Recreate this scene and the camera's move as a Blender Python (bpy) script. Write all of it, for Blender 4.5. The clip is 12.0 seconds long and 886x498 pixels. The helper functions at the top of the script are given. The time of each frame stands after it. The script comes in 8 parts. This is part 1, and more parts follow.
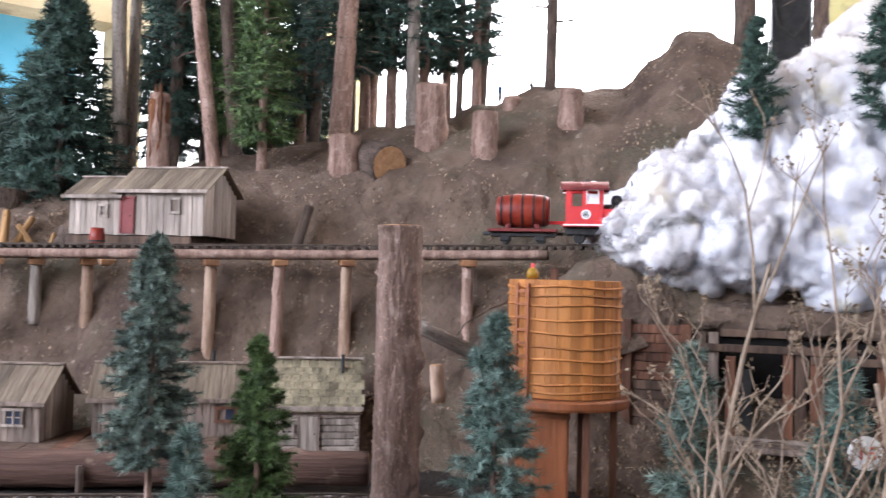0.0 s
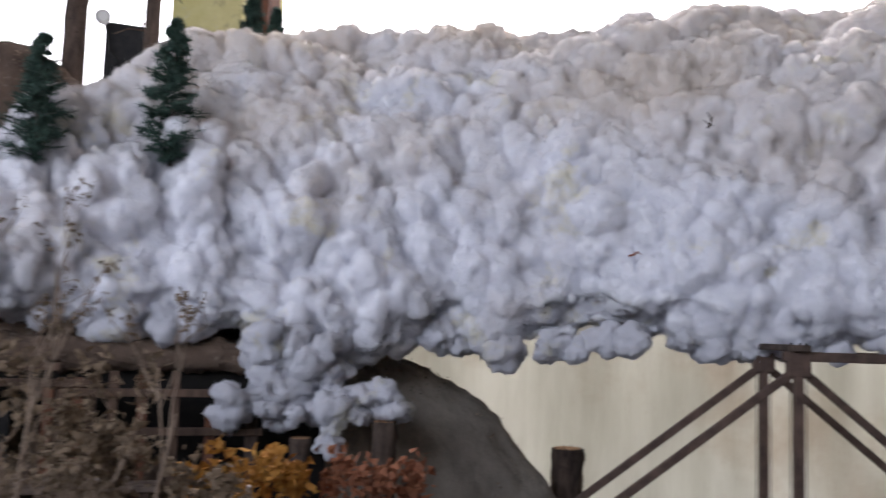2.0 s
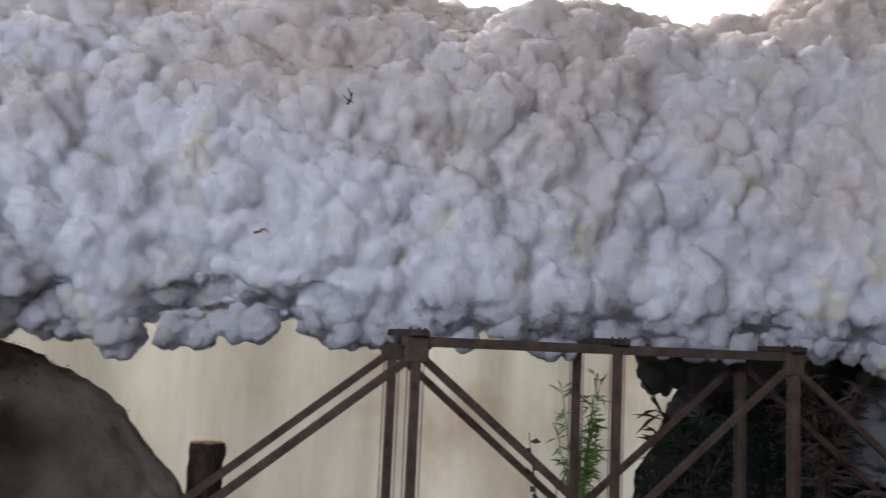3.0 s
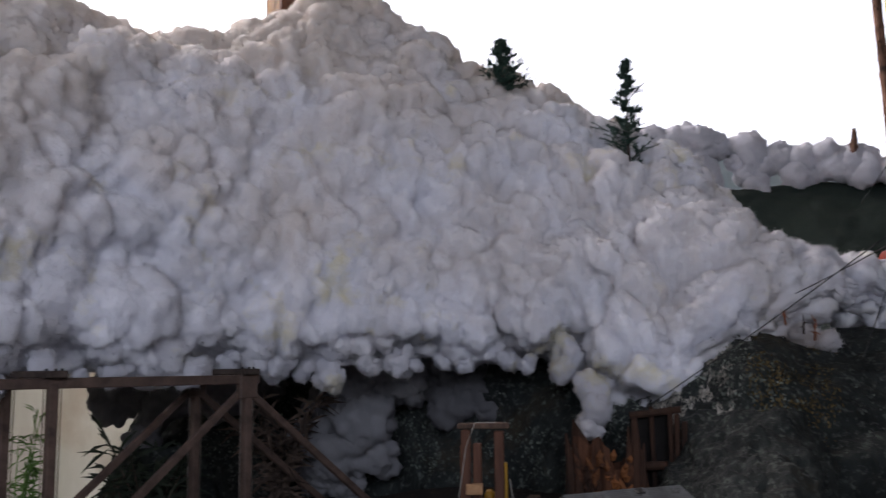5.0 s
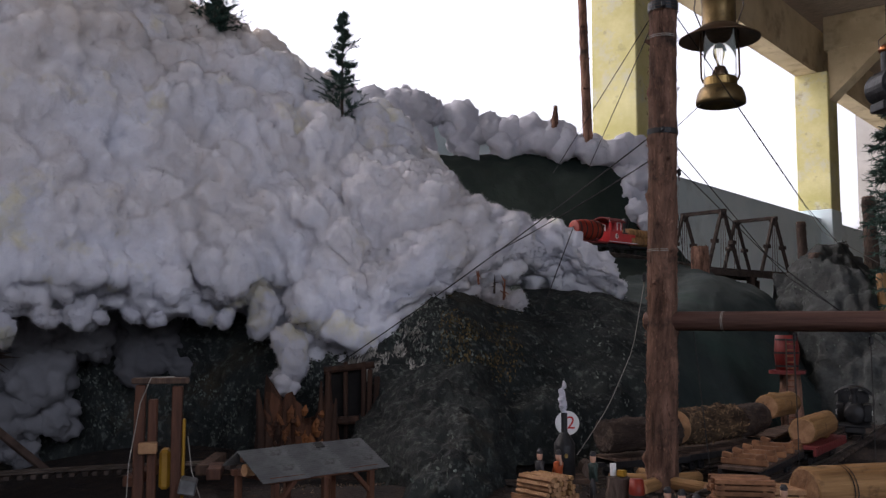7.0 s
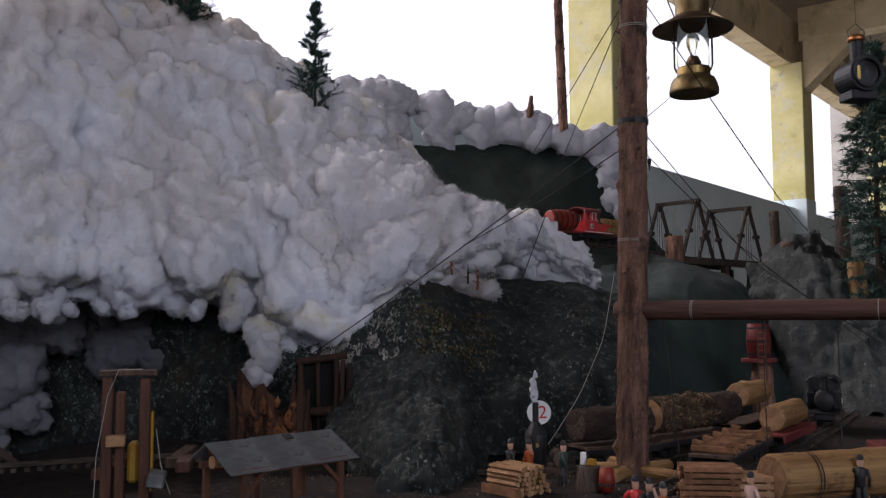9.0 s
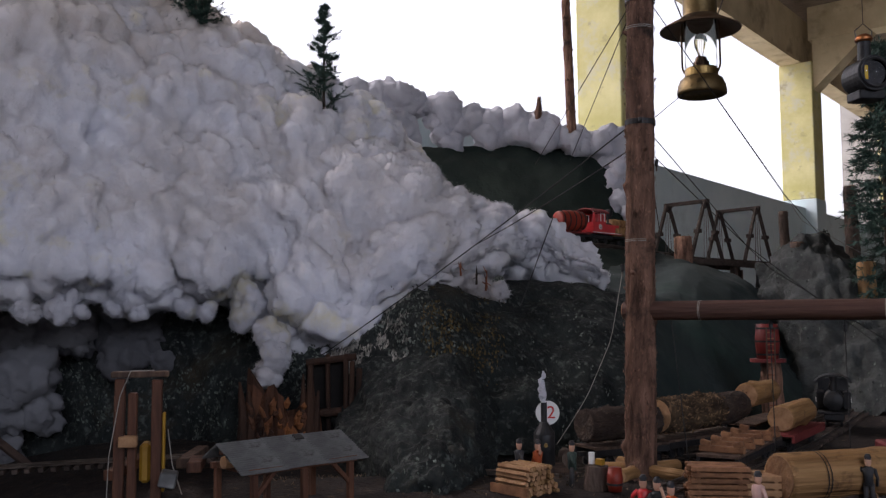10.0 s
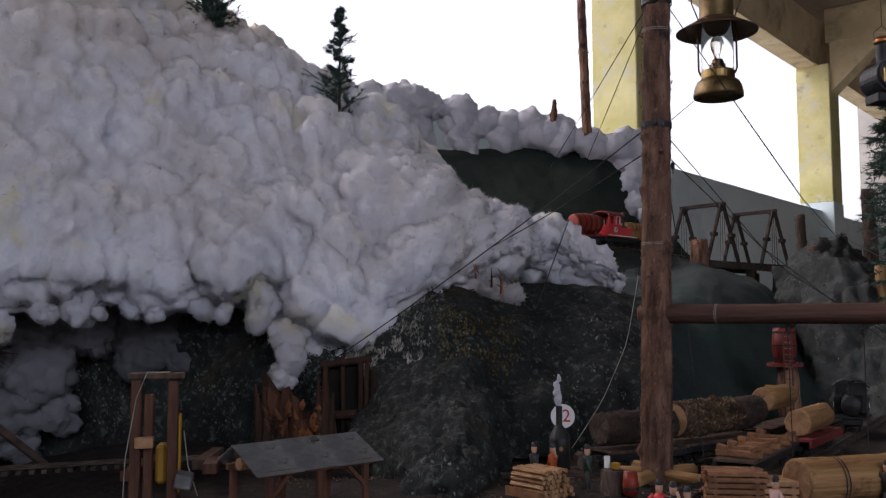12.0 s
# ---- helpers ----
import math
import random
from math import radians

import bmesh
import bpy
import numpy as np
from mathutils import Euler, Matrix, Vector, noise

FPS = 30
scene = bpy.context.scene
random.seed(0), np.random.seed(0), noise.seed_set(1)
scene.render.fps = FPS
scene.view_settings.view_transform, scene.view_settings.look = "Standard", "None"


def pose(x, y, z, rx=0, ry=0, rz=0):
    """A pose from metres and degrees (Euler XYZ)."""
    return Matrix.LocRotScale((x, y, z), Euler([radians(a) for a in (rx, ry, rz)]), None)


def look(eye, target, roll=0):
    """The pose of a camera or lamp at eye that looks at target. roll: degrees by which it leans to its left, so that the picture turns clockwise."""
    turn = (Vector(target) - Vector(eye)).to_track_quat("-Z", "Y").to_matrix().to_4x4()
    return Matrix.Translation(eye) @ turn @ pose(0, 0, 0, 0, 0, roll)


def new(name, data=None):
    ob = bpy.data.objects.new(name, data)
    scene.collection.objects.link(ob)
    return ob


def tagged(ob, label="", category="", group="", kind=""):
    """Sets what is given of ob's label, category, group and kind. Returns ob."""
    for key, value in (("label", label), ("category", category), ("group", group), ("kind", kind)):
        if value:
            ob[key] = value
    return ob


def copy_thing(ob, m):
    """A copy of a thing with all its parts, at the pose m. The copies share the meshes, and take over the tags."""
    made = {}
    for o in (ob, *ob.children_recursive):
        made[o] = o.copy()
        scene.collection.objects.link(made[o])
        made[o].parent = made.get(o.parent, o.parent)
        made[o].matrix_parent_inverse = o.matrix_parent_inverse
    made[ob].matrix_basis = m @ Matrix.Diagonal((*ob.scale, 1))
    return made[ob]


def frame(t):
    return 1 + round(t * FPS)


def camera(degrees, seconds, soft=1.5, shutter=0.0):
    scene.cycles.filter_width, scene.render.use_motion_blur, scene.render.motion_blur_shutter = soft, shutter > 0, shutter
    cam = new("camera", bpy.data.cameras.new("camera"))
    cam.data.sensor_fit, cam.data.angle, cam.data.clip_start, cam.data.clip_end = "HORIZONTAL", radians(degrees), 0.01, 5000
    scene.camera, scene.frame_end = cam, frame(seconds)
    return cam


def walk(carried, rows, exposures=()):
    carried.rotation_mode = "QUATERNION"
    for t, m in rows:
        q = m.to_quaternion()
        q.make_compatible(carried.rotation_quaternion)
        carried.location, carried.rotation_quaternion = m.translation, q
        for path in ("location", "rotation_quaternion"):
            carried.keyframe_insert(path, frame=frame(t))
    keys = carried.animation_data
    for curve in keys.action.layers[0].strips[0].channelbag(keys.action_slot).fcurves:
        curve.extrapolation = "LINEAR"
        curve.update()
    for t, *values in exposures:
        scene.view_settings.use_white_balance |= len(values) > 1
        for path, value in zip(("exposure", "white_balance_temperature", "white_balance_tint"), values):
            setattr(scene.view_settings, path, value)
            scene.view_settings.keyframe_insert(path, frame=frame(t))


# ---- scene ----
SKY, DAY = 1.4, 1180
cam = camera(52.4, 12.0, soft=1.3, shutter=0.25)
METRES, EYE, TILT, LEAN, TURN = 1.25, 1.3, 0.0, 0.0, -38.2
EXPOSURES = [(0.0, 0.16, 6400, 17), (0.5, -0.22, 6400, 17), (1.0, -0.72, 6400, 17), (1.5, -1.03, 6400, 17), (2.0, -1.28, 6400, 17), (2.5, -1.48, 6400, 17), (3.5, -1.36, 6400, 17), (5.5, -1.88, 6400, 20), (7.5, -1.97, 6400, 21), (9.5, -1.96, 6400, 21), (12.0, -2.0, 6400, 21)]
ROWS = [
    (0.0, 0.0, 0.0, 0.0, -0.05, 2.08, -1.46),
    (0.5, 0.0478, 0.0056, -0.004, -7.14, 3.3, -1.88),
    (1.0, 0.099, 0.0042, -0.004, -16.12, 4.33, -1.66),
    (1.5, 0.1878, -0.0139, -0.0038, -26.21, 4.67, -1.3),
    (2.0, 0.3336, -0.0471, 0.0028, -35.85, 5.15, -1.74),
    (2.5, 0.4949, -0.0938, -0.0023, -44.53, 5.76, -1.7),
    (3.0, 0.6108, -0.1113, -0.0253, -52.71, 5.77, -2.49),
    (3.5, 0.6762, -0.0776, -0.0073, -60.77, 6.2, -2.42),
    (5.5, 0.7707, -0.1457, -0.007, -91.43, 7.03, 0.74),
    (6.0, 0.7873, -0.1596, -0.0137, -96.94, 6.28, -0.03),
    (6.5, 0.7917, -0.171, -0.0181, -100.97, 5.7, -0.08),
    (7.0, 0.7992, -0.1798, -0.0184, -102.28, 4.84, -0.11),
    (7.5, 0.8043, -0.1936, -0.02, -103.78, 4.47, -0.02),
    (9.5, 0.7989, -0.1959, -0.019, -103.42, 4.24, 0.33),
    (10.0, 0.7912, -0.1941, -0.0196, -103.0, 4.33, 0.36),
    (10.5, 0.7863, -0.1909, -0.0199, -102.53, 4.41, 0.45),
    (11.0, 0.7892, -0.1913, -0.0195, -102.36, 4.49, 0.3),
    (11.5, 0.7908, -0.1934, -0.0195, -102.24, 4.54, 0.14),
    (12.0, 0.7922, -0.1929, -0.0194, -102.09, 4.5, 0.16),
]
walk(cam, [(t, pose(0, 0, EYE, TILT, LEAN, TURN) @ pose(METRES * x, METRES * y, METRES * z, 90 + pitch, roll, yaw)) for t, x, y, z, yaw, pitch, roll in ROWS],
     exposures=EXPOSURES)

# ---------------- light ----------------
world = bpy.data.worlds.new("overcast")
scene.world = world
world.use_nodes = True
wn, wl = world.node_tree.nodes, world.node_tree.links
wn.clear()
sky = wn.new("ShaderNodeTexSky")
sky.sky_type = "NISHITA"
sky.sun_disc = False
sky.sun_elevation, sky.sun_rotation = radians(48), radians(75)
sky.air_density, sky.dust_density = 1.0, 4.0
pale = wn.new("ShaderNodeHueSaturation")
pale.inputs["Saturation"].default_value = 0.30
bg = wn.new("ShaderNodeBackground")
bg.inputs["Strength"].default_value = SKY
wo = wn.new("ShaderNodeOutputWorld")
wl.new(sky.outputs["Color"], pale.inputs["Color"])
wl.new(pale.outputs["Color"], bg.inputs["Color"])
wl.new(bg.outputs["Background"], wo.inputs["Surface"])
sun_data = bpy.data.lights.new("sun", "SUN")
sun_data.energy, sun_data.angle, sun_data.color = 0.8, radians(14), (1.0, 0.95, 0.88)
new("sun", sun_data).matrix_world = look((12, 4, 14), (0, 0, 0))

# ---------------- materials ----------------
MATS = {}


def surf(name, a, b, scale=8.0, rough=0.85, bump=0.4, bscale=40.0, metal=0.0, stretch=(1, 1, 1), stain=None, stain_scale=2.5, stain_at=0.62,
         island=0.0, shine=0.3, soft=0.08, blades=0.0, patch=None, patch_scale=1.2, patch_at=0.56):
    """A worn surface: two colours mixed by noise, a stain of its own shape, fine relief."""
    m = bpy.data.materials.new(name)
    m.use_nodes = True
    n, k = m.node_tree.nodes, m.node_tree.links
    p = n["Principled BSDF"]
    tc = n.new("ShaderNodeTexCoord")
    mp = n.new("ShaderNodeMapping")
    mp.inputs["Scale"].default_value = stretch
    k.new(tc.outputs["Object"], mp.inputs["Vector"])
    if island:
        shift = n.new("ShaderNodeObjectInfo")
        k.new(shift.outputs["Random"], mp.inputs["Location"])
    n1 = n.new("ShaderNodeTexNoise")
    n1.inputs["Scale"].default_value, n1.inputs["Detail"].default_value, n1.inputs["Roughness"].default_value = scale, 6, 0.65
    k.new(mp.outputs["Vector"], n1.inputs["Vector"])
    r1 = n.new("ShaderNodeValToRGB")
    r1.color_ramp.elements[0].position, r1.color_ramp.elements[1].position = 0.35, 0.66
    r1.color_ramp.elements[0].color, r1.color_ramp.elements[1].color = (*a, 1), (*b, 1)
    k.new(n1.outputs["Fac"], r1.inputs["Fac"])
    col = r1.outputs["Color"]
    if patch:
        n4 = n.new("ShaderNodeTexNoise")
        n4.inputs["Scale"].default_value, n4.inputs["Detail"].default_value, n4.inputs["Roughness"].default_value = patch_scale, 8, 0.7
        k.new(tc.outputs["Object"], n4.inputs["Vector"])
        r4 = n.new("ShaderNodeMapRange")
        r4.inputs["From Min"].default_value, r4.inputs["From Max"].default_value = patch_at - 0.05, patch_at + 0.1
        k.new(n4.outputs["Fac"], r4.inputs["Value"])
        m4 = n.new("ShaderNodeMix")
        m4.data_type = "RGBA"
        k.new(r4.outputs["Result"], m4.inputs[0])
        k.new(col, m4.inputs[6])
        m4.inputs[7].default_value = (*patch, 1)
        col = m4.outputs[2]
    if stain:
        n2 = n.new("ShaderNodeTexNoise")
        n2.inputs["Scale"].default_value, n2.inputs["Detail"].default_value, n2.inputs["Roughness"].default_value = stain_scale, 8, 0.62
        k.new(tc.outputs["Object"], n2.inputs["Vector"])
        r2 = n.new("ShaderNodeMapRange")
        r2.inputs["From Min"].default_value, r2.inputs["From Max"].default_value = stain_at - 0.06, stain_at + soft
        k.new(n2.outputs["Fac"], r2.inputs["Value"])
        mx = n.new("ShaderNodeMix")
        mx.data_type = "RGBA"
        k.new(r2.outputs["Result"], mx.inputs[0])
        k.new(col, mx.inputs[6])
        mx.inputs[7].default_value = (*stain, 1)
        col = mx.outputs[2]
    if island:
        oi = n.new("ShaderNodeObjectInfo")
        hs = n.new("ShaderNodeHueSaturation")
        mr = n.new("ShaderNodeMapRange")
        mr.inputs["To Min"].default_value, mr.inputs["To Max"].default_value = 1 - island, 1 + island
        k.new(oi.outputs["Random"], mr.inputs["Value"])
        k.new(mr.outputs["Result"], hs.inputs["Value"])
        k.new(col, hs.inputs["Color"])
        col = hs.outputs["Color"]
    if blades:
        geo = n.new("ShaderNodeNewGeometry")
        hs = n.new("ShaderNodeHueSaturation")
        mr = n.new("ShaderNodeMapRange")
        mr.inputs["To Min"].default_value, mr.inputs["To Max"].default_value = 1 - blades, 1 + blades
        k.new(geo.outputs["Random Per Island"], mr.inputs["Value"])
        k.new(mr.outputs["Result"], hs.inputs["Value"])
        k.new(col, hs.inputs["Color"])
        col = hs.outputs["Color"]
    k.new(col, p.inputs["Base Color"])
    p.inputs["Roughness"].default_value, p.inputs["Metallic"].default_value = rough, metal
    p.inputs["Specular IOR Level"].default_value = shine
    n3 = n.new("ShaderNodeTexNoise")
    n3.inputs["Scale"].default_value, n3.inputs["Detail"].default_value = bscale, 5
    k.new(mp.outputs["Vector"], n3.inputs["Vector"])
    bp = n.new("ShaderNodeBump")
    bp.inputs["Strength"].default_value, bp.inputs["Distance"].default_value = bump, 0.01
    k.new(n3.outputs["Fac"], bp.inputs["Height"])
    k.new(bp.outputs["Normal"], p.inputs["Normal"])
    MATS[name] = m
    return m


DIRT = surf("brown_dirt", (0.066, 0.043, 0.032), (0.140, 0.097, 0.071), 5, 0.95, 1.0, 60, stain=(0.24, 0.19, 0.15), stain_scale=26, stain_at=0.66, patch=(0.07, 0.062, 0.04), patch_scale=1.4)
ROCK = surf("grey_brown_rock", (0.17, 0.145, 0.118), (0.30, 0.262, 0.22), 4, 0.92, 0.6, 45, stain=(0.12, 0.10, 0.08), stain_scale=3)
DARKROCK = surf("dark_lichen_rock", (0.004, 0.0055, 0.0055), (0.021, 0.026, 0.024), 11, 0.85, 1.0, 60, stretch=(1, 1, 0.5), stain=(0.075, 0.085, 0.077), stain_scale=46, stain_at=0.60, soft=0.08, patch=(0.040, 0.031, 0.018), patch_scale=2.2, patch_at=0.62)
# Pale so that the unseen ground outside bounces light.
BOUNCEGROUND = surf("pale_bounce_ground", (0.32, 0.305, 0.275), (0.50, 0.48, 0.45), 3, 0.95, 0.5, 60)
SMOOTHROCK = surf("painted_grey_green_plaster", (0.015, 0.024, 0.023), (0.030, 0.041, 0.039), 2.5, 0.85, 0.5, 24, stain=(0.02, 0.035, 0.03), stain_scale=2, patch=(0.03, 0.055, 0.045), patch_scale=0.9)
PALEROCK = surf("pale_grey_plaster_rock", (0.022, 0.026, 0.025), (0.075, 0.080, 0.077), 6, 0.9, 1.0, 35, stain=(0.028, 0.03, 0.028), stain_scale=5, stain_at=0.56)
GREENHILL = surf("dark_green_painted_hill", (0.009, 0.016, 0.013), (0.019, 0.029, 0.022), 3, 0.9, 0.4, 40)
YARD = surf("dark_yard_soil", (0.009, 0.0065, 0.0055), (0.028, 0.018, 0.0135), 14, 0.95, 0.9, 90, stain=(0.10, 0.06, 0.035), stain_scale=40, stain_at=0.64)
GROUND = surf("leafy_brown_ground", (0.045, 0.035, 0.026), (0.11, 0.085, 0.06), 9, 0.95, 0.8, 70)
BARK = surf("reddish_pine_bark", (0.125, 0.072, 0.054), (0.31, 0.205, 0.163), 30, 0.9, 1.0, 110, stretch=(1, 1, 0.22), stain=(0.33, 0.235, 0.195), stain_scale=22, stain_at=0.6, blades=0.45)
SPARBARK = surf("brown_spar_bark", (0.055, 0.027, 0.017), (0.28, 0.152, 0.103), 34, 0.9, 1.0, 120, stretch=(1, 1, 0.2), stain=(0.035, 0.022, 0.016), stain_scale=16, stain_at=0.6, blades=0.45)
BARKDARK = surf("dark_brown_bark", (0.035, 0.024, 0.019), (0.10, 0.07, 0.054), 30, 0.92, 1.0, 110, stretch=(1, 1, 0.25), blades=0.45)
BARKGREY = surf("grey_dead_wood", (0.11, 0.092, 0.08), (0.27, 0.23, 0.20), 30, 0.92, 0.9, 100, stretch=(1, 1, 0.15), blades=0.45)
CUT = surf("sawn_end_grain", (0.26, 0.135, 0.065), (0.43, 0.25, 0.13), 30, 0.85, 0.5, 90)
PEELED = surf("peeled_yellow_log", (0.17, 0.085, 0.030), (0.42, 0.24, 0.10), 40, 0.65, 0.8, 110, stretch=(1, 1, 0.05), stain=(0.06, 0.03, 0.016), stain_scale=18, stain_at=0.62)
WEATHER = surf("weathered_grey_board", (0.080, 0.058, 0.047), (0.235, 0.18, 0.147), 30, 0.9, 0.8, 90, stretch=(1, 1, 0.12), island=0.28)
ROOFPLANK = surf("brown_roof_plank", (0.085, 0.062, 0.045), (0.20, 0.155, 0.11), 30, 0.9, 0.8, 90, stretch=(1, 0.12, 1), island=0.3)
PALEBOARD = surf("pale_weathered_board", (0.155, 0.122, 0.102), (0.38, 0.315, 0.27), 30, 0.9, 0.8, 90, stretch=(1, 1, 0.1), island=0.22)
DARKBOARD = surf("dark_brown_board", (0.045, 0.028, 0.02), (0.12, 0.075, 0.052), 30, 0.85, 0.5, 90, stretch=(1, 1, 0.12), island=0.2)
REDWOOD = surf("red_brown_stained_wood", (0.060, 0.024, 0.014), (0.155, 0.066, 0.036), 26, 0.7, 0.6, 80, stretch=(1, 1, 0.15), island=0.2)
SHINGLE = surf("yellowish_grey_shingle", (0.13, 0.108, 0.07), (0.28, 0.24, 0.16), 25, 0.9, 0.8, 80, island=0.3)
TANKWOOD = surf("varnished_orange_pine", (0.32, 0.112, 0.026), (0.52, 0.215, 0.062), 26, 0.6, 0.5, 80, stretch=(1, 1, 0.08), island=0.28, shine=0.3)
TANKBASE = surf("red_cedar_board", (0.17, 0.055, 0.022), (0.30, 0.10, 0.04), 22, 0.5, 0.3, 70, stretch=(1, 1, 0.1), island=0.12)
STEELBR = surf("rust_brown_painted_beam", (0.055, 0.036, 0.029), (0.115, 0.075, 0.058), 18, 0.7, 0.4, 70)
BLACK = surf("black_enamel", (0.010, 0.010, 0.011), (0.026, 0.025, 0.025), 20, 0.5, 0.2, 60)
# Near-black that stands in for the shade inside openings.
SHADEFILL = surf("recess_shade", (0.006, 0.005, 0.005), (0.014, 0.012, 0.010), 10, 1.0, 0.1, 30)
REDPAINT = surf("red_enamel", (0.52, 0.025, 0.03), (0.66, 0.045, 0.045), 10, 0.35, 0.1, 40, shine=0.5)
BARRELRED = surf("red_brown_barrel", (0.15, 0.017, 0.010), (0.27, 0.035, 0.017), 16, 0.45, 0.2, 50, stretch=(0.3, 1, 1))
DARKRED = surf("dark_red_stained_staves", (0.11, 0.012, 0.010), (0.19, 0.026, 0.02), 16, 0.55, 0.3, 50, stretch=(1, 1, 0.1))
MAROON = surf("maroon_painted_wood", (0.12, 0.018, 0.018), (0.19, 0.035, 0.032), 18, 0.6, 0.3, 60)
IRON = surf("dull_rail_steel", (0.07, 0.055, 0.045), (0.17, 0.14, 0.12), 20, 0.45, 0.2, 60, metal=0.7)
TIE = surf("dark_sleeper", (0.03, 0.022, 0.018), (0.075, 0.055, 0.045), 30, 0.9, 0.5, 70, island=0.3)
YELLOWCOL = surf("yellow_green_column_paint", (0.55, 0.50, 0.20), (0.73, 0.67, 0.35), 1.6, 0.7, 0.5, 14, stain=(0.34, 0.29, 0.17), stain_scale=5, stain_at=0.64, patch=(0.60, 0.58, 0.44), patch_scale=3)
BLUECOL = surf("pale_blue_wall_paint", (0.60, 0.72, 0.745), (0.71, 0.80, 0.815), 1.3, 0.8, 0.2, 12, stain=(0.40, 0.47, 0.47), stain_scale=0.7)
SKYBLUE = surf("painted_sky_blue", (0.10, 0.42, 0.62), (0.20, 0.55, 0.72), 0.4, 0.85, 0.1, 8)
CREAM = surf("cream_ceiling_paint", (0.54, 0.43, 0.26), (0.72, 0.60, 0.39), 1.5, 0.8, 0.3, 10, stain=(0.30, 0.21, 0.12), stain_scale=1.2, stain_at=0.6)
ROOFBOARD = surf("grey_board_soffit", (0.20, 0.16, 0.12), (0.36, 0.29, 0.225), 5, 0.9, 0.4, 18, stretch=(1, 8, 1))
CONCRETE = surf("grey_hall_plaster", (0.36, 0.34, 0.31), (0.48, 0.46, 0.43), 1.2, 0.9, 0.3, 12)
FLOORM = surf("grey_concrete_floor", (0.22, 0.21, 0.20), (0.32, 0.31, 0.29), 2, 0.7, 0.3, 20)
FONTBRASS = surf("dull_brown_brass", (0.09, 0.062, 0.028), (0.22, 0.15, 0.065), 14, 0.48, 0.25, 60, metal=0.85, stain=(0.05, 0.035, 0.02), stain_scale=26)
BRASS = surf("tarnished_brass", (0.15, 0.095, 0.035), (0.31, 0.21, 0.08), 12, 0.38, 0.15, 40, metal=1.0)
COPPERDARK = surf("dark_bronze_lamp_hood", (0.10, 0.065, 0.04), (0.19, 0.12, 0.07), 9, 0.45, 0.15, 40, metal=0.8)
COPPERCAP = surf("red_copper", (0.30, 0.10, 0.04), (0.50, 0.20, 0.08), 12, 0.4, 0.1, 40, metal=1.0)
TIN = surf("corrugated_tin", (0.085, 0.086, 0.085), (0.19, 0.19, 0.185), 12, 0.5, 0.3, 50, metal=0.35, stain=(0.05, 0.045, 0.04), stain_scale=20)
CABLE = surf("black_cable", (0.012, 0.012, 0.012), (0.03, 0.028, 0.026), 20, 0.7, 0.1, 40)
ROPE = surf("pale_grey_rope", (0.20, 0.185, 0.16), (0.34, 0.32, 0.285), 60, 0.9, 0.3, 120)
NEEDLEBLUE = surf("blue_green_needles", (0.040, 0.078, 0.064), (0.15, 0.21, 0.18), 18, 0.6, 0.0, 40, blades=0.75)
NEEDLEGREEN = surf("bright_green_needles", (0.026, 0.054, 0.016), (0.085, 0.135, 0.042), 18, 0.6, 0.0, 40, blades=0.7)
NEEDLEDARK = surf("dark_green_needles", (0.016, 0.04, 0.029), (0.05, 0.092, 0.07), 18, 0.65, 0.0, 40, blades=0.6)
NEEDLEPALE = surf("grey_green_needles", (0.038, 0.062, 0.050), (0.14, 0.185, 0.152), 18, 0.65, 0.0, 40, blades=0.75)
STALK = surf("dry_plant_stalk", (0.15, 0.105, 0.075), (0.31, 0.235, 0.175), 30, 0.9, 0.4, 80)
SEED = surf("dry_seed_heads", (0.13, 0.092, 0.06), (0.27, 0.20, 0.135), 40, 0.95, 0.3, 80)
ORANGELEAF = surf("orange_dry_leaves", (0.36, 0.155, 0.03), (0.58, 0.30, 0.07), 30, 0.9, 0.2, 60)
RUSSETLEAF = surf("russet_dry_leaves", (0.20, 0.075, 0.04), (0.34, 0.14, 0.075), 30, 0.9, 0.2, 60)
DARKLEAF = surf("dark_dry_leaves", (0.010, 0.016, 0.010), (0.03, 0.04, 0.024), 30, 0.7, 0.1, 50)
LEAFGREEN = surf("fresh_green_leaves", (0.05, 0.14, 0.02), (0.13, 0.26, 0.05), 30, 0.5, 0.1, 50)
WHITEPAINT = surf("white_sign_paint", (0.74, 0.74, 0.72), (0.83, 0.83, 0.81), 8, 0.5, 0.05, 40)
REDLETTER = surf("red_sign_paint", (0.5, 0.02, 0.02), (0.6, 0.04, 0.03), 10, 0.5, 0.05, 40)
YELLOWM = surf("yellow_machine_paint", (0.24, 0.125, 0.010), (0.36, 0.20, 0.02), 12, 0.5, 0.15, 50)
STUMPORANGE = surf("split_orange_stump_wood", (0.03, 0.012, 0.007), (0.22, 0.08, 0.024), 9, 0.8, 0.8, 40, stretch=(1, 1, 0.3))
WINDOWDARK = surf("dark_window_film", (0.012, 0.018, 0.036), (0.03, 0.042, 0.075), 10, 0.25, 0.05, 30, shine=0.5)
BALLAST = surf("grey_ballast", (0.15, 0.13, 0.115), (0.32, 0.29, 0.265), 60, 0.95, 0.6, 90)
POSTWOOD = surf("pale_stripped_post", (0.17, 0.10, 0.066), (0.40, 0.28, 0.205), 30, 0.8, 0.6, 60, stretch=(1, 1, 0.2), stain=(0.16, 0.09, 0.06), stain_scale=14)
LICHEN = surf("grey_green_lichen", (0.028, 0.035, 0.030), (0.125, 0.142, 0.123), 30, 0.95, 0.2, 60, blades=0.75)
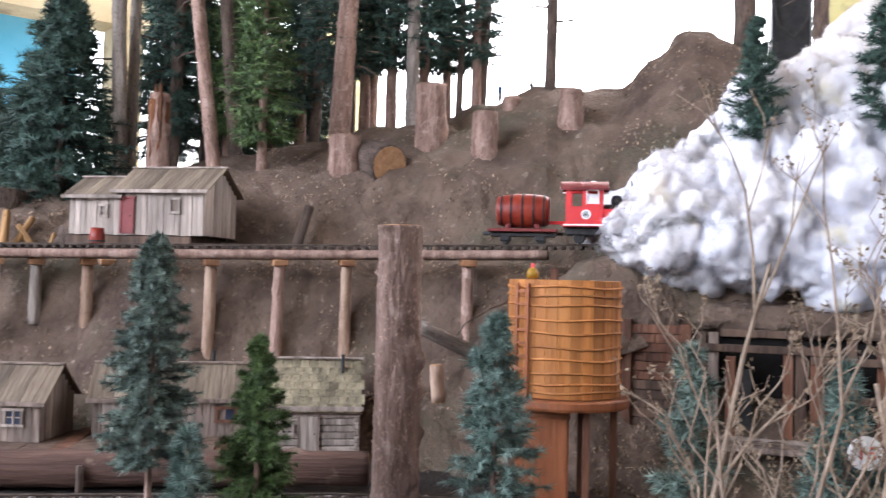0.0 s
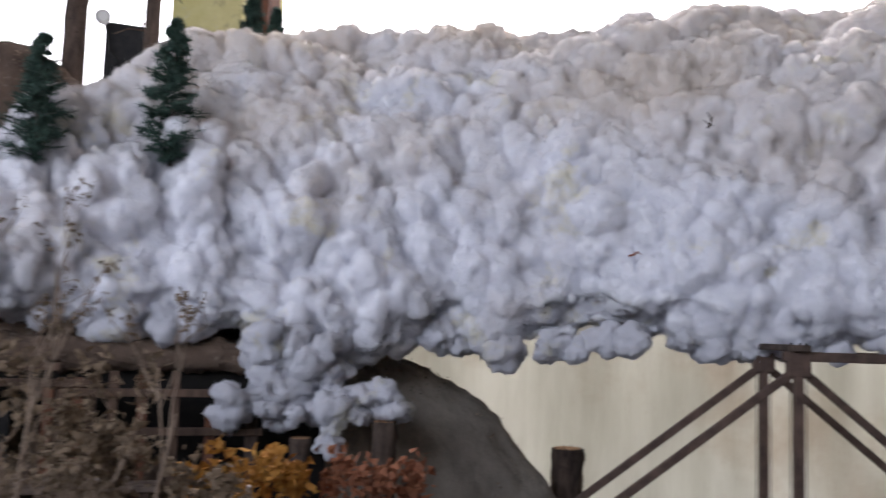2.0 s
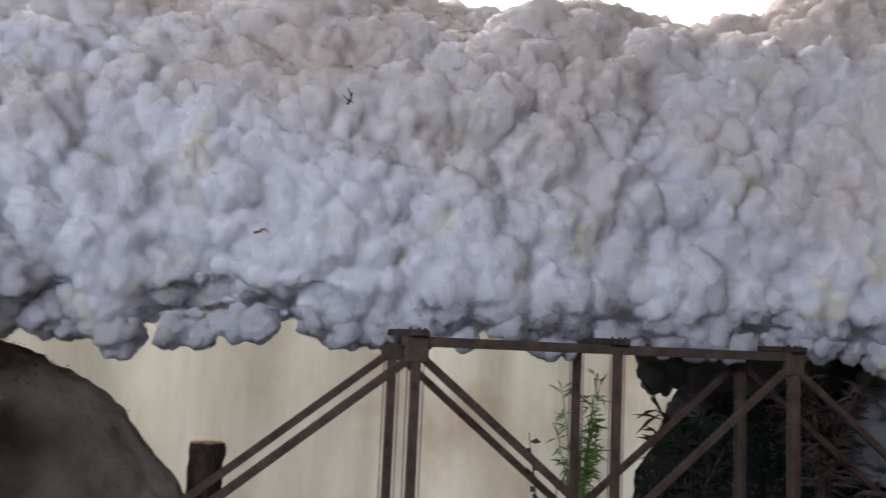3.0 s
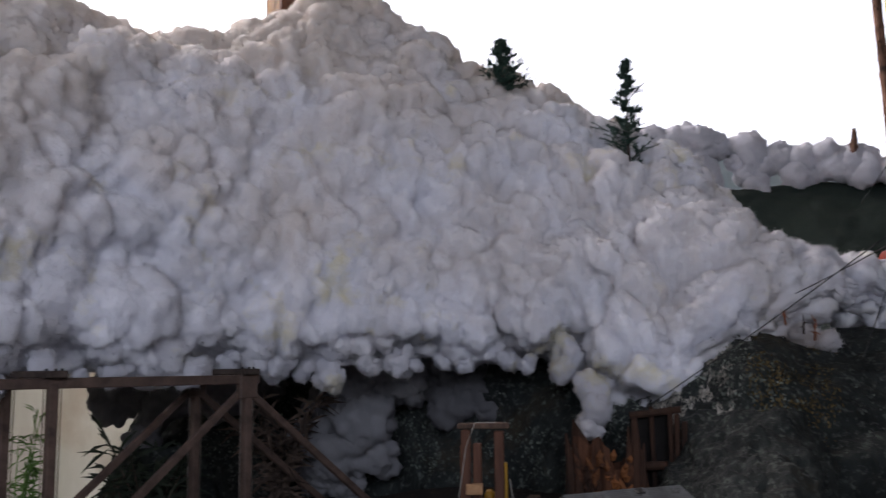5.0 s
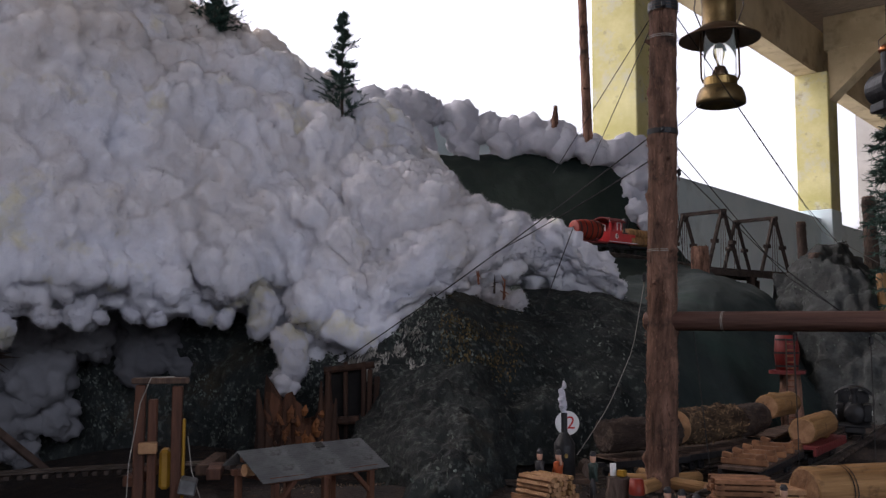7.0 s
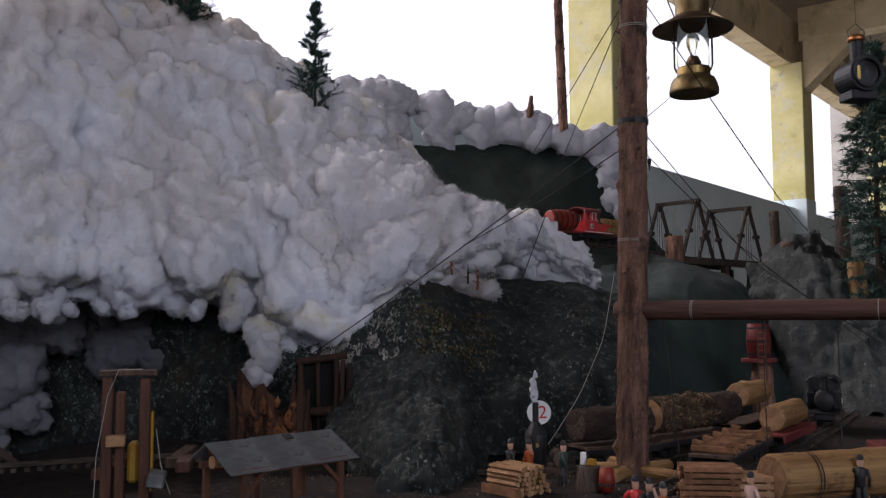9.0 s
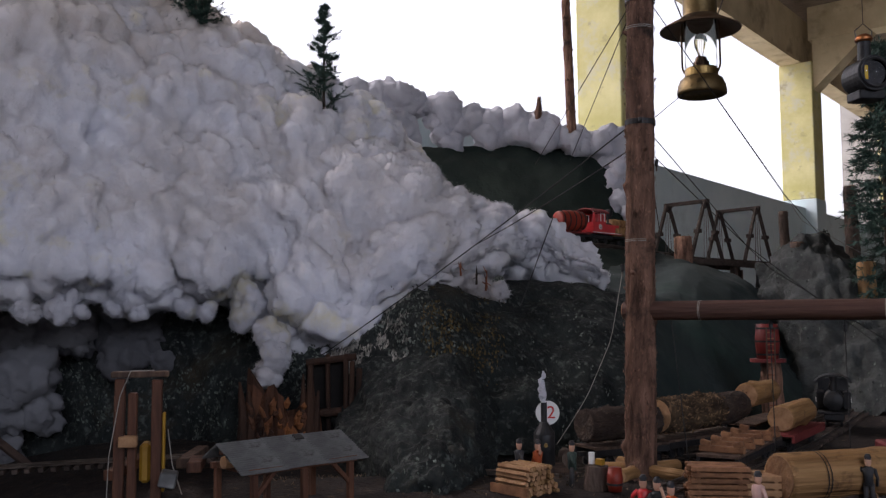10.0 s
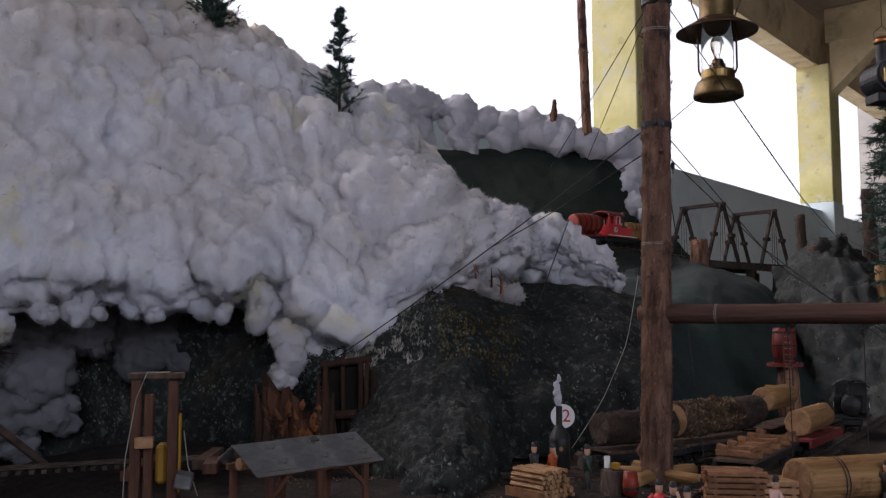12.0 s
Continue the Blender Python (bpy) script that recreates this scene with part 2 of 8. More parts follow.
MOSSLEAF = surf("yellow_brown_moss_leaf", (0.034, 0.026, 0.010), (0.115, 0.08, 0.03), 30, 0.9, 0.1, 60, blades=0.6)
LITTER = surf("brown_wood_litter", (0.09, 0.062, 0.042), (0.25, 0.185, 0.13), 30, 0.95, 0.1, 60, blades=0.7)
SKIN = surf("figure_skin_paint", (0.45, 0.25, 0.17), (0.55, 0.33, 0.23), 20, 0.6, 0.05, 40)


def cotton(name, yellow=0.5, shade_tone=1.0, deep=0.0):
    """White wadding: soft, matt, light goes deep into it; upper parts grey-brown, partly dusty, partly shade put into
    the colour; faint yellow smudges.
    """
    m = surf(name, (0.61 * shade_tone, 0.61 * shade_tone, 0.65 * shade_tone), (0.735 * shade_tone, 0.735 * shade_tone, 0.785 * shade_tone), 4.0, 1.0, 0.45, 62, stain=(0.72, 0.64, 0.33), stain_scale=4.2, stain_at=0.635 if yellow else 0.95, shine=0.0, soft=0.16)
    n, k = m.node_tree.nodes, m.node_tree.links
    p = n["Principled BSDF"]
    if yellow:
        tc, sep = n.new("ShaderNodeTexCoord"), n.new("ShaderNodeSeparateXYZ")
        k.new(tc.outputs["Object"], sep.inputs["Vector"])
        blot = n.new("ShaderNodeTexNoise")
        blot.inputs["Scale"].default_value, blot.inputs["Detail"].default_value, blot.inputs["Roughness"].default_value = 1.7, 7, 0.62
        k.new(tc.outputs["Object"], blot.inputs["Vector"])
        # Browner with height: a dusty tint, and the top's shade put into colour.
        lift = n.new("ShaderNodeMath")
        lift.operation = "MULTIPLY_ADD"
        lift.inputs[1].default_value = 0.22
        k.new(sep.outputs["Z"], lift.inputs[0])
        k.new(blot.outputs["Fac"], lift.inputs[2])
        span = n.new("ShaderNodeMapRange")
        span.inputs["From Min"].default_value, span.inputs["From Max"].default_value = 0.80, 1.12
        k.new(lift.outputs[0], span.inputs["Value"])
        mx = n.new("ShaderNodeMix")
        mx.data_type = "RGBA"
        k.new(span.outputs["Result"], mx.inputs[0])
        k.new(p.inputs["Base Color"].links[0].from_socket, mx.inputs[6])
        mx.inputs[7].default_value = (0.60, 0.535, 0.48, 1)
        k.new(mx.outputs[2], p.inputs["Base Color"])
    if deep:
        p.inputs["Subsurface Weight"].default_value, p.inputs["Subsurface Scale"].default_value = deep, 0.09
        p.inputs["Subsurface Radius"].default_value = (1.0, 1.0, 1.0)
        return m
    thin, both = n.new("ShaderNodeBsdfTranslucent"), n.new("ShaderNodeMixShader")
    both.inputs["Fac"].default_value = 0.35
    k.new(p.inputs["Base Color"].links[0].from_socket, thin.inputs["Color"])
    k.new(p.outputs["BSDF"], both.inputs[1])
    k.new(thin.outputs["BSDF"], both.inputs[2])
    k.new(both.outputs["Shader"], n["Material Output"].inputs["Surface"])
    return m


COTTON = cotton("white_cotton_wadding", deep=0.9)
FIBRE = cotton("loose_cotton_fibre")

COTTONPLAIN = cotton("plain_cotton_wadding", 0)
# Darkened copies of the cotton: shade under the bank put into their colour.
COTTONDIM = cotton("half_shade_cotton", 0, 0.38)
COTTONSHADE = cotton("deep_shade_cotton", 0, 0.2)

gm = bpy.data.materials.new("clear_glass")
gm.use_nodes = True
gp = gm.node_tree.nodes["Principled BSDF"]
gp.inputs["Transmission Weight"].default_value, gp.inputs["Roughness"].default_value, gp.inputs["IOR"].default_value = 1.0, 0.02, 1.1
gp.inputs["Base Color"].default_value = (0.97, 0.98, 0.98, 1)
GLASS = gm


def glow(name, colour, strength):
    m = bpy.data.materials.new(name)
    m.use_nodes = True
    p = m.node_tree.nodes["Principled BSDF"]
    p.inputs["Base Color"].default_value = (*colour, 1)
    p.inputs["Emission Color"].default_value, p.inputs["Emission Strength"].default_value = (*colour, 1), strength
    return m


# Amber reflection of the signal lamp's lens, put into a colour.
AMBERGLINT = surf("amber_reflection", (0.55, 0.30, 0.02), (0.75, 0.45, 0.04), 10, 0.15, 0.05, 40, shine=0.6)
FILAMENT = glow("lit_filament", (1.0, 0.80, 0.52), 1.6)


# ---------------- builders ----------------
HUB = Vector((0.4, -0.4, 0))


def polar(az, r, z=0.0):
    """A place from its bearing and distance round the middle of the aisle."""
    return Vector((HUB.x + r * math.cos(radians(az)), HUB.y + r * math.sin(radians(az)), z))


def facing(az, r, z, turn=0.0):
    """A pose at that place whose -y side faces the aisle."""
    p = polar(az, r, z)
    return pose(p.x, p.y, p.z, 0, 0, az - 90 + turn)


def part(name, bm, material, parent=None, label="", smooth=False, kind=""):
    me = bpy.data.meshes.new(name)
    if isinstance(bm, tuple):
        me.from_pydata(*bm)
    else:
        bm.to_mesh(me)
        bm.free()
    me.materials.append(material)
    if smooth:
        me.polygons.foreach_set("use_smooth", [True] * len(me.polygons))
    me.update()
    ob = new(name, me)
    ob.parent = parent
    return tagged(ob, label, kind=kind)


def thing(name, m, label, category, group=""):
    ob = new(name)
    ob.empty_display_size = 0.05
    ob.matrix_basis = m
    return tagged(ob, label, category, group)


def box(bm, size, at=(0, 0, 0), rot=(0, 0, 0), bevel=0.0):
    m = pose(*at, *rot) @ Matrix.Diagonal((*size, 1))
    made = bmesh.ops.create_cube(bm, size=1, matrix=m)["verts"]
    if bevel:
        edges = list({e for v in made for e in v.link_edges})
        bmesh.ops.bevel(bm, geom=edges, offset=bevel, segments=1, affect="EDGES", profile=0.5)
    return bm


def boxed(size, at=(0, 0, 0), rot=(0, 0, 0), bevel=0.0):
    return box(bmesh.new(), size, at, rot, bevel)


def tube(bm, pts, radii, seg=8, cap=True):
    """A tube through points; radii one number or one a point."""
    pts = [Vector(p) for p in pts]
    if not isinstance(radii, (list, tuple)):
        radii = [radii] * len(pts)
    rings, side = [], None
    for i, p in enumerate(pts):
        d = (pts[min(i + 1, len(pts) - 1)] - pts[max(i - 1, 0)]).normalized()
        if side is None:
            side = d.orthogonal().normalized()
        side = (side - d * side.dot(d)).normalized()
        up = d.cross(side)
        rings.append([bm.verts.new(p + (side * math.cos(a) + up * math.sin(a)) * radii[i]) for a in (2 * math.pi * j / seg for j in range(seg))])
    for a, b in zip(rings, rings[1:]):
        for j in range(seg):
            bm.faces.new((a[j], a[(j + 1) % seg], b[(j + 1) % seg], b[j]))
    if cap:
        bm.faces.new(rings[0][::-1])
        bm.faces.new(rings[-1])
    return bm


def tubed(pts, radii, seg=8, cap=True):
    return tube(bmesh.new(), pts, radii, seg, cap)


def lathe(profile, seg=24, bm=None):
    """A turned form round z from (radius, height) pairs."""
    bm = bm or bmesh.new()
    rings = [[bm.verts.new((r * math.cos(2 * math.pi * j / seg), r * math.sin(2 * math.pi * j / seg), z)) for j in range(seg)] for r, z in profile]
    for a, b in zip(rings, rings[1:]):
        for j in range(seg):
            bm.faces.new((a[j], a[(j + 1) % seg], b[(j + 1) % seg], b[j]))
    for ring, flip in ((rings[0], True), (rings[-1], False)):
        if profile[0 if flip else -1][0] > 1e-4:
            bm.faces.new(ring[::-1] if flip else ring)
    return bm


def bark_tube(p0, p1, r0, r1, seed=0, seg=20, step=0.02, knots=5, rough=0.07, bend=0.0):
    """A trunk or log: round, with bark furrows, knots and a slight bow."""
    rng = random.Random(seed)
    p0, p1 = Vector(p0), Vector(p1)
    ln = (p1 - p0).length
    n = max(3, min(220, int(ln / step)))
    d = (p1 - p0).normalized()
    s = d.orthogonal().normalized()
    u = d.cross(s)
    ks = [(rng.random(), rng.random() * 6.283, rng.uniform(0.12, 0.3)) for _ in range(knots)]
    bm, rings = bmesh.new(), []
    for i in range(n + 1):
        f = i / n
        c = p0.lerp(p1, f) + s * (math.sin(f * math.pi) * bend)
        ring = []
        for j in range(seg):
            a = 6.2832 * j / seg
            q = Vector((math.cos(a) * 2.2, math.sin(a) * 2.2, f * ln / max(r0, 0.01) * 0.35 + seed * 7.7))
            r = (r0 + (r1 - r0) * f) * (1 + rough * noise.noise(q * 2.6) + 0.6 * rough * noise.noise(q * 6) + 0.5 * rough * noise.noise(Vector((q.x * 7, q.y * 7, q.z * 5))))
            for kf, ka, kh in ks:
                da = (a - ka + 3.1416) % 6.2832 - 3.1416
                e = ((f - kf) * ln / (0.35 * r0)) ** 2 + (da / 0.35) ** 2
                if e < 4:
                    r += r0 * kh * math.exp(-e)
            ring.append(bm.verts.new(c + (s * math.cos(a) + u * math.sin(a)) * r))
        rings.append(ring)
    for a, b in zip(rings, rings[1:]):
        for j in range(seg):
            bm.faces.new((a[j], a[(j + 1) % seg], b[(j + 1) % seg], b[j]))
    bm.faces.new(rings[0][::-1])
    bm.faces.new(rings[-1])
    return bm


def flakes(parent, ob, count, wide, tall, material, name, seed, up=(0, 0, 1), lift=0.0015, pick=None, jitter=None):
    """Small thin scales that lie on a surface, longer along one way."""
    rng = np.random.RandomState(seed + 400)
    n = len(ob.data.vertices)
    co, nr = np.zeros(n * 3), np.zeros(n * 3)
    ob.data.vertices.foreach_get("co", co)
    ob.data.vertices.foreach_get("normal", nr)
    co, nr = co.reshape(-1, 3), nr.reshape(-1, 3)
    among = np.arange(n) if pick is None else np.nonzero(pick(co))[0]
    idx = among[rng.randint(0, len(among), count)]
    c, v = co[idx], nr[idx]
    u = np.array(up) + rng.randn(count, 3) * 0.35
    u -= v * (u * v).sum(1)[:, None]
    u /= np.maximum(np.linalg.norm(u, axis=1, keepdims=True), 1e-6)
    w = np.cross(v, u)
    c = c + (u * rng.uniform(-1, 1, (count, 1)) + w * rng.uniform(-1, 1, (count, 1))) * (jitter or tall * 0.6) + v * lift * 0.4
    a, b = wide * rng.uniform(0.4, 1.4, (count, 1)), tall * rng.uniform(0.3, 1.2, (count, 1))
    tip = v * lift * rng.uniform(0.2, 2.2, (count, 1))
    quad = np.stack([c - u * b * 0.5, c + w * a * 0.6 + tip * 0.5, c + u * b * 0.5 + tip, c - w * a * 0.5 + tip * 0.4], 1).reshape(-1, 3)
    return part(name, (quad.tolist(), [], np.arange(4 * count).reshape(-1, 4).tolist()), material, parent, kind="stuff")


def log_thing(name, p0, p1, r0, r1, bark, label, category="log", group="", seed=0, ends=True, knots=5, rough=0.07, seg=20, step=0.02, cut=None):
    """A log lying or standing between two places, its own z along the grain, with its sawn ends."""
    p0, p1 = Vector(p0), Vector(p1)
    d, ln = (p1 - p0).normalized(), (p1 - p0).length
    t = thing(name, Matrix.Translation(p0) @ d.to_track_quat("Z", "Y").to_matrix().to_4x4(), label, category, group)
    part("bark", bark_tube((0, 0, 0), (0, 0, ln), r0, r1, seed, seg, step, knots, rough), bark, t, smooth=True)
    if r0 > 0.024 and bark.name.endswith("bark") or bark.name.endswith("dead_wood"):
        count = int(min(2600, 6.28 * r0 * ln / 0.00011))
        flakes(t, t.children[0], count, 0.0034, 0.013, bark, "flaking_bark", seed)
    if ends:
        for z, r, sg in ((0.0, r0, -1), (ln, r1, 1)):
            part("cut_face", tubed([(0, 0, z - sg * 0.002), (0, 0, z + sg * 0.002)], [r * 0.93, r * 0.9], 18), cut or CUT, t, "pale sawn end grain")
    return t


def bands(t, heights, r, tall, m, name="band", seg=24):
    """Thin rings round a log at heights along it."""
    for h in heights:
        part(name, tubed([(0, 0, h), (0, 0, h + tall)], r, seg, False), m, t)


def fbm(co, scale, octaves=4):
    """Fractal noise on an array of places, -1 to 1, from sums of turned sines and lattice noise."""
    out = np.zeros(len(co))
    for i, c in enumerate(co):
        out[i] = noise.fractal(Vector(c) * scale, 0.9, 2.1, octaves)
    return out


def grid_faces(nu, nv):
    i = np.arange(nu - 1)[:, None] * nv + np.arange(nv - 1)[None, :]
    return np.stack([i, i + 1, i + nv + 1, i + nv], -1).reshape(-1, 4)


def normals_of(co, nu, nv):
    g = co.reshape(nu, nv, 3)
    nrm = np.cross(np.gradient(g, axis=1), np.gradient(g, axis=0)).reshape(-1, 3)
    return nrm / np.maximum(np.linalg.norm(nrm, axis=1, keepdims=True), 1e-9)


def sheet_points(stations, nu, nv):
    """A surface lofted through profiles of (r, z) at bearings."""
    azs = np.array([s[0] for s in stations], float)
    prof = np.array([s[1] for s in stations], float)
    order = np.argsort(azs)
    azs, prof = azs[order], prof[order]
    a = np.linspace(azs[0], azs[-1], nu)
    v = np.linspace(0, prof.shape[1] - 1, nv)
    grid = np.zeros((nu, nv, 3))
    ctrl = np.stack([np.stack([np.interp(a, azs, prof[:, j, c]) for c in (0, 1)], -1) for j in range(prof.shape[1])], 1)
    k = 7
    pad = np.concatenate([ctrl[:1]] * k + [ctrl] + [ctrl[-1:]] * k)
    ctrl = sum(pad[i:i + nu] for i in range(2 * k + 1)) / (2 * k + 1)
    for i in range(nu):
        r = np.interp(v, np.arange(prof.shape[1]), ctrl[i, :, 0])
        z = np.interp(v, np.arange(prof.shape[1]), ctrl[i, :, 1])
        grid[i, :, 0] = HUB.x + r * math.cos(radians(a[i]))
        grid[i, :, 1] = HUB.y + r * math.sin(radians(a[i]))
        grid[i, :, 2] = z
    for _ in range(3):
        grid[:, 1:-1] = (grid[:, :-2] + 2 * grid[:, 1:-1] + grid[:, 2:]) / 4
    return grid.reshape(-1, 3)


def terrain(name, stations, nu, nv, material, label, bumps=((0.05, 2.0), (0.018, 8.0)), category="hillside"):
    co = sheet_points(stations, nu, nv)
    nr = normals_of(co, nu, nv)
    d = sum(amp * fbm(co, sc) for amp, sc in bumps)
    co = co + nr * d[:, None]
    ob = part(name, (co.tolist(), [], grid_faces(nu, nv).tolist()), material, smooth=True)
    return tagged(ob, label, category, kind="structure")


def billow(co, cell, seed, tight=9.0):
    """Height of rounded puffs: falls with the square of the distance to the nearest of scattered middles, softened where two meet."""
    rng = np.random.RandomState(seed)
    jit, size = rng.rand(4096, 3), rng.uniform(-0.16, 0.10, 4096)
    q = co / cell
    base = np.floor(q).astype(np.int64)
    best = np.zeros(len(q))
    for dx in (-1, 0, 1):
        for dy in (-1, 0, 1):
            for dz in (-1, 0, 1):
                c = base + np.array([dx, dy, dz])
                h = (c[:, 0] * 73856093 ^ c[:, 1] * 19349663 ^ c[:, 2] * 83492791) % 4096
                d = ((c + jit[h] - q) ** 2).sum(1)
                best += np.exp(-tight * (d - size[h]))
    return np.clip(1.0 + 1.7 * np.log(best + 1e-9) / tight, -0.3, 1.6)


def lattice(co, cell, seed):
    """Smooth value noise on an array of places, -1 to 1."""
    vals = np.random.RandomState(seed).uniform(-1, 1, 4096)
    q = co / cell
    base = np.floor(q).astype(np.int64)
    f = q - base
    f = f * f * (3 - 2 * f)
    out = np.zeros(len(q))
    for dx in (0, 1):
        for dy in (0, 1):
            for dz in (0, 1):
                c = base + np.array([dx, dy, dz])
                h = (c[:, 0] * 73856093 ^ c[:, 1] * 19349663 ^ c[:, 2] * 83492791) % 4096
                w = np.abs(1 - dx - f[:, 0]) * np.abs(1 - dy - f[:, 1]) * np.abs(1 - dz - f[:, 2])
                out += vals[h] * w
    return out


def fluff(co, nrm, amps, seed=1):
    """Pushes a surface out into billows of several sizes, torn out of round by noise."""
    for cell, amp in amps:
        warp = np.stack([lattice(co, cell * 0.6, seed + 50 + i) + 0.6 * lattice(co, cell * 0.27, seed + 60 + i) for i in range(3)], -1) * cell * 0.09
        swell = 0.9 + 0.6 * lattice(co, cell * 2.6, seed + 70)
        co = co + nrm * (amp * swell * (billow(co + warp, cell, seed) - 0.5))[:, None]
        seed += 1
    return co


def tufts(uv, cell, seed, tight=8.0):
    """Height of round tufts of uneven size side by side on a sheet, from its lengths across and up."""
    rng = np.random.RandomState(seed)
    jit, size = rng.rand(4096, 2), rng.uniform(-0.22, 0.12, 4096)
    q = uv / cell
    base = np.floor(q).astype(np.int64)
    best = np.zeros(len(q))
    for dx in (-2, -1, 0, 1, 2):
        for dy in (-2, -1, 0, 1, 2):
            c = base + np.array([dx, dy])
            h = (c[:, 0] * 73856093 ^ c[:, 1] * 19349663) % 4096
            d = ((c + jit[h] - q) ** 2).sum(1)
            best += np.exp(-tight * (d - size[h]))
    return np.clip(1.0 + 1.5 * np.log(best + 1e-9) / tight, -0.4, 1.5) - 0.5


def ball_mesh(sub):
    bm = bmesh.new()
    bmesh.ops.create_icosphere(bm, subdivisions=sub, radius=1)
    co = np.array([v.co[:] for v in bm.verts])
    fs = np.array([[v.index for v in f.verts] for f in bm.faces])
    bm.free()
    return co, fs


def cloud_sheet(name, stations, nu, nv, material, label, seed=1, fibres=560000):
    """A bank of cotton wool: a sheet billowed at five sizes, roughened, with loose fibres as its part."""
    co = sheet_points(stations, nu, nv)
    g = co.reshape(nu, nv, 3)
    across = np.cumsum(np.r_[0, np.linalg.norm(np.diff(g[:, nv // 2], axis=0), axis=1)])
    up = np.cumsum(np.concatenate([np.zeros((nu, 1)), np.linalg.norm(np.diff(g, axis=1), axis=2)], 1), 1)
    uv = np.stack([np.repeat(across[:, None], nv, 1), up], -1).reshape(-1, 2)
    mid = normals_of(co, nu, nv)
    for i, (cell, amp) in enumerate(((0.36, 0.085), (0.16, 0.056), (0.085, 0.040))):
        wob = np.stack([lattice(co, cell * 1.3, seed + 20 + i), lattice(co, cell * 1.3, seed + 30 + i)], -1) * cell * 0.3
        co = co + mid * (amp * (1.0 + 0.6 * lattice(co, cell * 3, seed + 40 + i)) * tufts(uv + wob, cell, seed + i))[:, None]
        mid = normals_of(co, nu, nv) * 0.6 + mid * 0.4
        mid /= np.maximum(np.linalg.norm(mid, axis=1, keepdims=True), 1e-9)
    for i, (cell, amp) in enumerate(((0.048, 0.025), (0.025, 0.012))):
        co = fluff(co, mid, ((cell, amp),), seed + 10 + i)
    g = co.reshape(nu, nv, 3)
    g[1:-1, 1:-1] = g[1:-1, 1:-1] * 0.5 + (g[:-2, 1:-1] + g[2:, 1:-1] + g[1:-1, :-2] + g[1:-1, 2:]) * 0.125
    co = g.reshape(-1, 3)
    soft = normals_of(co, nu, nv) * 0.45 + mid * 0.55
    soft /= np.maximum(np.linalg.norm(soft, axis=1, keepdims=True), 1e-9)
    ob = part(name, (co.tolist(), [], grid_faces(nu, nv).tolist()), material, smooth=True)
    ob.data.normals_split_custom_set_from_vertices(soft.tolist())
    rng = np.random.RandomState(seed)
    grow = rng.randint(0, nu, fibres) * nv + rng.randint(int(0.05 * nv), int(0.78 * nv), fibres)
    hair, hf = fuzz(co[grow] + rng.uniform(-0.003, 0.003, (fibres, 3)), mid[grow], rng)
    fib = part("loose_fibre", (hair.tolist(), [], hf.tolist()), FIBRE, ob, "fine loose cotton fibres", True, "stuff")
    way = np.repeat(mid[grow] + rng.randn(fibres, 3) * 0.3, 3, axis=0)
    way /= np.maximum(np.linalg.norm(way, axis=1, keepdims=True), 1e-9)
    fib.data.normals_split_custom_set_from_vertices(way.tolist())
    return tagged(ob, label, "cotton smoke", kind="stuff")


def fuzz(spots, ups, rng, long=0.015):
    """Loose cotton fibres that stand off a surface, a thin blade each."""
    n = len(spots)
    d = ups * rng.uniform(0.1, 0.7, (n, 1)) + rng.randn(n, 3) * 0.6
    d /= np.linalg.norm(d, axis=1, keepdims=True)
    w = np.cross(d, rng.randn(n, 3))
    w *= 0.0010 / np.maximum(np.linalg.norm(w, axis=1, keepdims=True), 1e-9)
    w[(np.cross(w, d) * ups).sum(1) < 0] *= -1
    co = np.stack([spots - w - ups * 0.004, spots + w - ups * 0.004, spots + d * long * rng.uniform(0.4, 1.2, (n, 1))], 1).reshape(-1, 3)
    return co, np.arange(3 * n).reshape(-1, 3)


def puff(name, balls, material, label, seed=3, sub=5, group="", amps=((0.13, 0.05), (0.065, 0.03), (0.034, 0.017), (0.018, 0.008))):
    """A tuft of wadding from overlapping balls (place, radii)."""
    verts, faces, way, base = [], [], [], 0
    for k, (c, rad) in enumerate(balls):
        bm = bmesh.new()
        bmesh.ops.create_icosphere(bm, subdivisions=sub, radius=1)
        nrm = np.array([v.co[:] for v in bm.verts])
        fs = [[v.index + base for v in f.verts] for f in bm.faces]
        bm.free()
        co = nrm * np.array(rad) + np.array(c)
        co = fluff(co, nrm, amps, seed)
        verts += co.tolist()
        faces += fs
        base += len(co)
        way.append(nrm)
        if max(rad) > 0.03:
            rng = np.random.RandomState(seed + k)
            pick = rng.randint(0, len(co), 5000 if len(balls) < 12 else 2200)
            fc, ff = fuzz(co[pick], nrm[pick], rng, 0.010)
            verts += fc.tolist()
            faces += (ff + base).tolist()
            base += len(fc)
            way.append(np.repeat(nrm[pick] + rng.randn(len(pick), 3) * 0.25, 3, axis=0))
    ob = part(name, (verts, [], faces), material, smooth=True)
    if max(max(rad) for c, rad in balls) > 0.03:
        way = np.concatenate(way)
        flat = np.zeros(len(ob.data.vertices) * 3)
        ob.data.vertices.foreach_get("normal", flat)
        way = way + flat.reshape(-1, 3) * 2.6
        way /= np.maximum(np.linalg.norm(way, axis=1, keepdims=True), 1e-9)
        ob.data.normals_split_custom_set_from_vertices(way.tolist())
    return tagged(ob, label, "cotton smoke", group, "stuff")

# ---------------- the hall ----------------
WALL_X, SILL, LINTEL, ROOF = 5.0, 2.96, 5.3, 6.3
COLUMNS = (8.5, 2.5, -9.2, -15.65, -22.0)


def setting(name, bm, material, label, category):
    return tagged(part(name, bm, material), label, category, kind="structure")


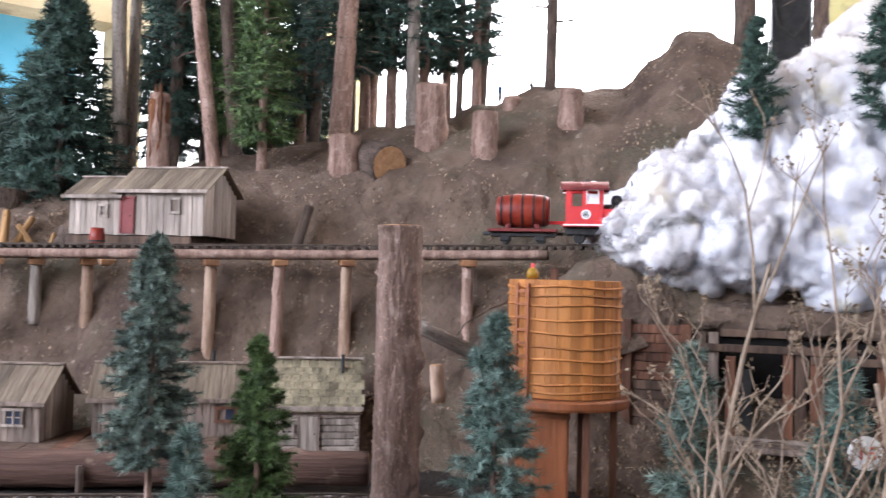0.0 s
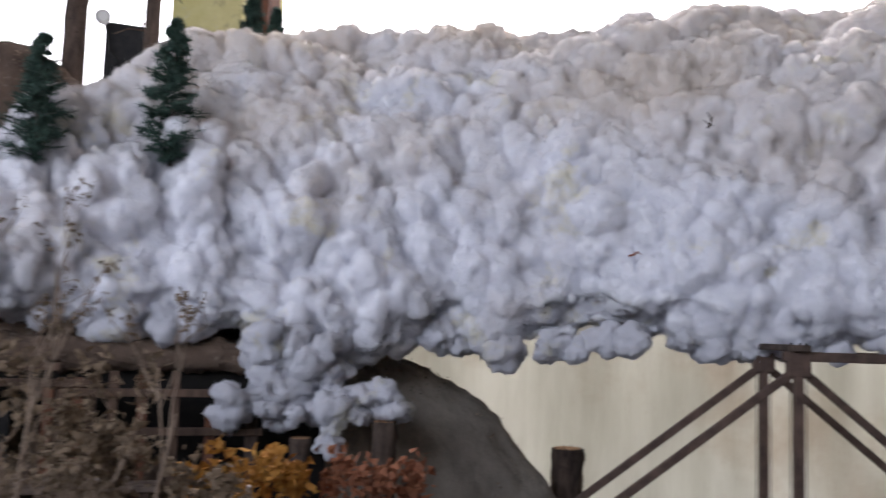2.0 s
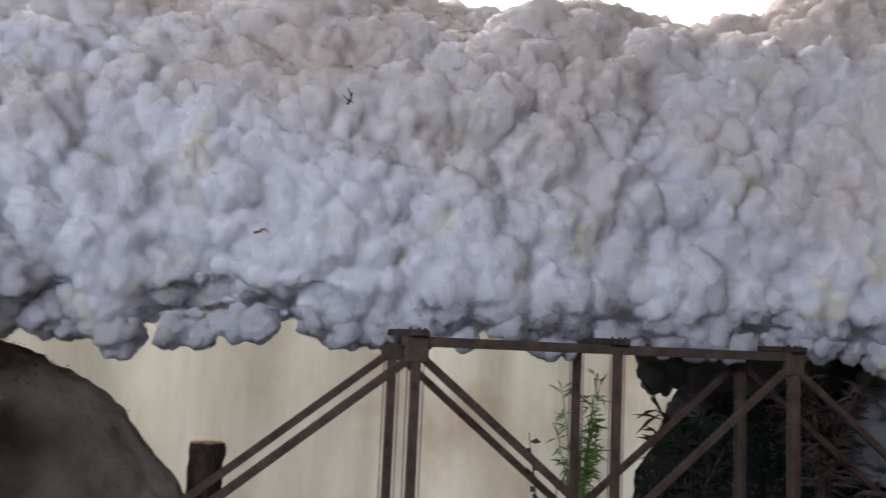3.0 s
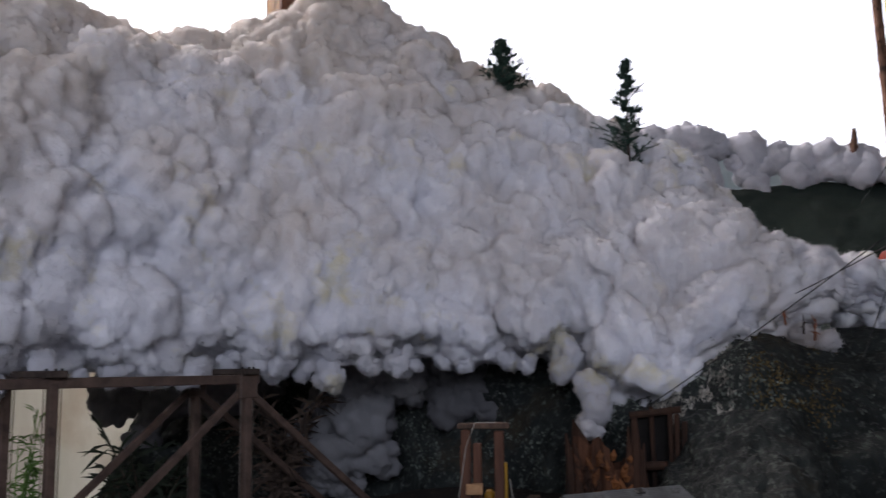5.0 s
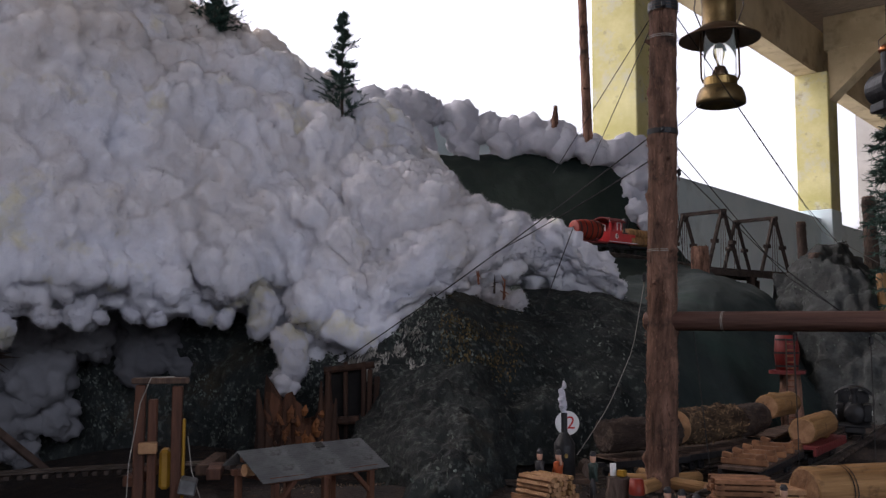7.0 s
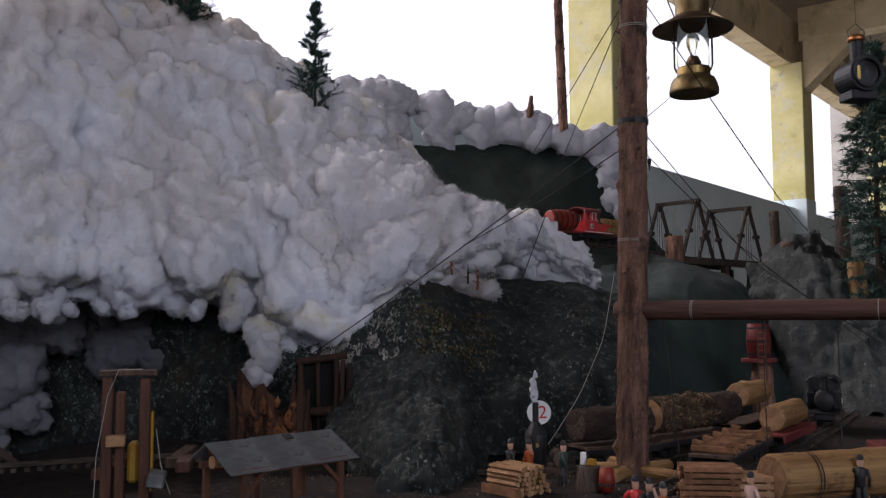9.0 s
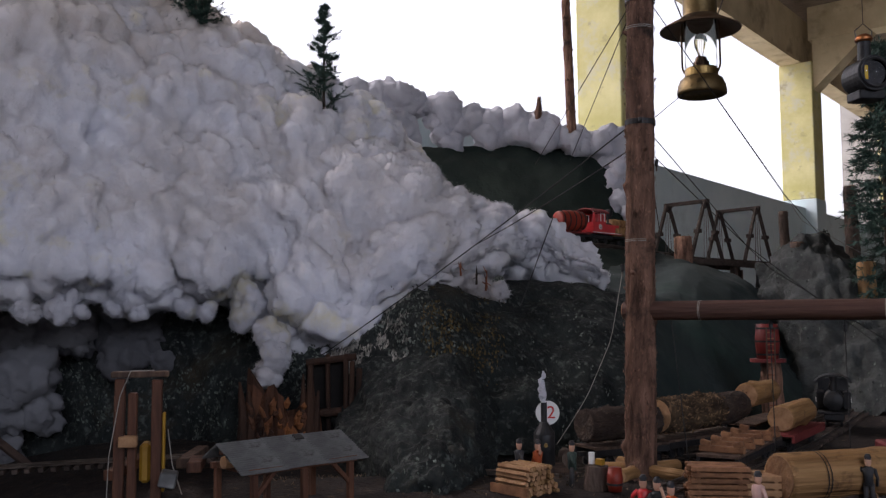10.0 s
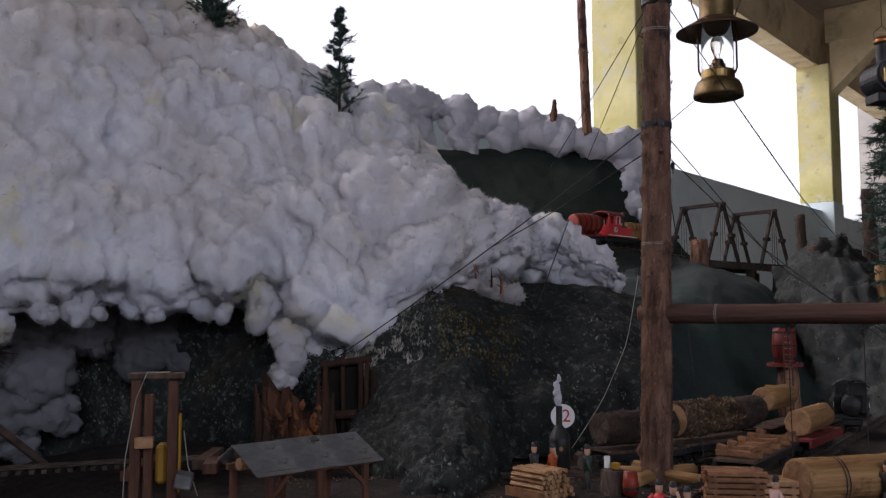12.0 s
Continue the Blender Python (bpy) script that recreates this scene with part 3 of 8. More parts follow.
setting("floor", boxed((20, 46, 0.1), (3, -4, -0.05)), FLOORM, "plain grey concrete hall floor", "floor")
# Unseen ground added to throw daylight up at the beams and ceiling.
setting("ground_outside", boxed((30, 60, 0.1), (WALL_X + 15.4, -5, 0.35)), BOUNCEGROUND, "unseen pale ground added outside to bounce daylight up to the beams", "ground")
setting("wall_east", boxed((0.3, 20, SILL), (WALL_X + 0.16, -15.6, SILL / 2)), BLUECOL, "pale blue painted wall below the open window band", "wall")
setting("wall_east_low", boxed((0.3, 12.4, 1.7), (WALL_X + 0.16, 9.2, 0.85)), BLUECOL, "low pale blue wall behind the wooded ridge", "wall")
setting("wall_north", boxed((8.6, 0.2, 7), (-0.9, 12.3, 3.5)), SKYBLUE, "end wall painted bright sky blue", "wall")
setting("wall_south", boxed((12, 0.2, 7), (1, -25.3, 3.5)), CONCRETE, "plain grey plaster end wall", "wall")
# The west side is unseen; its band is left open for daylight.
setting("wall_west", boxed((0.3, 40, 0.9), (-5.15, -5, 0.45)), CONCRETE, "low plaster wall under a wide window band", "wall")
# Unseen wall added to block west daylight from the yard.
setting("wall_west_south", boxed((0.3, 24, 4.7), (-5.15, -13.0, 3.2)), CONCRETE, "unseen plaster wall added to keep west daylight off the yard", "wall")
setting("wall_west_lintel", boxed((0.3, 40, 0.8), (-5.15, -5, 5.95)), CONCRETE, "plaster wall above a wide window band", "wall")
# Area lamp added in the unseen west band, brightens what faces the aisle.
day = bpy.data.lights.new("window_daylight", "AREA")
day.shape, day.size, day.size_y, day.energy, day.color = "RECTANGLE", 9.5, 2.4, DAY, (0.76, 0.86, 1.0)
new("window_daylight", day).matrix_world = look((-4.9, 3.0, 4.0), (3, 1.2, 1.8))
setting("ceiling", boxed((11.2, 41, 0.2), (0.2, -5, ROOF)), ROOFBOARD, "weathered board roof soffit of the hall", "ceiling")
lint = bmesh.new()
box(lint, (0.34, 41, 0.75), (WALL_X + 0.17, -5, LINTEL + 0.37))
setting("beam", lint, CREAM, "stained cream concrete edge beam over the windows", "beam")
for cy in COLUMNS:
    col = thing("column", Matrix.Translation((WALL_X, cy, 0)), "square concrete column, peeling yellow-green paint over a blue foot", "column", "columns of the window wall")
    foot = 3.1 if cy < 0 else 1.5
    part("foot", boxed((0.54, 0.5, foot), (0.1, 0, foot / 2), bevel=0.01), BLUECOL, col, "pale blue painted lower part")
    part("shaft", boxed((0.52, 0.48, LINTEL - foot), (0.1, 0, foot + (LINTEL - foot) / 2), bevel=0.012), YELLOWCOL, col)
    bm = bmesh.new()
    vs = [bm.verts.new((x, y, z)) for y in (-0.17, 0.17) for x, z in ((-0.16, LINTEL - 0.45), (-0.16, LINTEL + 0.4), (-1.1, LINTEL + 0.4))]
    for f in ((0, 1, 2), (5, 4, 3), (0, 3, 4, 1), (1, 4, 5, 2), (0, 2, 5, 3)):
        bm.faces.new([vs[i] for i in f])
    bmesh.ops.recalc_face_normals(bm, faces=bm.faces)
    part("haunch", bm, CREAM, col, "cream painted sloping bracket")
    part("drip_edge", boxed((0.03, 5.6, 0.05), (-0.02, -3.1, LINTEL - 0.03)), CREAM, col, "thin drip edge under the beam")
    part("roof_beam", boxed((10.0, 0.36, 0.55), (-5.1, 0, ROOF - 0.38), bevel=0.01), CREAM, col, "cream painted roof beam")
# far end: painted hill, cream arch beam and pier
hillb = bmesh.new()
top = [(-5 + i * 0.205, 2.95 + 0.95 * math.exp(-((-5 + i * 0.205 - 3.2) / 0.5) ** 2) + 0.25 * math.sin(i * 0.9) * math.sin(i * 0.37)) for i in range(41)]
lo = [hillb.verts.new((x, 12.16, 0)) for x, z in top]
hi = [hillb.verts.new((x, 12.16, z)) for x, z in top]
for i in range(40):
    hillb.faces.new((lo[i], lo[i + 1], hi[i + 1], hi[i]))
setting("backdrop", hillb, GREENHILL, "dark forest hill painted on the blue end wall", "backdrop")
arch = bmesh.new()
box(arch, (10, 0.5, 2.0), (-1.6, 10.8, 5.2))
setting("beam_far", arch, CREAM, "cream painted beam at the far end of the hall", "beam")
setting("pier_far", boxed((0.32, 0.5, 5.0), (3.55, 10.8, 2.5), bevel=0.01), CREAM, "cream painted pier at the far end", "pier")
brick_post = thing("brick_pillar", Matrix.Translation((4.72, -2.42, 0)), "narrow orange-brown timber pillar before the windows", "pillar")
part("shaft", boxed((0.2, 0.14, 5.4), (0, 0, 2.7), bevel=0.01), PEELED, brick_post)
part("side_strip", boxed((0.03, 0.16, 5.4), (-0.12, 0, 2.7)), REDWOOD, brick_post)
timber = thing("timber_pillar", Matrix.Translation((4.6, 2.0, 0)), "orange-brown timber pillar beside the yellow column", "pillar")
part("shaft", boxed((0.16, 0.13, 5.4), (0, 0, 2.7), bevel=0.01), REDWOOD, timber)
for cy in (2, 6, 10):
    setting("window_post", boxed((0.2, 0.25, 4.0), (-5.15, cy, 2.9)), CONCRETE, "plain post of the wide window band", "window post")

# ---------------- the ground of the layout ----------------
terrain("ground", [(100, [(0.95, 0.0), (0.95, 0.68), (1.5, 0.70), (2.3, 0.72), (2.6, 0.74), (3.6, 0.74)]), (66, [(0.95, 0.0), (0.95, 0.68), (1.5, 0.70), (2.3, 0.72), (2.6, 0.74), (3.6, 0.74)]), (38, [(0.95, 0.0), (0.95, 0.68), (1.5, 0.70), (2.4, 0.70), (2.6, 0.71), (3.6, 0.72)]),
                   (14, [(0.95, 0.0), (0.95, 0.6), (1.5, 0.55), (2.4, 0.5), (2.6, 0.48), (3.6, 0.45)]), (-18, [(0.95, 0.0), (0.95, 0.6), (1.5, 0.5), (2.4, 0.45), (2.6, 0.44), (3.8, 0.42)]),
                   (-30, [(0.95, 0.0), (0.95, 0.86), (1.5, 0.88), (2.4, 0.88), (2.6, 0.87), (3.8, 0.86)]), (-44, [(0.95, 0.0), (0.95, 0.90), (1.5, 0.938), (2.4, 0.936), (2.62, 0.90), (3.6, 0.896)]),
                   (-100, [(0.95, 0.0), (0.95, 0.90), (1.5, 0.938), (2.4, 0.936), (2.62, 0.90), (5.6, 0.896)])], 220, 60, YARD, "dark soil ground of the model landscape",
        bumps=((0.005, 5.0), (0.003, 16.0)), category="ground")


def hill_profile(rt, rr, zr, foot=0.76, zt=1.36):
    return [(rt - 0.55, foot - 0.06), (rt - 0.32, foot), (rt - 0.06, foot + 0.22), (rt + 0.10, zt - 0.05), (rt + 0.2, zt), (rt + 0.34, zt + 0.02),
            (rt + 0.5 * (rr - rt), zt + 0.52 * (zr - zt)), (rr - 0.12, zr - 0.05), (rr, zr), (rr + 0.35, zr - 0.12), (rr + 0.7, zr - 0.9), (rr + 0.8, 0.3)]


terrain("hillside", [(102, hill_profile(4.1, 5.2, 1.62)), (85, hill_profile(3.76, 4.7, 1.66)), (79, hill_profile(3.5, 4.55, 1.73)), (72, hill_profile(3.32, 4.42, 1.86)),
                     (66, hill_profile(3.22, 4.38, 1.99)), (60, hill_profile(3.13, 4.3, 2.10)), (53, hill_profile(3.04, 4.24, 2.20)),
                     (49.3, hill_profile(3.0, 4.2, 2.19)), (47.5, hill_profile(3.0, 4.1, 2.26)), (45.6, hill_profile(3.0, 4.0, 2.42)), (43.6, hill_profile(3.0, 3.98, 2.44)),
                     (41.5, hill_profile(3.0, 3.95, 2.3)), (36, hill_profile(3.05, 3.9, 2.1)), (30, hill_profile(3.1, 3.8, 1.7))], 330, 150, DIRT,
        "brown earth hillside with a stony ridge", bumps=((0.045, 2.2), (0.022, 7.0), (0.007, 25.0)))

terrain("rock_abutment", [(40, [(2.95, 0.6), (2.93, 0.9), (2.95, 1.12), (3.05, 1.24), (3.3, 1.28), (3.5, 1.2), (3.6, 0.5)]),
                          (26, [(2.9, 0.6), (2.9, 0.9), (2.93, 1.1), (3.02, 1.2), (3.25, 1.26), (3.5, 1.2), (3.6, 0.5)]),
                          (20, [(2.95, 0.5), (3.0, 0.8), (3.05, 1.08), (3.12, 1.17), (3.2, 1.19), (3.4, 1.15), (3.5, 0.4)]),
                          (16.4, [(2.98, 0.45), (3.02, 0.75), (3.08, 1.0), (3.14, 1.08), (3.2, 1.10), (3.38, 1.0), (3.5, 0.4)]),
                          (15, [(3.0, 0.42), (3.03, 0.7), (3.08, 0.9), (3.14, 1.02), (3.2, 1.05), (3.36, 0.95), (3.5, 0.4)]),
                          (10.5, [(3.05, 0.4), (3.08, 0.5), (3.12, 0.6), (3.16, 0.68), (3.2, 0.70), (3.3, 0.6), (3.4, 0.4)]),
                          (7, [(3.08, 0.38), (3.1, 0.39), (3.14, 0.4), (3.18, 0.41), (3.2, 0.42), (3.26, 0.4), (3.3, 0.38)])], 160, 80, ROCK,
        "grey-brown rock abutment sloping into the gorge", bumps=((0.03, 2.5), (0.012, 9.0), (0.004, 30.0)), category="rock")

terrain("rock_face", [(-15, [(4.2, 0.4), (4.22, 0.5), (4.25, 0.6), (4.3, 0.7), (4.35, 0.7), (4.4, 0.6), (4.5, 0.4)]),
                      (-17.5, [(4.1, 0.4), (4.12, 0.6), (4.15, 0.9), (4.2, 1.0), (4.25, 1.1), (4.4, 1.1), (4.5, 0.4)]),
                      (-22, [(4.05, 0.4), (4.05, 0.8), (4.08, 1.1), (4.12, 1.35), (4.2, 1.45), (4.4, 1.5), (4.6, 0.6)]),
                      (-30, [(3.85, 0.8), (3.88, 0.95), (3.92, 1.1), (3.98, 1.35), (4.1, 1.5), (4.4, 1.6), (4.8, 0.6)]),
                      (-38, [(3.5, 0.85), (3.54, 1.0), (3.6, 1.15), (3.7, 1.32), (3.8, 1.45), (4.3, 1.6), (4.8, 0.6)]),
                      (-46, [(3.05, 0.88), (3.12, 1.02), (3.22, 1.15), (3.36, 1.25), (3.6, 1.36), (4.2, 1.5), (4.8, 0.6)]),
                      (-50, [(2.95, 0.9), (3.0, 1.05), (3.1, 1.2), (3.24, 1.33), (3.42, 1.40), (4.0, 1.45), (4.8, 0.6)]),
                      (-52, [(2.92, 0.9), (2.98, 1.05), (3.1, 1.25), (3.26, 1.38), (3.4, 1.42), (4.0, 1.45), (4.8, 0.6)]),
                      (-54, [(2.9, 0.9), (3.0, 1.05), (3.15, 1.22), (3.32, 1.33), (3.5, 1.37), (4.1, 1.4), (4.8, 0.6)]),
                      (-58, [(2.92, 0.9), (3.05, 1.05), (3.3, 1.25), (3.6, 1.38), (3.8, 1.40), (4.3, 1.4), (4.9, 0.6)]),
                      (-63.5, [(3.05, 0.9), (3.2, 1.05), (3.45, 1.22), (3.7, 1.32), (3.95, 1.34), (4.4, 1.36), (4.9, 0.6)])], 240, 120, DARKROCK,
        "dark mossy rock face with pale lichen", bumps=((0.04, 2.4), (0.022, 7.0), (0.008, 22.0)), category="rock")
terrain("rock_foot", [(-46.5, [(2.92, 0.88), (2.95, 0.96), (3.0, 1.0), (3.05, 1.02), (3.12, 1.04), (3.2, 1.06)]),
                      (-48.6, [(2.62, 0.88), (2.66, 0.96), (2.74, 1.0), (2.85, 1.03), (2.95, 1.08), (3.1, 1.14)]),
                      (-50.2, [(2.24, 0.88), (2.28, 0.965), (2.38, 1.01), (2.56, 1.04), (2.8, 1.09), (3.1, 1.16)]),
                      (-53.0, [(2.18, 0.88), (2.21, 0.965), (2.30, 1.01), (2.52, 1.045), (2.8, 1.09), (3.1, 1.18)]),
                      (-54.4, [(2.26, 0.88), (2.29, 0.95), (2.40, 0.99), (2.6, 1.02), (2.82, 1.06), (3.1, 1.14)]),
                      (-55.6, [(2.72, 0.88), (2.76, 0.94), (2.82, 0.96), (2.9, 0.98), (2.98, 1.0), (3.1, 1.04)])], 130, 90, DARKROCK,
        "dark mossy foot of the rock beside the shed", bumps=((0.03, 4.0), (0.022, 11.0), (0.008, 30.0)), category="rock")
terrain("plaster_slope", [(-60.5, [(3.05, 0.9), (3.25, 1.05), (3.55, 1.22), (3.95, 1.32), (4.3, 1.36), (4.9, 1.5), (5.3, 1.62)]),
                          (-66, [(3.6, 0.9), (3.75, 1.02), (4.0, 1.2), (4.3, 1.36), (4.7, 1.48), (5.2, 1.56), (5.5, 1.6)]),
                          (-69, [(3.95, 0.9), (4.05, 1.0), (4.3, 1.15), (4.6, 1.3), (4.9, 1.4), (5.2, 1.45), (5.5, 1.4)]),
                          (-71.5, [(4.2, 0.9), (4.3, 0.95), (4.5, 1.0), (4.7, 1.05), (4.9, 1.1), (5.3, 1.1), (5.5, 1.1)])], 110, 60, SMOOTHROCK,
        "smooth grey-green painted plaster slope", bumps=((0.03, 2.5), (0.01, 9.0)), category="rock")
terrain("pale_rock", [(-69.5, [(4.75, 0.9), (4.85, 1.1), (5.0, 1.3), (5.1, 1.42), (5.2, 1.5), (5.5, 1.5), (5.9, 0.6)]),
                      (-71.5, [(4.4, 0.9), (4.55, 1.15), (4.75, 1.4), (5.0, 1.62), (5.3, 1.70), (5.5, 1.68), (5.9, 0.6)]),
                      (-73, [(4.3, 0.9), (4.45, 1.15), (4.65, 1.35), (4.9, 1.58), (5.2, 1.68), (5.5, 1.62), (5.9, 0.6)]),
                      (-75, [(4.2, 0.9), (4.4, 1.1), (4.55, 1.25), (4.75, 1.42), (5.0, 1.5), (5.3, 1.5), (5.9, 0.6)]),
                      (-82, [(4.1, 0.9), (4.3, 1.1), (4.5, 1.25), (4.7, 1.38), (5.0, 1.45), (5.3, 1.48), (5.9, 0.6)])], 120, 80, PALEROCK,
        "pale grey crumbled plaster rock", bumps=((0.06, 3.0), (0.05, 8.0), (0.018, 22.0)), category="rock")
terrain("green_hill", [(-40, [(5.0, 1.0), (5.1, 1.6), (5.3, 2.0), (5.5, 2.2), (5.7, 2.3), (6.3, 2.3), (6.6, 0.5)]),
                       (-50, [(5.0, 1.0), (5.2, 1.56), (5.4, 1.9), (5.62, 2.15), (5.8, 2.3), (6.3, 2.3), (6.6, 0.5)]),
                       (-58.5, [(5.1, 1.0), (5.3, 1.56), (5.5, 1.9), (5.75, 2.2), (5.95, 2.34), (6.3, 2.2), (6.6, 0.5)]),
                       (-61.2, [(5.2, 1.0), (5.48, 1.56), (5.62, 1.82), (5.76, 2.13), (5.9, 2.28), (6.3, 2.0), (6.6, 0.5)]),
                       (-64, [(5.5, 1.0), (5.72, 1.5), (5.78, 1.58), (5.84, 1.72), (5.92, 1.8), (6.3, 1.7), (6.6, 0.5)]),
                       (-68, [(5.3, 1.0), (5.45, 1.3), (5.55, 1.32), (5.7, 1.34), (5.8, 1.3), (6.3, 1.2), (6.6, 0.5)])], 160, 80, GREENHILL,
        "dark green painted hill under the smoke", bumps=((0.03, 2.0), (0.008, 14.0)))
ledge = terrain("track_ledge", [(-44, [(4.4, 1.2), (4.75, 1.40), (5.0, 1.56), (5.12, 1.60), (5.3, 1.61), (5.5, 1.6)]),
                                (-57, [(4.2, 1.2), (4.6, 1.42), (4.78, 1.58), (4.86, 1.632), (5.25, 1.636), (5.6, 1.62)]),
                                (-60, [(4.2, 1.2), (4.7, 1.42), (4.90, 1.58), (4.98, 1.632), (5.38, 1.638), (5.6, 1.63)]),
                                (-64.2, [(4.3, 1.2), (4.8, 1.40), (5.2, 1.52), (5.38, 1.60), (5.6, 1.61), (5.8, 1.58)])], 90, 50, GREENHILL,
                "dark green ledge that carries the upper track", bumps=((0.012, 3.0), (0.004, 20.0)), category="ledge")
SETTING = {o.name: o for o in scene.objects}


def around(lo, hi):
    """Picks the places between two bearings."""
    def inside(co):
        az = np.degrees(np.arctan2(co[:, 1] - HUB.y, co[:, 0] - HUB.x))
        return (az > lo) & (az < hi) & (lattice(co, 0.16, 5) + 0.7 * lattice(co, 0.05, 6) > 0.18)
    return inside


for nm, count, wide, tall, m, name, lo, hi, lb in (("rock_face", 6000, 0.007, 0.013, LICHEN, "lichen", -54, -20, "pale grey-green lichen flecks on the rock"), ("rock_face", 1700, 0.006, 0.012, MOSSLEAF, "moss", -55.6, -51.6, "yellow-brown moss leaves clinging to the rock"),
                                                   ("rock_face", 500, 0.006, 0.010, LICHEN, "lichen", -64, -54, "pale lichen flecks on the rock"), ("rock_foot", 220, 0.005, 0.009, LICHEN, "lichen", -54.6, -49.5, "pale lichen flecks on the foot of the rock"), ("pale_rock", 1200, 0.009, 0.013, LICHEN, "lichen", -90, -60, "grey crumbs on the pale rock"),
                                                   ("hillside", 7500, 0.006, 0.014, LITTER, "litter", 48, 84, "dry leaf and twig litter on the hillside"), ("hillside", 3200, 0.009, 0.012, LITTER, "leaf_litter", 36, 50, "tan fallen leaves on the stony ridge"), ("ground", 2600, 0.0035, 0.008, LITTER, "litter", -80, -44, "wood chips scattered over the yard"),
                                                   ("rock_abutment", 1200, 0.006, 0.010, LITTER, "litter", 8, 40, "dry litter on the rock")):
    tagged(flakes(None, SETTING[nm], count, wide, tall, m, name, len(lb), (0.2, 0.1, 1), 0.004, around(lo, hi), 0.02), lb, name, kind="stuff")
# frosted, dirty low window behind the gorge
screen_m = surf("dirty_frosted_pane", (0.46, 0.455, 0.405), (0.62, 0.615, 0.565), 2.2, 0.8, 0.05, 8, stretch=(1, 1.6, 0.3), stain=(0.28, 0.18, 0.10), stain_scale=1.8, stain_at=0.56, soft=0.4)
sn, sl = screen_m.node_tree.nodes, screen_m.node_tree.links
soft_light = sn.new("ShaderNodeBsdfTranslucent")
both = sn.new("ShaderNodeMixShader")
both.inputs["Fac"].default_value = 0.6
sl.new(sn["Principled BSDF"].inputs["Base Color"].links[0].from_socket, soft_light.inputs["Color"])
sl.new(sn["Principled BSDF"].outputs["BSDF"], both.inputs[1])
sl.new(soft_light.outputs["BSDF"], both.inputs[2])
sl.new(both.outputs["Shader"], sn["Material Output"].inputs["Surface"])
glaz = thing("window_1", Matrix.Translation((4.86, 0.3, 0)), "low frosted window with stained cream panes behind the gorge", "window")
part("pane", boxed((0.012, 5.46, 1.9), (0, 0, 0.95)), screen_m, glaz, "frosted stained pane")
glaz["kind"] = "structure"
setting("terrace", boxed((8, 40, 0.1), (9.5, -4, -0.05)), CONCRETE, "pale concrete terrace outside the hall", "ground")

# ---------------- cotton smoke ----------------
C_AZ = (52.9, 51.2, 48.4, 44.3, 38, 33, 28, 21, 12, 4, -8, -22, -28, -33, -36, -42, -47.5, -51, -53.6, -55.2, -57.8, -61.2)
C_RB = (2.9, 2.84, 2.82, 2.80, 2.77, 2.74, 2.71, 2.73, 2.74, 2.62, 2.70, 3.12, 3.28, 3.32, 3.36, 3.34, 3.22, 3.28, 3.46, 3.72, 3.92, 4.02)
C_ZB = (1.42, 1.30, 1.33, 1.31, 1.28, 1.29, 1.21, 1.27, 1.28, 1.295, 1.30, 1.30, 1.29, 1.32, 1.33, 1.30, 1.13, 1.24, 1.32, 1.42, 1.42, 1.36)
C_RT = (2.92, 2.94, 2.98, 3.08, 3.25, 3.40, 3.48, 3.50, 3.38, 3.33, 3.47, 3.77, 3.90, 3.97, 4.1, 4.2, 3.93, 3.92, 3.92, 3.93, 3.96, 4.04)
C_ZT = (1.46, 1.57, 1.74, 1.97, 2.19, 2.36, 2.40, 2.48, 2.49, 2.51, 2.52, 2.54, 2.80, 2.72, 2.52, 2.40, 2.07, 1.92, 1.75, 1.66, 1.60, 1.39)


def cloud_profile(rb, zb, rt, zt):
    h, d = zt - zb, rt - rb
    lip = min(0.12, 0.3 * h)
    return [(rb + 0.42, zb + 0.24 + lip), (rb + 0.24, zb + 0.12), (rb + 0.09, zb + 0.005), (rb + 0.01, zb + lip), (rb + 0.02 + 0.08 * d, zb + 0.35 * h), (rb + 0.02 + 0.32 * d, zb + 0.65 * h),
            (rb + 0.7 * d, zb + 0.88 * h), (rt, zt), (rt + 0.2, zt - 0.04), (rt + 0.45, zt - 0.3 * h), (rt + 0.6, zb + 0.2 * h)]


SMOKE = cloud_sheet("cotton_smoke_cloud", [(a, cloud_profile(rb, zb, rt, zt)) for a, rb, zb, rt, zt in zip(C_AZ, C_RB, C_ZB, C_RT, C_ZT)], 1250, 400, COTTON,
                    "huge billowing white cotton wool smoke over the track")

# ---------------- pieces ----------------
BOARDS = {}


def piece(name, size, at, parent, material, rot=(0, 0, 0), bevel=0.0):
    """One board, sleeper, stave or brick; alike ones share their mesh."""
    key = (name, tuple(round(v, 4) for v in size), material.name)
    if key not in BOARDS:
        me = bpy.data.meshes.new(name)
        bm = boxed(size, bevel=bevel)
        bm.to_mesh(me)
        bm.free()
        me.materials.append(material)
        BOARDS[key] = me
    ob = new(name, BOARDS[key])
    ob.parent = parent
    ob.matrix_basis = pose(*at, *rot)
    return ob


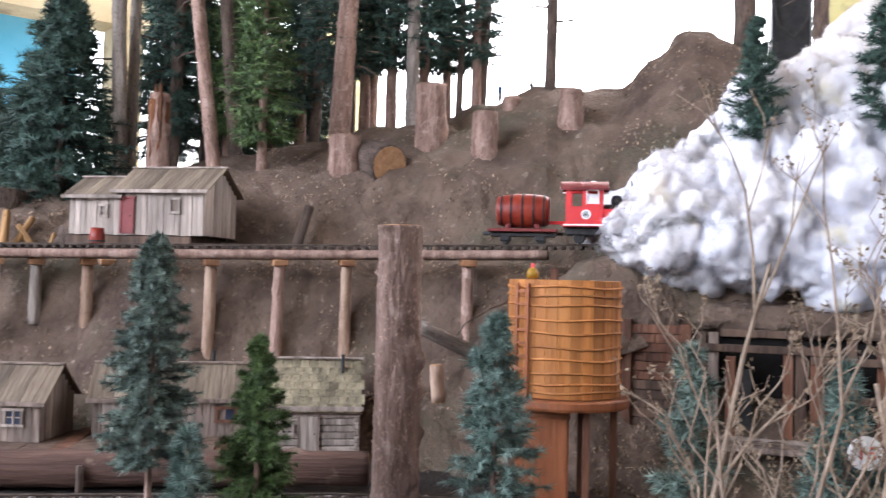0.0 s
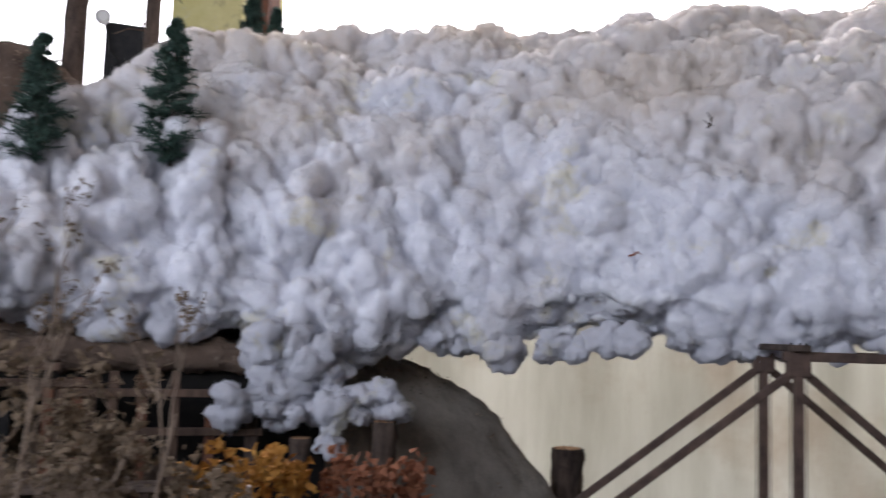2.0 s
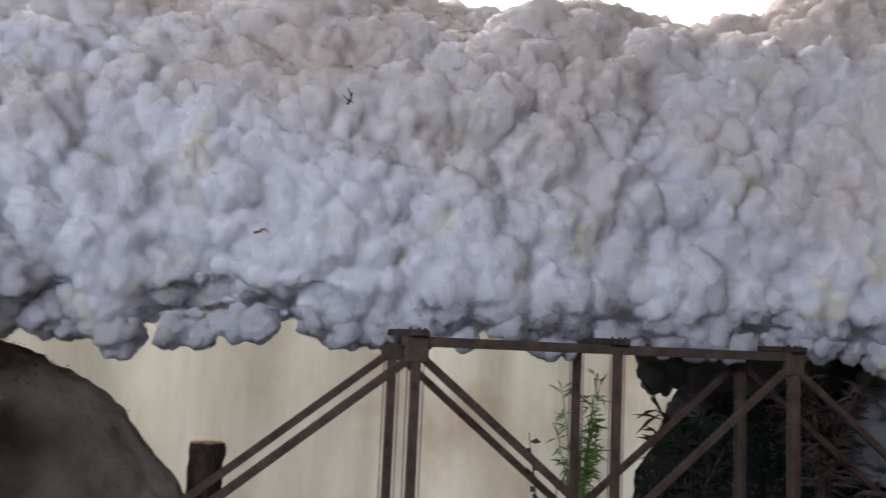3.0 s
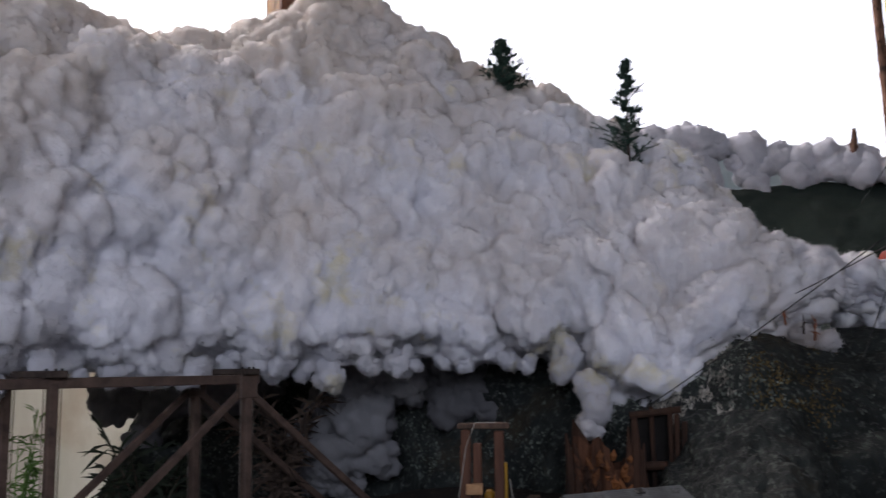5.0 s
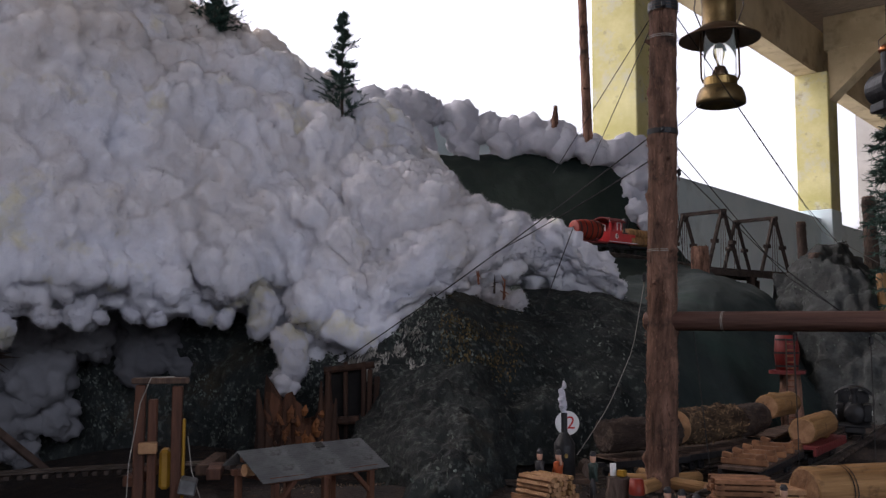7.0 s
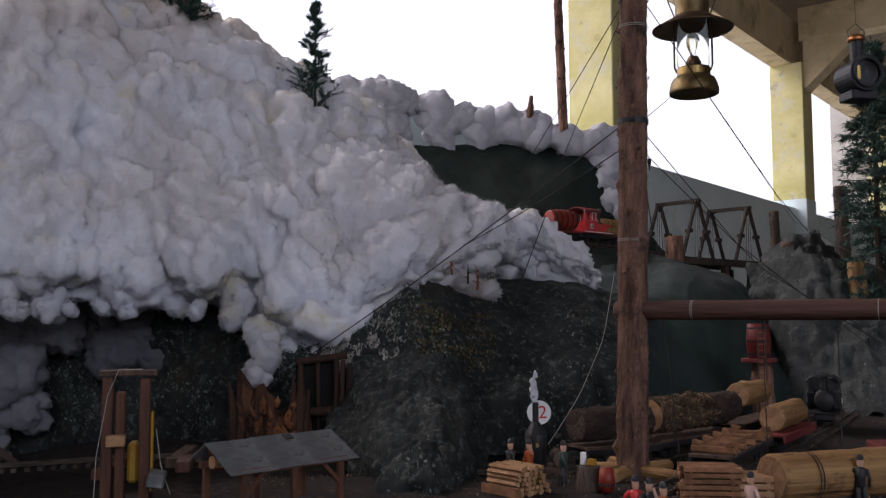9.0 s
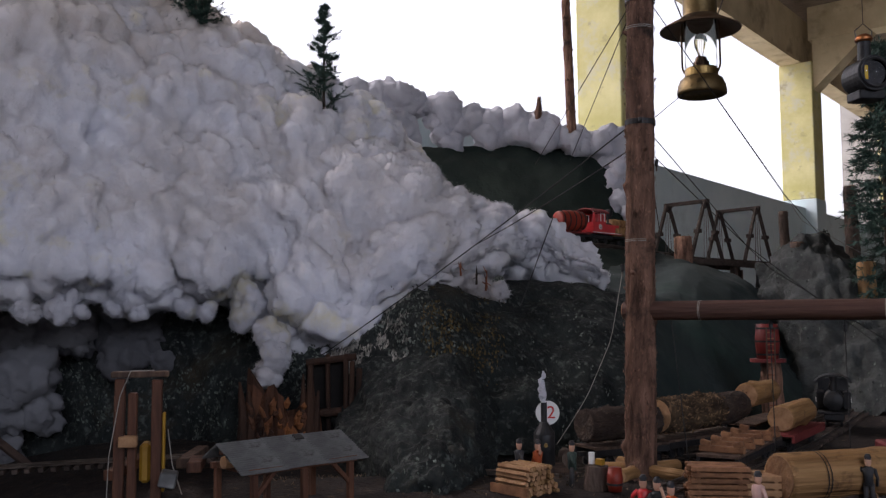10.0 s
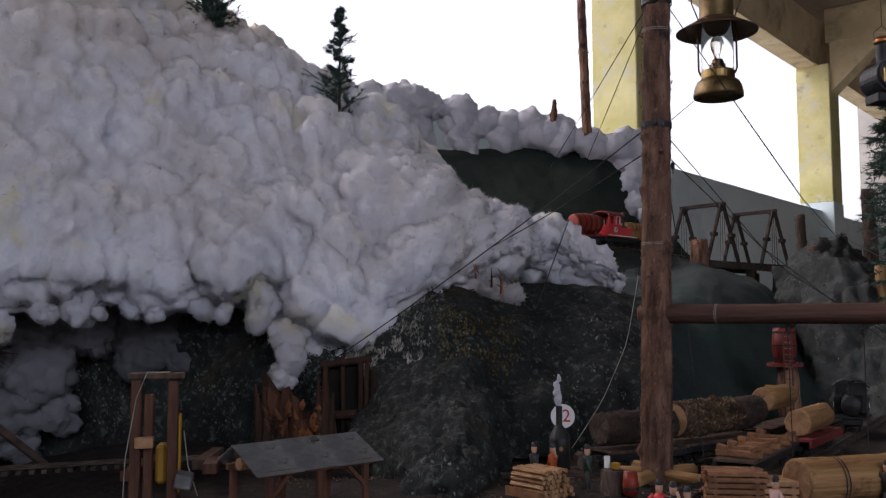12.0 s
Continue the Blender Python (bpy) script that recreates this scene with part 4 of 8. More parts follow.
def window(parent, at, w, h, frame_m, pane_m, rot=(0, 0, 0), bars=True):
    f = part("window", boxed((w + 0.014, 0.008, 0.008), (0, -0.001, -h / 2)), frame_m, parent)
    f.matrix_basis = pose(*at, *rot)
    part("head", boxed((w + 0.014, 0.008, 0.008), (0, -0.001, h / 2)), frame_m, f)
    for sx in (-1, 1):
        part("jamb", boxed((0.008, 0.008, h - 0.008), (sx * w / 2, 0, 0)), frame_m, f)
    if bars:
        part("bar", boxed((0.003, 0.006, h)), frame_m, f)
        part("bar", boxed((w, 0.005, 0.003)), frame_m, f)
    part("pane", boxed((w, 0.004, h), (0, 0.004, 0)), pane_m, f, "dark blue pane")
    return f


def plank_door(parent, at, w, h, m, frame_m):
    d = part("door", boxed((w, 0.006, h), (0, 0, h / 2), bevel=0.001), m, parent)
    d.matrix_basis = pose(*at)
    fr = bmesh.new()
    for sx in (-1, 1):
        box(fr, (0.007, 0.010, h), (sx * (w / 2 + 0.004), 0, h / 2))
    box(fr, (w + 0.022, 0.010, 0.007), (0, -0.001, h + 0.004))
    part("frame", fr, frame_m, d)
    part("handle", boxed((0.004, 0.006, 0.004), (w * 0.36, -0.005, h * 0.5)), BLACK, d)
    return d


def cabin(m, w, d, h, rise, wall_m, roof_m, label, seed=0, step=0.022, over=0.018, shingles=False, logs=False, hip=0.0):
    """A little board cabin: x along the front, the front at y 0, the ridge along x."""
    rng = random.Random(seed)
    t = thing("cabin", m, label, "cabin", "cabins of the logging camp")
    core = bmesh.new()
    box(core, (w - 0.012, d - 0.012, h), (w / 2, d / 2, h / 2))
    vs = [core.verts.new((x, y, z)) for x in (0.006, w - 0.006) for y, z in ((0.006, h), (d - 0.006, h), (d / 2, h + rise - 0.006))]
    for f in ((0, 2, 1), (3, 4, 5), (0, 3, 5, 2), (1, 2, 5, 4)):
        core.faces.new([vs[i] for i in f])
    part("core", core, DARKBOARD, t, "dark inner wall")
    if logs:
        n = 7
        for i in range(n):
            z = h * (i + 0.5) / n
            for y0 in (0.0, d):
                piece("wall_log", (w + 0.02, 0.014, h / n * 0.92), (w / 2, y0, z), t, wall_m, (rng.uniform(-1, 1), 0, 0), 0.003)
            for x0 in (0.0, w):
                piece("wall_log", (0.014, d + 0.02, h / n * 0.92), (x0, d / 2, z + h / n * 0.45 * (1 if i < n - 1 else 0)), t, wall_m, (0, 0, 0), 0.003)
    else:
        n = int(w / step)
        for i in range(n):
            for y0 in (0.0, d):
                piece("board", (w / n - 0.0012, 0.006, h), ((i + 0.5) * w / n, y0 + rng.uniform(-0.0012, 0.0012), h / 2 - rng.uniform(0, 0.004)), t, wall_m, (0, rng.uniform(-0.6, 0.6), 0))
        n = int(d / step)
        for i in range(n):
            y = (i + 0.5) * d / n
            top = h + rise * (1 - abs(y - d / 2) / (d / 2)) - 0.006
            for x0 in (0.0, w):
                piece("board", (0.006, d / n - 0.0012, round(top, 3)), (x0 + rng.uniform(-0.0012, 0.0012), y, top / 2), t, wall_m, (rng.uniform(-0.5, 0.5), 0, 0))
    ln = math.hypot(d / 2 + over, rise * (1 + over / (d / 2)))
    ang = math.degrees(math.atan2(rise, d / 2))
    for sg in (-1, 1):
        mid_y = d / 2 + sg * (d / 4 + over / 2)
        mid_z = h + rise / 2 - rise * over / d + 0.004
        if shingles:
            rows, cols = 7, int((w + 2 * over) / 0.026)
            for r in range(rows):
                f = (r + 0.5) / rows - 0.5
                for c in range(cols):
                    x = -over + (c + 0.5 + 0.35 * (r % 2) - 0.17) * (w + 2 * over) / cols
                    piece("shingle", (0.025, round(ln / rows * 1.35, 3), 0.004), (x, mid_y + sg * f * (d / 2 + over), mid_z - f * rise * 1.15 + 0.002 + rng.uniform(0, 0.002)), t, roof_m, (-sg * (ang - 4), 0, rng.uniform(-2, 2)))
            part("roof_deck", boxed((w + 1.6 * over, ln, 0.004), (w / 2, mid_y, mid_z - 0.004), (-sg * ang, 0, 0)), DARKBOARD, t)
        else:
            n = int((w + 2 * over) / 0.036)
            for i in range(n):
                x = -over + (i + 0.5) * (w + 2 * over) / n
                piece("roof_board", (round((w + 2 * over) / n - 0.001, 4), round(ln, 3), 0.005), (x, mid_y, mid_z + rng.uniform(0, 0.002)), t, roof_m, (-sg * ang, rng.uniform(-0.8, 0.8), 0))
    part("ridge_board", boxed((w + 2.2 * over, 0.022, 0.006), (w / 2, d / 2, h + rise + 0.008), bevel=0.001), wall_m, t)
    part("eave_board", boxed((w + 2 * over, 0.005, 0.012), (w / 2, -over - 0.001, h - 0.010)), wall_m, t)
    return t


def needles(specs, length, width, rng):
    """Needle blades round twigs: specs are (start, end, count)."""
    verts, faces = [], []
    for a, b, n in specs:
        a, b = np.array(a), np.array(b)
        d = b - a
        ln = np.linalg.norm(d) + 1e-9
        d = d / ln
        f = rng.rand(n, 1)
        at = a + (b - a) * f
        v = rng.randn(n, 3)
        v = v - (v @ d)[:, None] * d * 0.4
        v /= np.linalg.norm(v, axis=1, keepdims=True)
        tip = v * 0.85 + d * 0.55
        tip = at + tip / np.linalg.norm(tip, axis=1, keepdims=True) * length * rng.uniform(0.6, 1.2, (n, 1))
        w = np.cross(v, d)
        w /= np.linalg.norm(w, axis=1, keepdims=True) + 1e-9
        base = len(verts)
        for i in range(n):
            verts += [(at[i] - w[i] * width).tolist(), (at[i] + w[i] * width).tolist(), tip[i].tolist()]
            faces.append((base + 3 * i, base + 3 * i + 1, base + 3 * i + 2))
    return verts, [], faces


def conifer(m, height, radius, leaf, label, seed=1, start=0.15, branches=150, per=34, nl=0.02, nw=0.0016, bark=BARKDARK, trunk_r=0.012, droop=0.25, shape=0.85, group="", ragged=0.35):
    """A model conifer: tapered trunk, whorls of twigs with needle blades."""
    rng = np.random.RandomState(seed)
    t = thing("conifer", m, label, "tree", group)
    part("trunk", bark_tube((0, 0, 0), (0, 0, height * 0.97), trunk_r, trunk_r * 0.25, seed, 8, step=0.06, knots=2), bark, t, smooth=True)
    specs, tw = [], bmesh.new()
    for i in range(branches):
        f = start + (1 - start) * (i + rng.rand()) / branches
        u = (f - start) / (1 - start)
        L = radius * ((1 - u) ** shape * 0.95 + 0.06) * rng.uniform(1 - ragged, 1.1) * min(1, 0.55 + u * 4)
        az = rng.rand() * 6.283
        a = np.array([0, 0, f * height])
        b = a + np.array([math.cos(az) * L, math.sin(az) * L, -droop * L + 0.5 * L * u])
        specs.append((a + (b - a) * 0.12, b, per))
        for sg in (-1, 1):
            q = a + (b - a) * rng.uniform(0.35, 0.7)
            e = q + np.array([math.cos(az + sg * 0.8) * L * 0.4, math.sin(az + sg * 0.8) * L * 0.4, -droop * L * 0.4])
            specs.append((q, e, per // 2))
        if i % 3 == 0:
            tube(tw, [a, b], [trunk_r * 0.16, trunk_r * 0.06], 3, False)
    specs.append(((0, 0, height * 0.9), (0, 0, height * 1.02), per))
    part("twig", tw, bark, t, kind="stuff")
    part("crown", needles(specs, nl, nw, rng), leaf, t)
    return t


def standing(x, y, z, rz=0.0):
    return pose(x, y, z, 0, 0, rz)


def at_height(r, az, z):
    p = polar(az, r, z)
    return (p.x, p.y, p.z)


def curve_points(table, z0, z1, n):
    azs = [a for a, _ in table]
    rs = [r for _, r in table]
    out = []
    for i in range(n):
        f = i / (n - 1)
        a = azs[0] + (azs[-1] - azs[0]) * f
        r = float(np.interp(-a, [-v for v in azs], rs))
        out.append(polar(a, r, z0 + (z1 - z0) * f))
    for _ in range(6):
        out = [out[0]] + [(out[i - 1] + out[i] * 2 + out[i + 1]) / 4 for i in range(1, n - 1)] + [out[-1]]
    return out


def railway(name, pts, label, gauge=0.045, tie=(0.082, 0.013, 0.010), every=0.03, seed=0):
    """Rails on sleepers along a line of places at sleeper top."""
    rng = random.Random(seed)
    t = thing(name, Matrix.Translation(pts[0]), label, "railway track")
    o = pts[0]
    for sg in (-1, 1):
        line = []
        for i, p in enumerate(pts):
            d = (pts[min(i + 1, len(pts) - 1)] - pts[max(i - 1, 0)]).normalized()
            line.append(p - o + Vector((d.y, -d.x, 0)) * sg * gauge / 2 + Vector((0, 0, 0.004)))
        part("rail", tubed(line, 0.0032, 6), IRON, t)
    run, nxt = 0.0, 0.0
    for a, b in zip(pts, pts[1:]):
        seg = (b - a).length
        while nxt <= run + seg:
            p = a.lerp(b, (nxt - run) / seg) - o
            ang = math.degrees(math.atan2((b - a).y, (b - a).x))
            piece("sleeper", (tie[1], tie[0], tie[2]), (p.x, p.y, p.z - tie[2] / 2), t, TIE, (0, 0, ang + rng.uniform(-2, 2)), 0.001)
            nxt += every
        run += seg
    return t


# ---------------- trestle, track and train on the hillside ----------------
TRACK = curve_points([(104, 4.45), (95, 4.1), (85, 3.74), (79, 3.49), (72, 3.32), (64, 3.19), (53, 3.02), (46, 2.97), (38, 2.95)], 1.364, 1.448, 90)
railway("railway_track", TRACK, "model railway track on dark wooden sleepers along the hillside", seed=3)
tre = thing("trestle", Matrix.Translation(TRACK[0]), "rustic trestle of round logs that carries the track", "trestle")
for off in (-0.035, 0.035):
    line = []
    for i in range(0, 66):
        d = (TRACK[min(i + 1, 89)] - TRACK[max(i - 1, 0)]).normalized()
        line.append(TRACK[i] - TRACK[0] + Vector((d.y, -d.x, 0)) * off + Vector((0, 0, -0.028)))
    part("stringer", tubed(line, 0.0165, 8), BARK if off > 0 else BARKDARK, tre, smooth=True)
BUNKCAP = surf("orange_brown_cap_wood", (0.19, 0.085, 0.04), (0.34, 0.175, 0.09), 26, 0.8, 0.4, 80, island=0.25)
POSTS = ((85.6, 3.70, 1.09, BARKGREY), (83.6, 3.70, 1.12, BARKGREY), (81.2, 3.62, 1.08, POSTWOOD), (80.0, 3.73, 1.14, BARKDARK), (77.4, 3.52, 1.10, BARKDARK), (75.2, 3.385, 0.99, POSTWOOD), (71.5, 3.30, 0.97, BARK),
         (67.7, 3.235, 0.98, POSTWOOD), (60.6, 3.12, 1.08, BARK), (87.5, 3.85, 1.12, BARKDARK), (89.5, 3.88, 1.12, BARKGREY), (92, 3.95, 1.12, BARKGREY), (82.2, 3.82, 1.16, BARKGREY), (78.6, 3.66, 1.14, BARKDARK), (84.6, 3.9, 1.14, BARKDARK))
for i, (az, r, z, m) in enumerate(POSTS):
    top = float(np.interp(-az, [-104, -38], [1.364, 1.448])) - 0.045
    p = polar(az, r) - Vector((TRACK[0].x, TRACK[0].y, 0))
    lean = Vector((0.0, 0.0, 0.0)) if i % 3 else Vector((0.015, 0.01, 0))
    part("post", bark_tube((p.x - lean.x, p.y - lean.y, z - TRACK[0].z), (p.x, p.y, top - 0.022 - TRACK[0].z), 0.021, 0.018, i, 12, knots=4), m, tre, smooth=True)
    piece("cap_block", (0.05, 0.07, 0.022), (p.x, p.y, top - 0.011 - TRACK[0].z), tre, BUNKCAP, (0, 0, az - 90), 0.003)


def wheels(parent, xs, r=0.014, wide=0.044):
    for x in xs:
        for sy in (-1, 1):
            bm = lathe([(0.0, -0.004), (r, -0.004), (r, 0.002), (r * 0.8, 0.003), (r * 0.75, 0.001), (r * 0.3, 0.001), (r * 0.25, 0.004), (0.0, 0.004)], 14)
            w = part("wheel", bm, BLACK, parent)
            w.matrix_basis = pose(x, sy * wide / 2, r, 90 * -sy, 0, 0)
        part("axle", tubed([(x, -wide / 2, r), (x, wide / 2, r)], 0.003, 6), BLACK, parent)


def barrel_wagon(m, s=1.0):
    t = thing("barrel_wagon", m, "small flat railway wagon carrying a red-brown wooden barrel", "wagon", "cars of the red train")
    wheels(t, (-0.055, 0.055))
    part("underframe", boxed((0.20, 0.05, 0.012), (0, 0, 0.030), bevel=0.002), BLACK, t)
    for x in (-0.055, 0.055):
        part("axle_box", boxed((0.03, 0.06, 0.016), (x, 0, 0.018), bevel=0.002), BLACK, t)
    part("deck", boxed((0.215, 0.085, 0.010), (0, 0, 0.043), bevel=0.002), MAROON, t, "dark red plank deck")
    for sx in (-1, 1):
        part("coupler", boxed((0.025, 0.012, 0.010), (sx * 0.115, 0, 0.034), bevel=0.002), BLACK, t)
        part("saddle", boxed((0.016, 0.07, 0.016), (sx * 0.045, 0, 0.055), bevel=0.003), MAROON, t)
    prof = [(0.0, -0.082), (0.040, -0.082), (0.045, -0.080)] + [(0.045 + 0.009 * (1 - (x / 0.08) ** 2), x) for x in np.linspace(-0.075, 0.075, 9).tolist()] + [(0.045, 0.080), (0.040, 0.082), (0.0, 0.082)]
    b = part("barrel", lathe(prof, 24), BARRELRED, t, "red-brown wooden barrel with black hoops", smooth=True)
    b.matrix_basis = pose(0, 0, 0.106, 0, 90, 0)
    for x in (-0.066, -0.035, 0.0, 0.035, 0.066):
        rr = 0.0455 + 0.009 * (1 - (x / 0.08) ** 2)
        part("hoop", lathe([(rr, x - 0.003), (rr + 0.0015, x - 0.003), (rr + 0.0015, x + 0.003), (rr, x + 0.003)], 24), BLACK, b)
    return t


def small_loco(m):
    t = thing("steam_locomotive", m, "small bright red narrow-gauge steam locomotive with a black boiler", "locomotive", "cars of the red train")
    wheels(t, (-0.05, 0.05), 0.017)
    part("chassis", boxed((0.24, 0.055, 0.022), (0.03, 0, 0.034), bevel=0.003), BLACK, t)
    part("footplate", boxed((0.26, 0.10, 0.006), (0.03, 0, 0.050), bevel=0.001), REDPAINT, t)
    walls = []
    for sy in (-1, 1):
        walls.append(((0.105, 0.004, 0.052), (-0.035, sy * 0.048, 0.079)))
        walls.append(((0.014, 0.004, 0.055), (-0.081, sy * 0.048, 0.132)))
        walls.append(((0.012, 0.004, 0.055), (-0.036, sy * 0.048, 0.132)))
        walls.append(((0.010, 0.004, 0.055), (0.012, sy * 0.048, 0.132)))
        walls.append(((0.10, 0.004, 0.008), (-0.035, sy * 0.048, 0.156)))
        walls.append(((0.04, 0.004, 0.008), (-0.012, sy * 0.048, 0.109)))
    walls.append(((0.004, 0.096, 0.052), (-0.086, 0, 0.079)))
    walls.append(((0.004, 0.096, 0.105), (0.016, 0, 0.106)))
    c = part("cab", boxed(*walls[0]), REDPAINT, t, "red cab with open windows")
    for w in walls[1:]:
        part("panel", boxed(*w), REDPAINT, c)
    rf = bmesh.new()
    n = 12
    rings = []
    for i in range(n + 1):
        a = -1.0 + 2.0 * i / n
        y, z = math.sin(a) * 0.072, 0.128 + math.cos(a) * 0.05
        rings.append([rf.verts.new((x, y, z + dz)) for x, dz in ((-0.1025, -0.003), (-0.1025, 0.003), (0.0325, 0.003), (0.0325, -0.003))])
    for u, v in zip(rings, rings[1:]):
        for j in range(4):
            rf.faces.new((u[j], u[(j + 1) % 4], v[(j + 1) % 4], v[j]))
    rf.faces.new(rings[0])
    rf.faces.new(rings[-1][::-1])
    bmesh.ops.recalc_face_normals(rf, faces=rf.faces)
    part("roof", rf, MAROON, t, "dark red curved roof")
    for sy in (-1, 1):
        part("roof_edge", boxed((0.136, 0.004, 0.005), (-0.035, sy * 0.058, 0.156)), WHITEPAINT, t, "white roof edge")
        wf = part("window_frame", boxed((0.034, 0.003, 0.005), (-0.012, sy * 0.051, 0.152)), WHITEPAINT, c, "white window rim")
        for sx in (-1, 1):
            part("window_side", boxed((0.003, 0.003, 0.042), (-0.012 + sx * 0.016, sy * 0.051, 0.132)), WHITEPAINT, c)
        disc = part("emblem", lathe([(0.0, 0), (0.014, 0), (0.014, 0.002), (0.0, 0.002)], 20), WHITEPAINT, c, "round pale emblem")
        disc.matrix_basis = pose(-0.03, sy * 0.0505, 0.082, 90 * sy, 0, 0)
        inner = part("emblem_centre", lathe([(0.0, 0), (0.010, 0), (0.010, 0.0032), (0.0, 0.0032)], 18), WINDOWDARK, c)
        inner.matrix_basis = disc.matrix_basis
        part("side_tank", boxed((0.12, 0.022, 0.045), (0.078, sy * 0.037, 0.076), bevel=0.003), REDPAINT, t)
        part("buffer_line", boxed((0.25, 0.002, 0.004), (0.03, sy * 0.051, 0.052)), WHITEPAINT, t)
    b = part("boiler", lathe([(0.0, 0.0), (0.03, 0.0), (0.031, 0.004), (0.031, 0.125), (0.027, 0.13), (0.0, 0.131)], 20), BLACK, t, "black boiler", smooth=True)
    b.matrix_basis = pose(0.018, 0, 0.085, 0, 90, 0)
    part("chimney", lathe([(0.014, 0.0), (0.013, 0.012), (0.012, 0.04), (0.017, 0.046), (0.021, 0.075), (0.016, 0.08), (0.0, 0.08)], 16), BLACK, t, smooth=True).matrix_basis = pose(0.115, 0, 0.108)
    part("dome", lathe([(0.016, 0.0), (0.016, 0.022), (0.012, 0.032), (0.0, 0.035)], 16), BLACK, t, smooth=True).matrix_basis = pose(0.055, 0, 0.108)
    part("whistle", tubed([(-0.03, 0, 0.18), (-0.03, 0, 0.19)], 0.004, 8), BLACK, t)
    part("drawbar", tubed([(-0.15, 0, 0.06), (-0.085, 0, 0.06)], 0.005, 6), REDPAINT, t)
    return t


def on_rails(pts, az, up=0.0075):
    """A pose on the rails at a bearing, between the points of the line."""
    angles = [math.degrees(math.atan2(p.y - HUB.y, p.x - HUB.x)) for p in pts]
    k = min(range(len(pts) - 1), key=lambda i: abs((angles[i] + angles[i + 1]) / 2 - az))
    p = pts[k].lerp(pts[k + 1], (az - angles[k]) / (angles[k + 1] - angles[k]))
    d = pts[k + 1] - pts[k]
    return pose(p.x, p.y, p.z + up, 0, 0, math.degrees(math.atan2(d.y, d.x)))


barrel_wagon(on_rails(TRACK, 57.3) @ Matrix.Scale(1.06, 4))
small_loco(on_rails(TRACK, 52.9) @ Matrix.Scale(1.13, 4))
terrain("earth_bank", [(55.8, [(2.90, 1.02), (2.95, 1.12), (2.98, 1.20), (3.03, 1.26), (3.1, 1.27), (3.3, 1.2)]), (54.4, [(2.85, 1.05), (2.89, 1.2), (2.92, 1.30), (2.96, 1.378), (3.05, 1.388), (3.3, 1.3)]),
                       (50, [(2.84, 1.12), (2.87, 1.24), (2.90, 1.33), (2.93, 1.386), (3.03, 1.396), (3.25, 1.3)]), (46, [(2.9, 1.2), (2.92, 1.28), (2.94, 1.34), (2.96, 1.39), (3.05, 1.402), (3.25, 1.3)]),
                       (37, [(2.92, 1.2), (2.93, 1.28), (2.94, 1.34), (2.96, 1.396), (3.02, 1.404), (3.25, 1.3)])], 90, 40, DIRT,
        "grey-brown earth bank that carries the track past the trestle", bumps=((0.016, 6.0), (0.010, 18.0)), category="bank")

# ---------------- cabins ----------------
deck = thing("plank_deck", pose(0.88, 2.60, 0.796, 0, 0, -31.5), "worn dark plank deck in front of the cabins", "deck")
rd = random.Random(12)
for i in range(33):
    piece("plank", (0.042, 0.46, 0.012), (-1.0 + i * 0.0435, 0.02 + rd.uniform(-0.015, 0.015), 0.012 + rd.uniform(0, 0.006)), deck, DARKBOARD if i % 5 else REDWOOD, (rd.uniform(-1, 1), 0, rd.uniform(-2, 2)))
part("fill", boxed((1.44, 0.42, 0.1), (-0.30, 0.03, -0.046)), DARKBOARD, deck)
RETLOG = surf("dark_red_brown_log", (0.042, 0.022, 0.016), (0.105, 0.058, 0.043), 20, 0.85, 0.8, 80, stretch=(1, 1, 0.12), stain=(0.18, 0.13, 0.10), stain_scale=12, stain_at=0.63)
log_thing("retaining_log", (-0.02, 2.858, 0.797), (1.352, 2.018, 0.797), 0.050, 0.045, RETLOG, "long dark reddish log that holds back the camp terrace", seed=4, rough=0.05, knots=9)
for k, f in enumerate((0.3, 0.55, 0.8)):
    log_thing("stake", (-0.02 + 1.372 * f - 0.03, 2.858 - 0.84 * f - 0.05, 0.70), (-0.02 + 1.372 * f - 0.03, 2.858 - 0.84 * f - 0.05, 0.815), 0.010, 0.010, BARKDARK, "short dark stake before the retaining log", "stake", "stakes of the terrace", k, False, 1, seg=8)
FOOT = [Vector((-0.6, 3.02, 0.756)), Vector((0.0, 2.66, 0.756)), Vector((0.6, 2.30, 0.756)), Vector((1.2, 1.935, 0.756)), Vector((1.5, 1.74, 0.745))]
railway("railway_track", FOOT, "model railway track at the foot of the retaining log", seed=17)
rs = np.random.RandomState(31)
unit, fs = ball_mesh(1)
stones, sfaces = [], []
for i in range(900):
    f, off = rs.rand(), rs.uniform(-0.085, 0.075)
    q = Vector((-0.6 + 2.0 * f + off * 0.52, 3.02 - 1.215 * f + off * 0.85, 0.742))
    r = rs.uniform(0.004, 0.010)
    stones.append(unit * rs.uniform(0.7, 1.2, 3) * r + np.array(q[:]))
    sfaces.append(fs + i * len(unit))
tagged(part("ballast", (np.concatenate(stones).tolist(), [], np.concatenate(sfaces).tolist()), BALLAST), "loose grey ballast stones along the lower track", "ballast", kind="stuff")

c1 = cabin(pose(0.424, 2.942, 0.818, 0, 0, -40), 0.36, 0.21, 0.118, 0.085, WEATHER, ROOFPLANK, "weathered grey-brown board cabin with a plank roof and small window", 11)
window(c1, (0.285, -0.006, 0.068), 0.05, 0.045, PALEBOARD, WINDOWDARK)
part("stovepipe", tubed([(0.12, 0.13, 0.16), (0.12, 0.13, 0.24)], 0.006, 8), BLACK, c1)
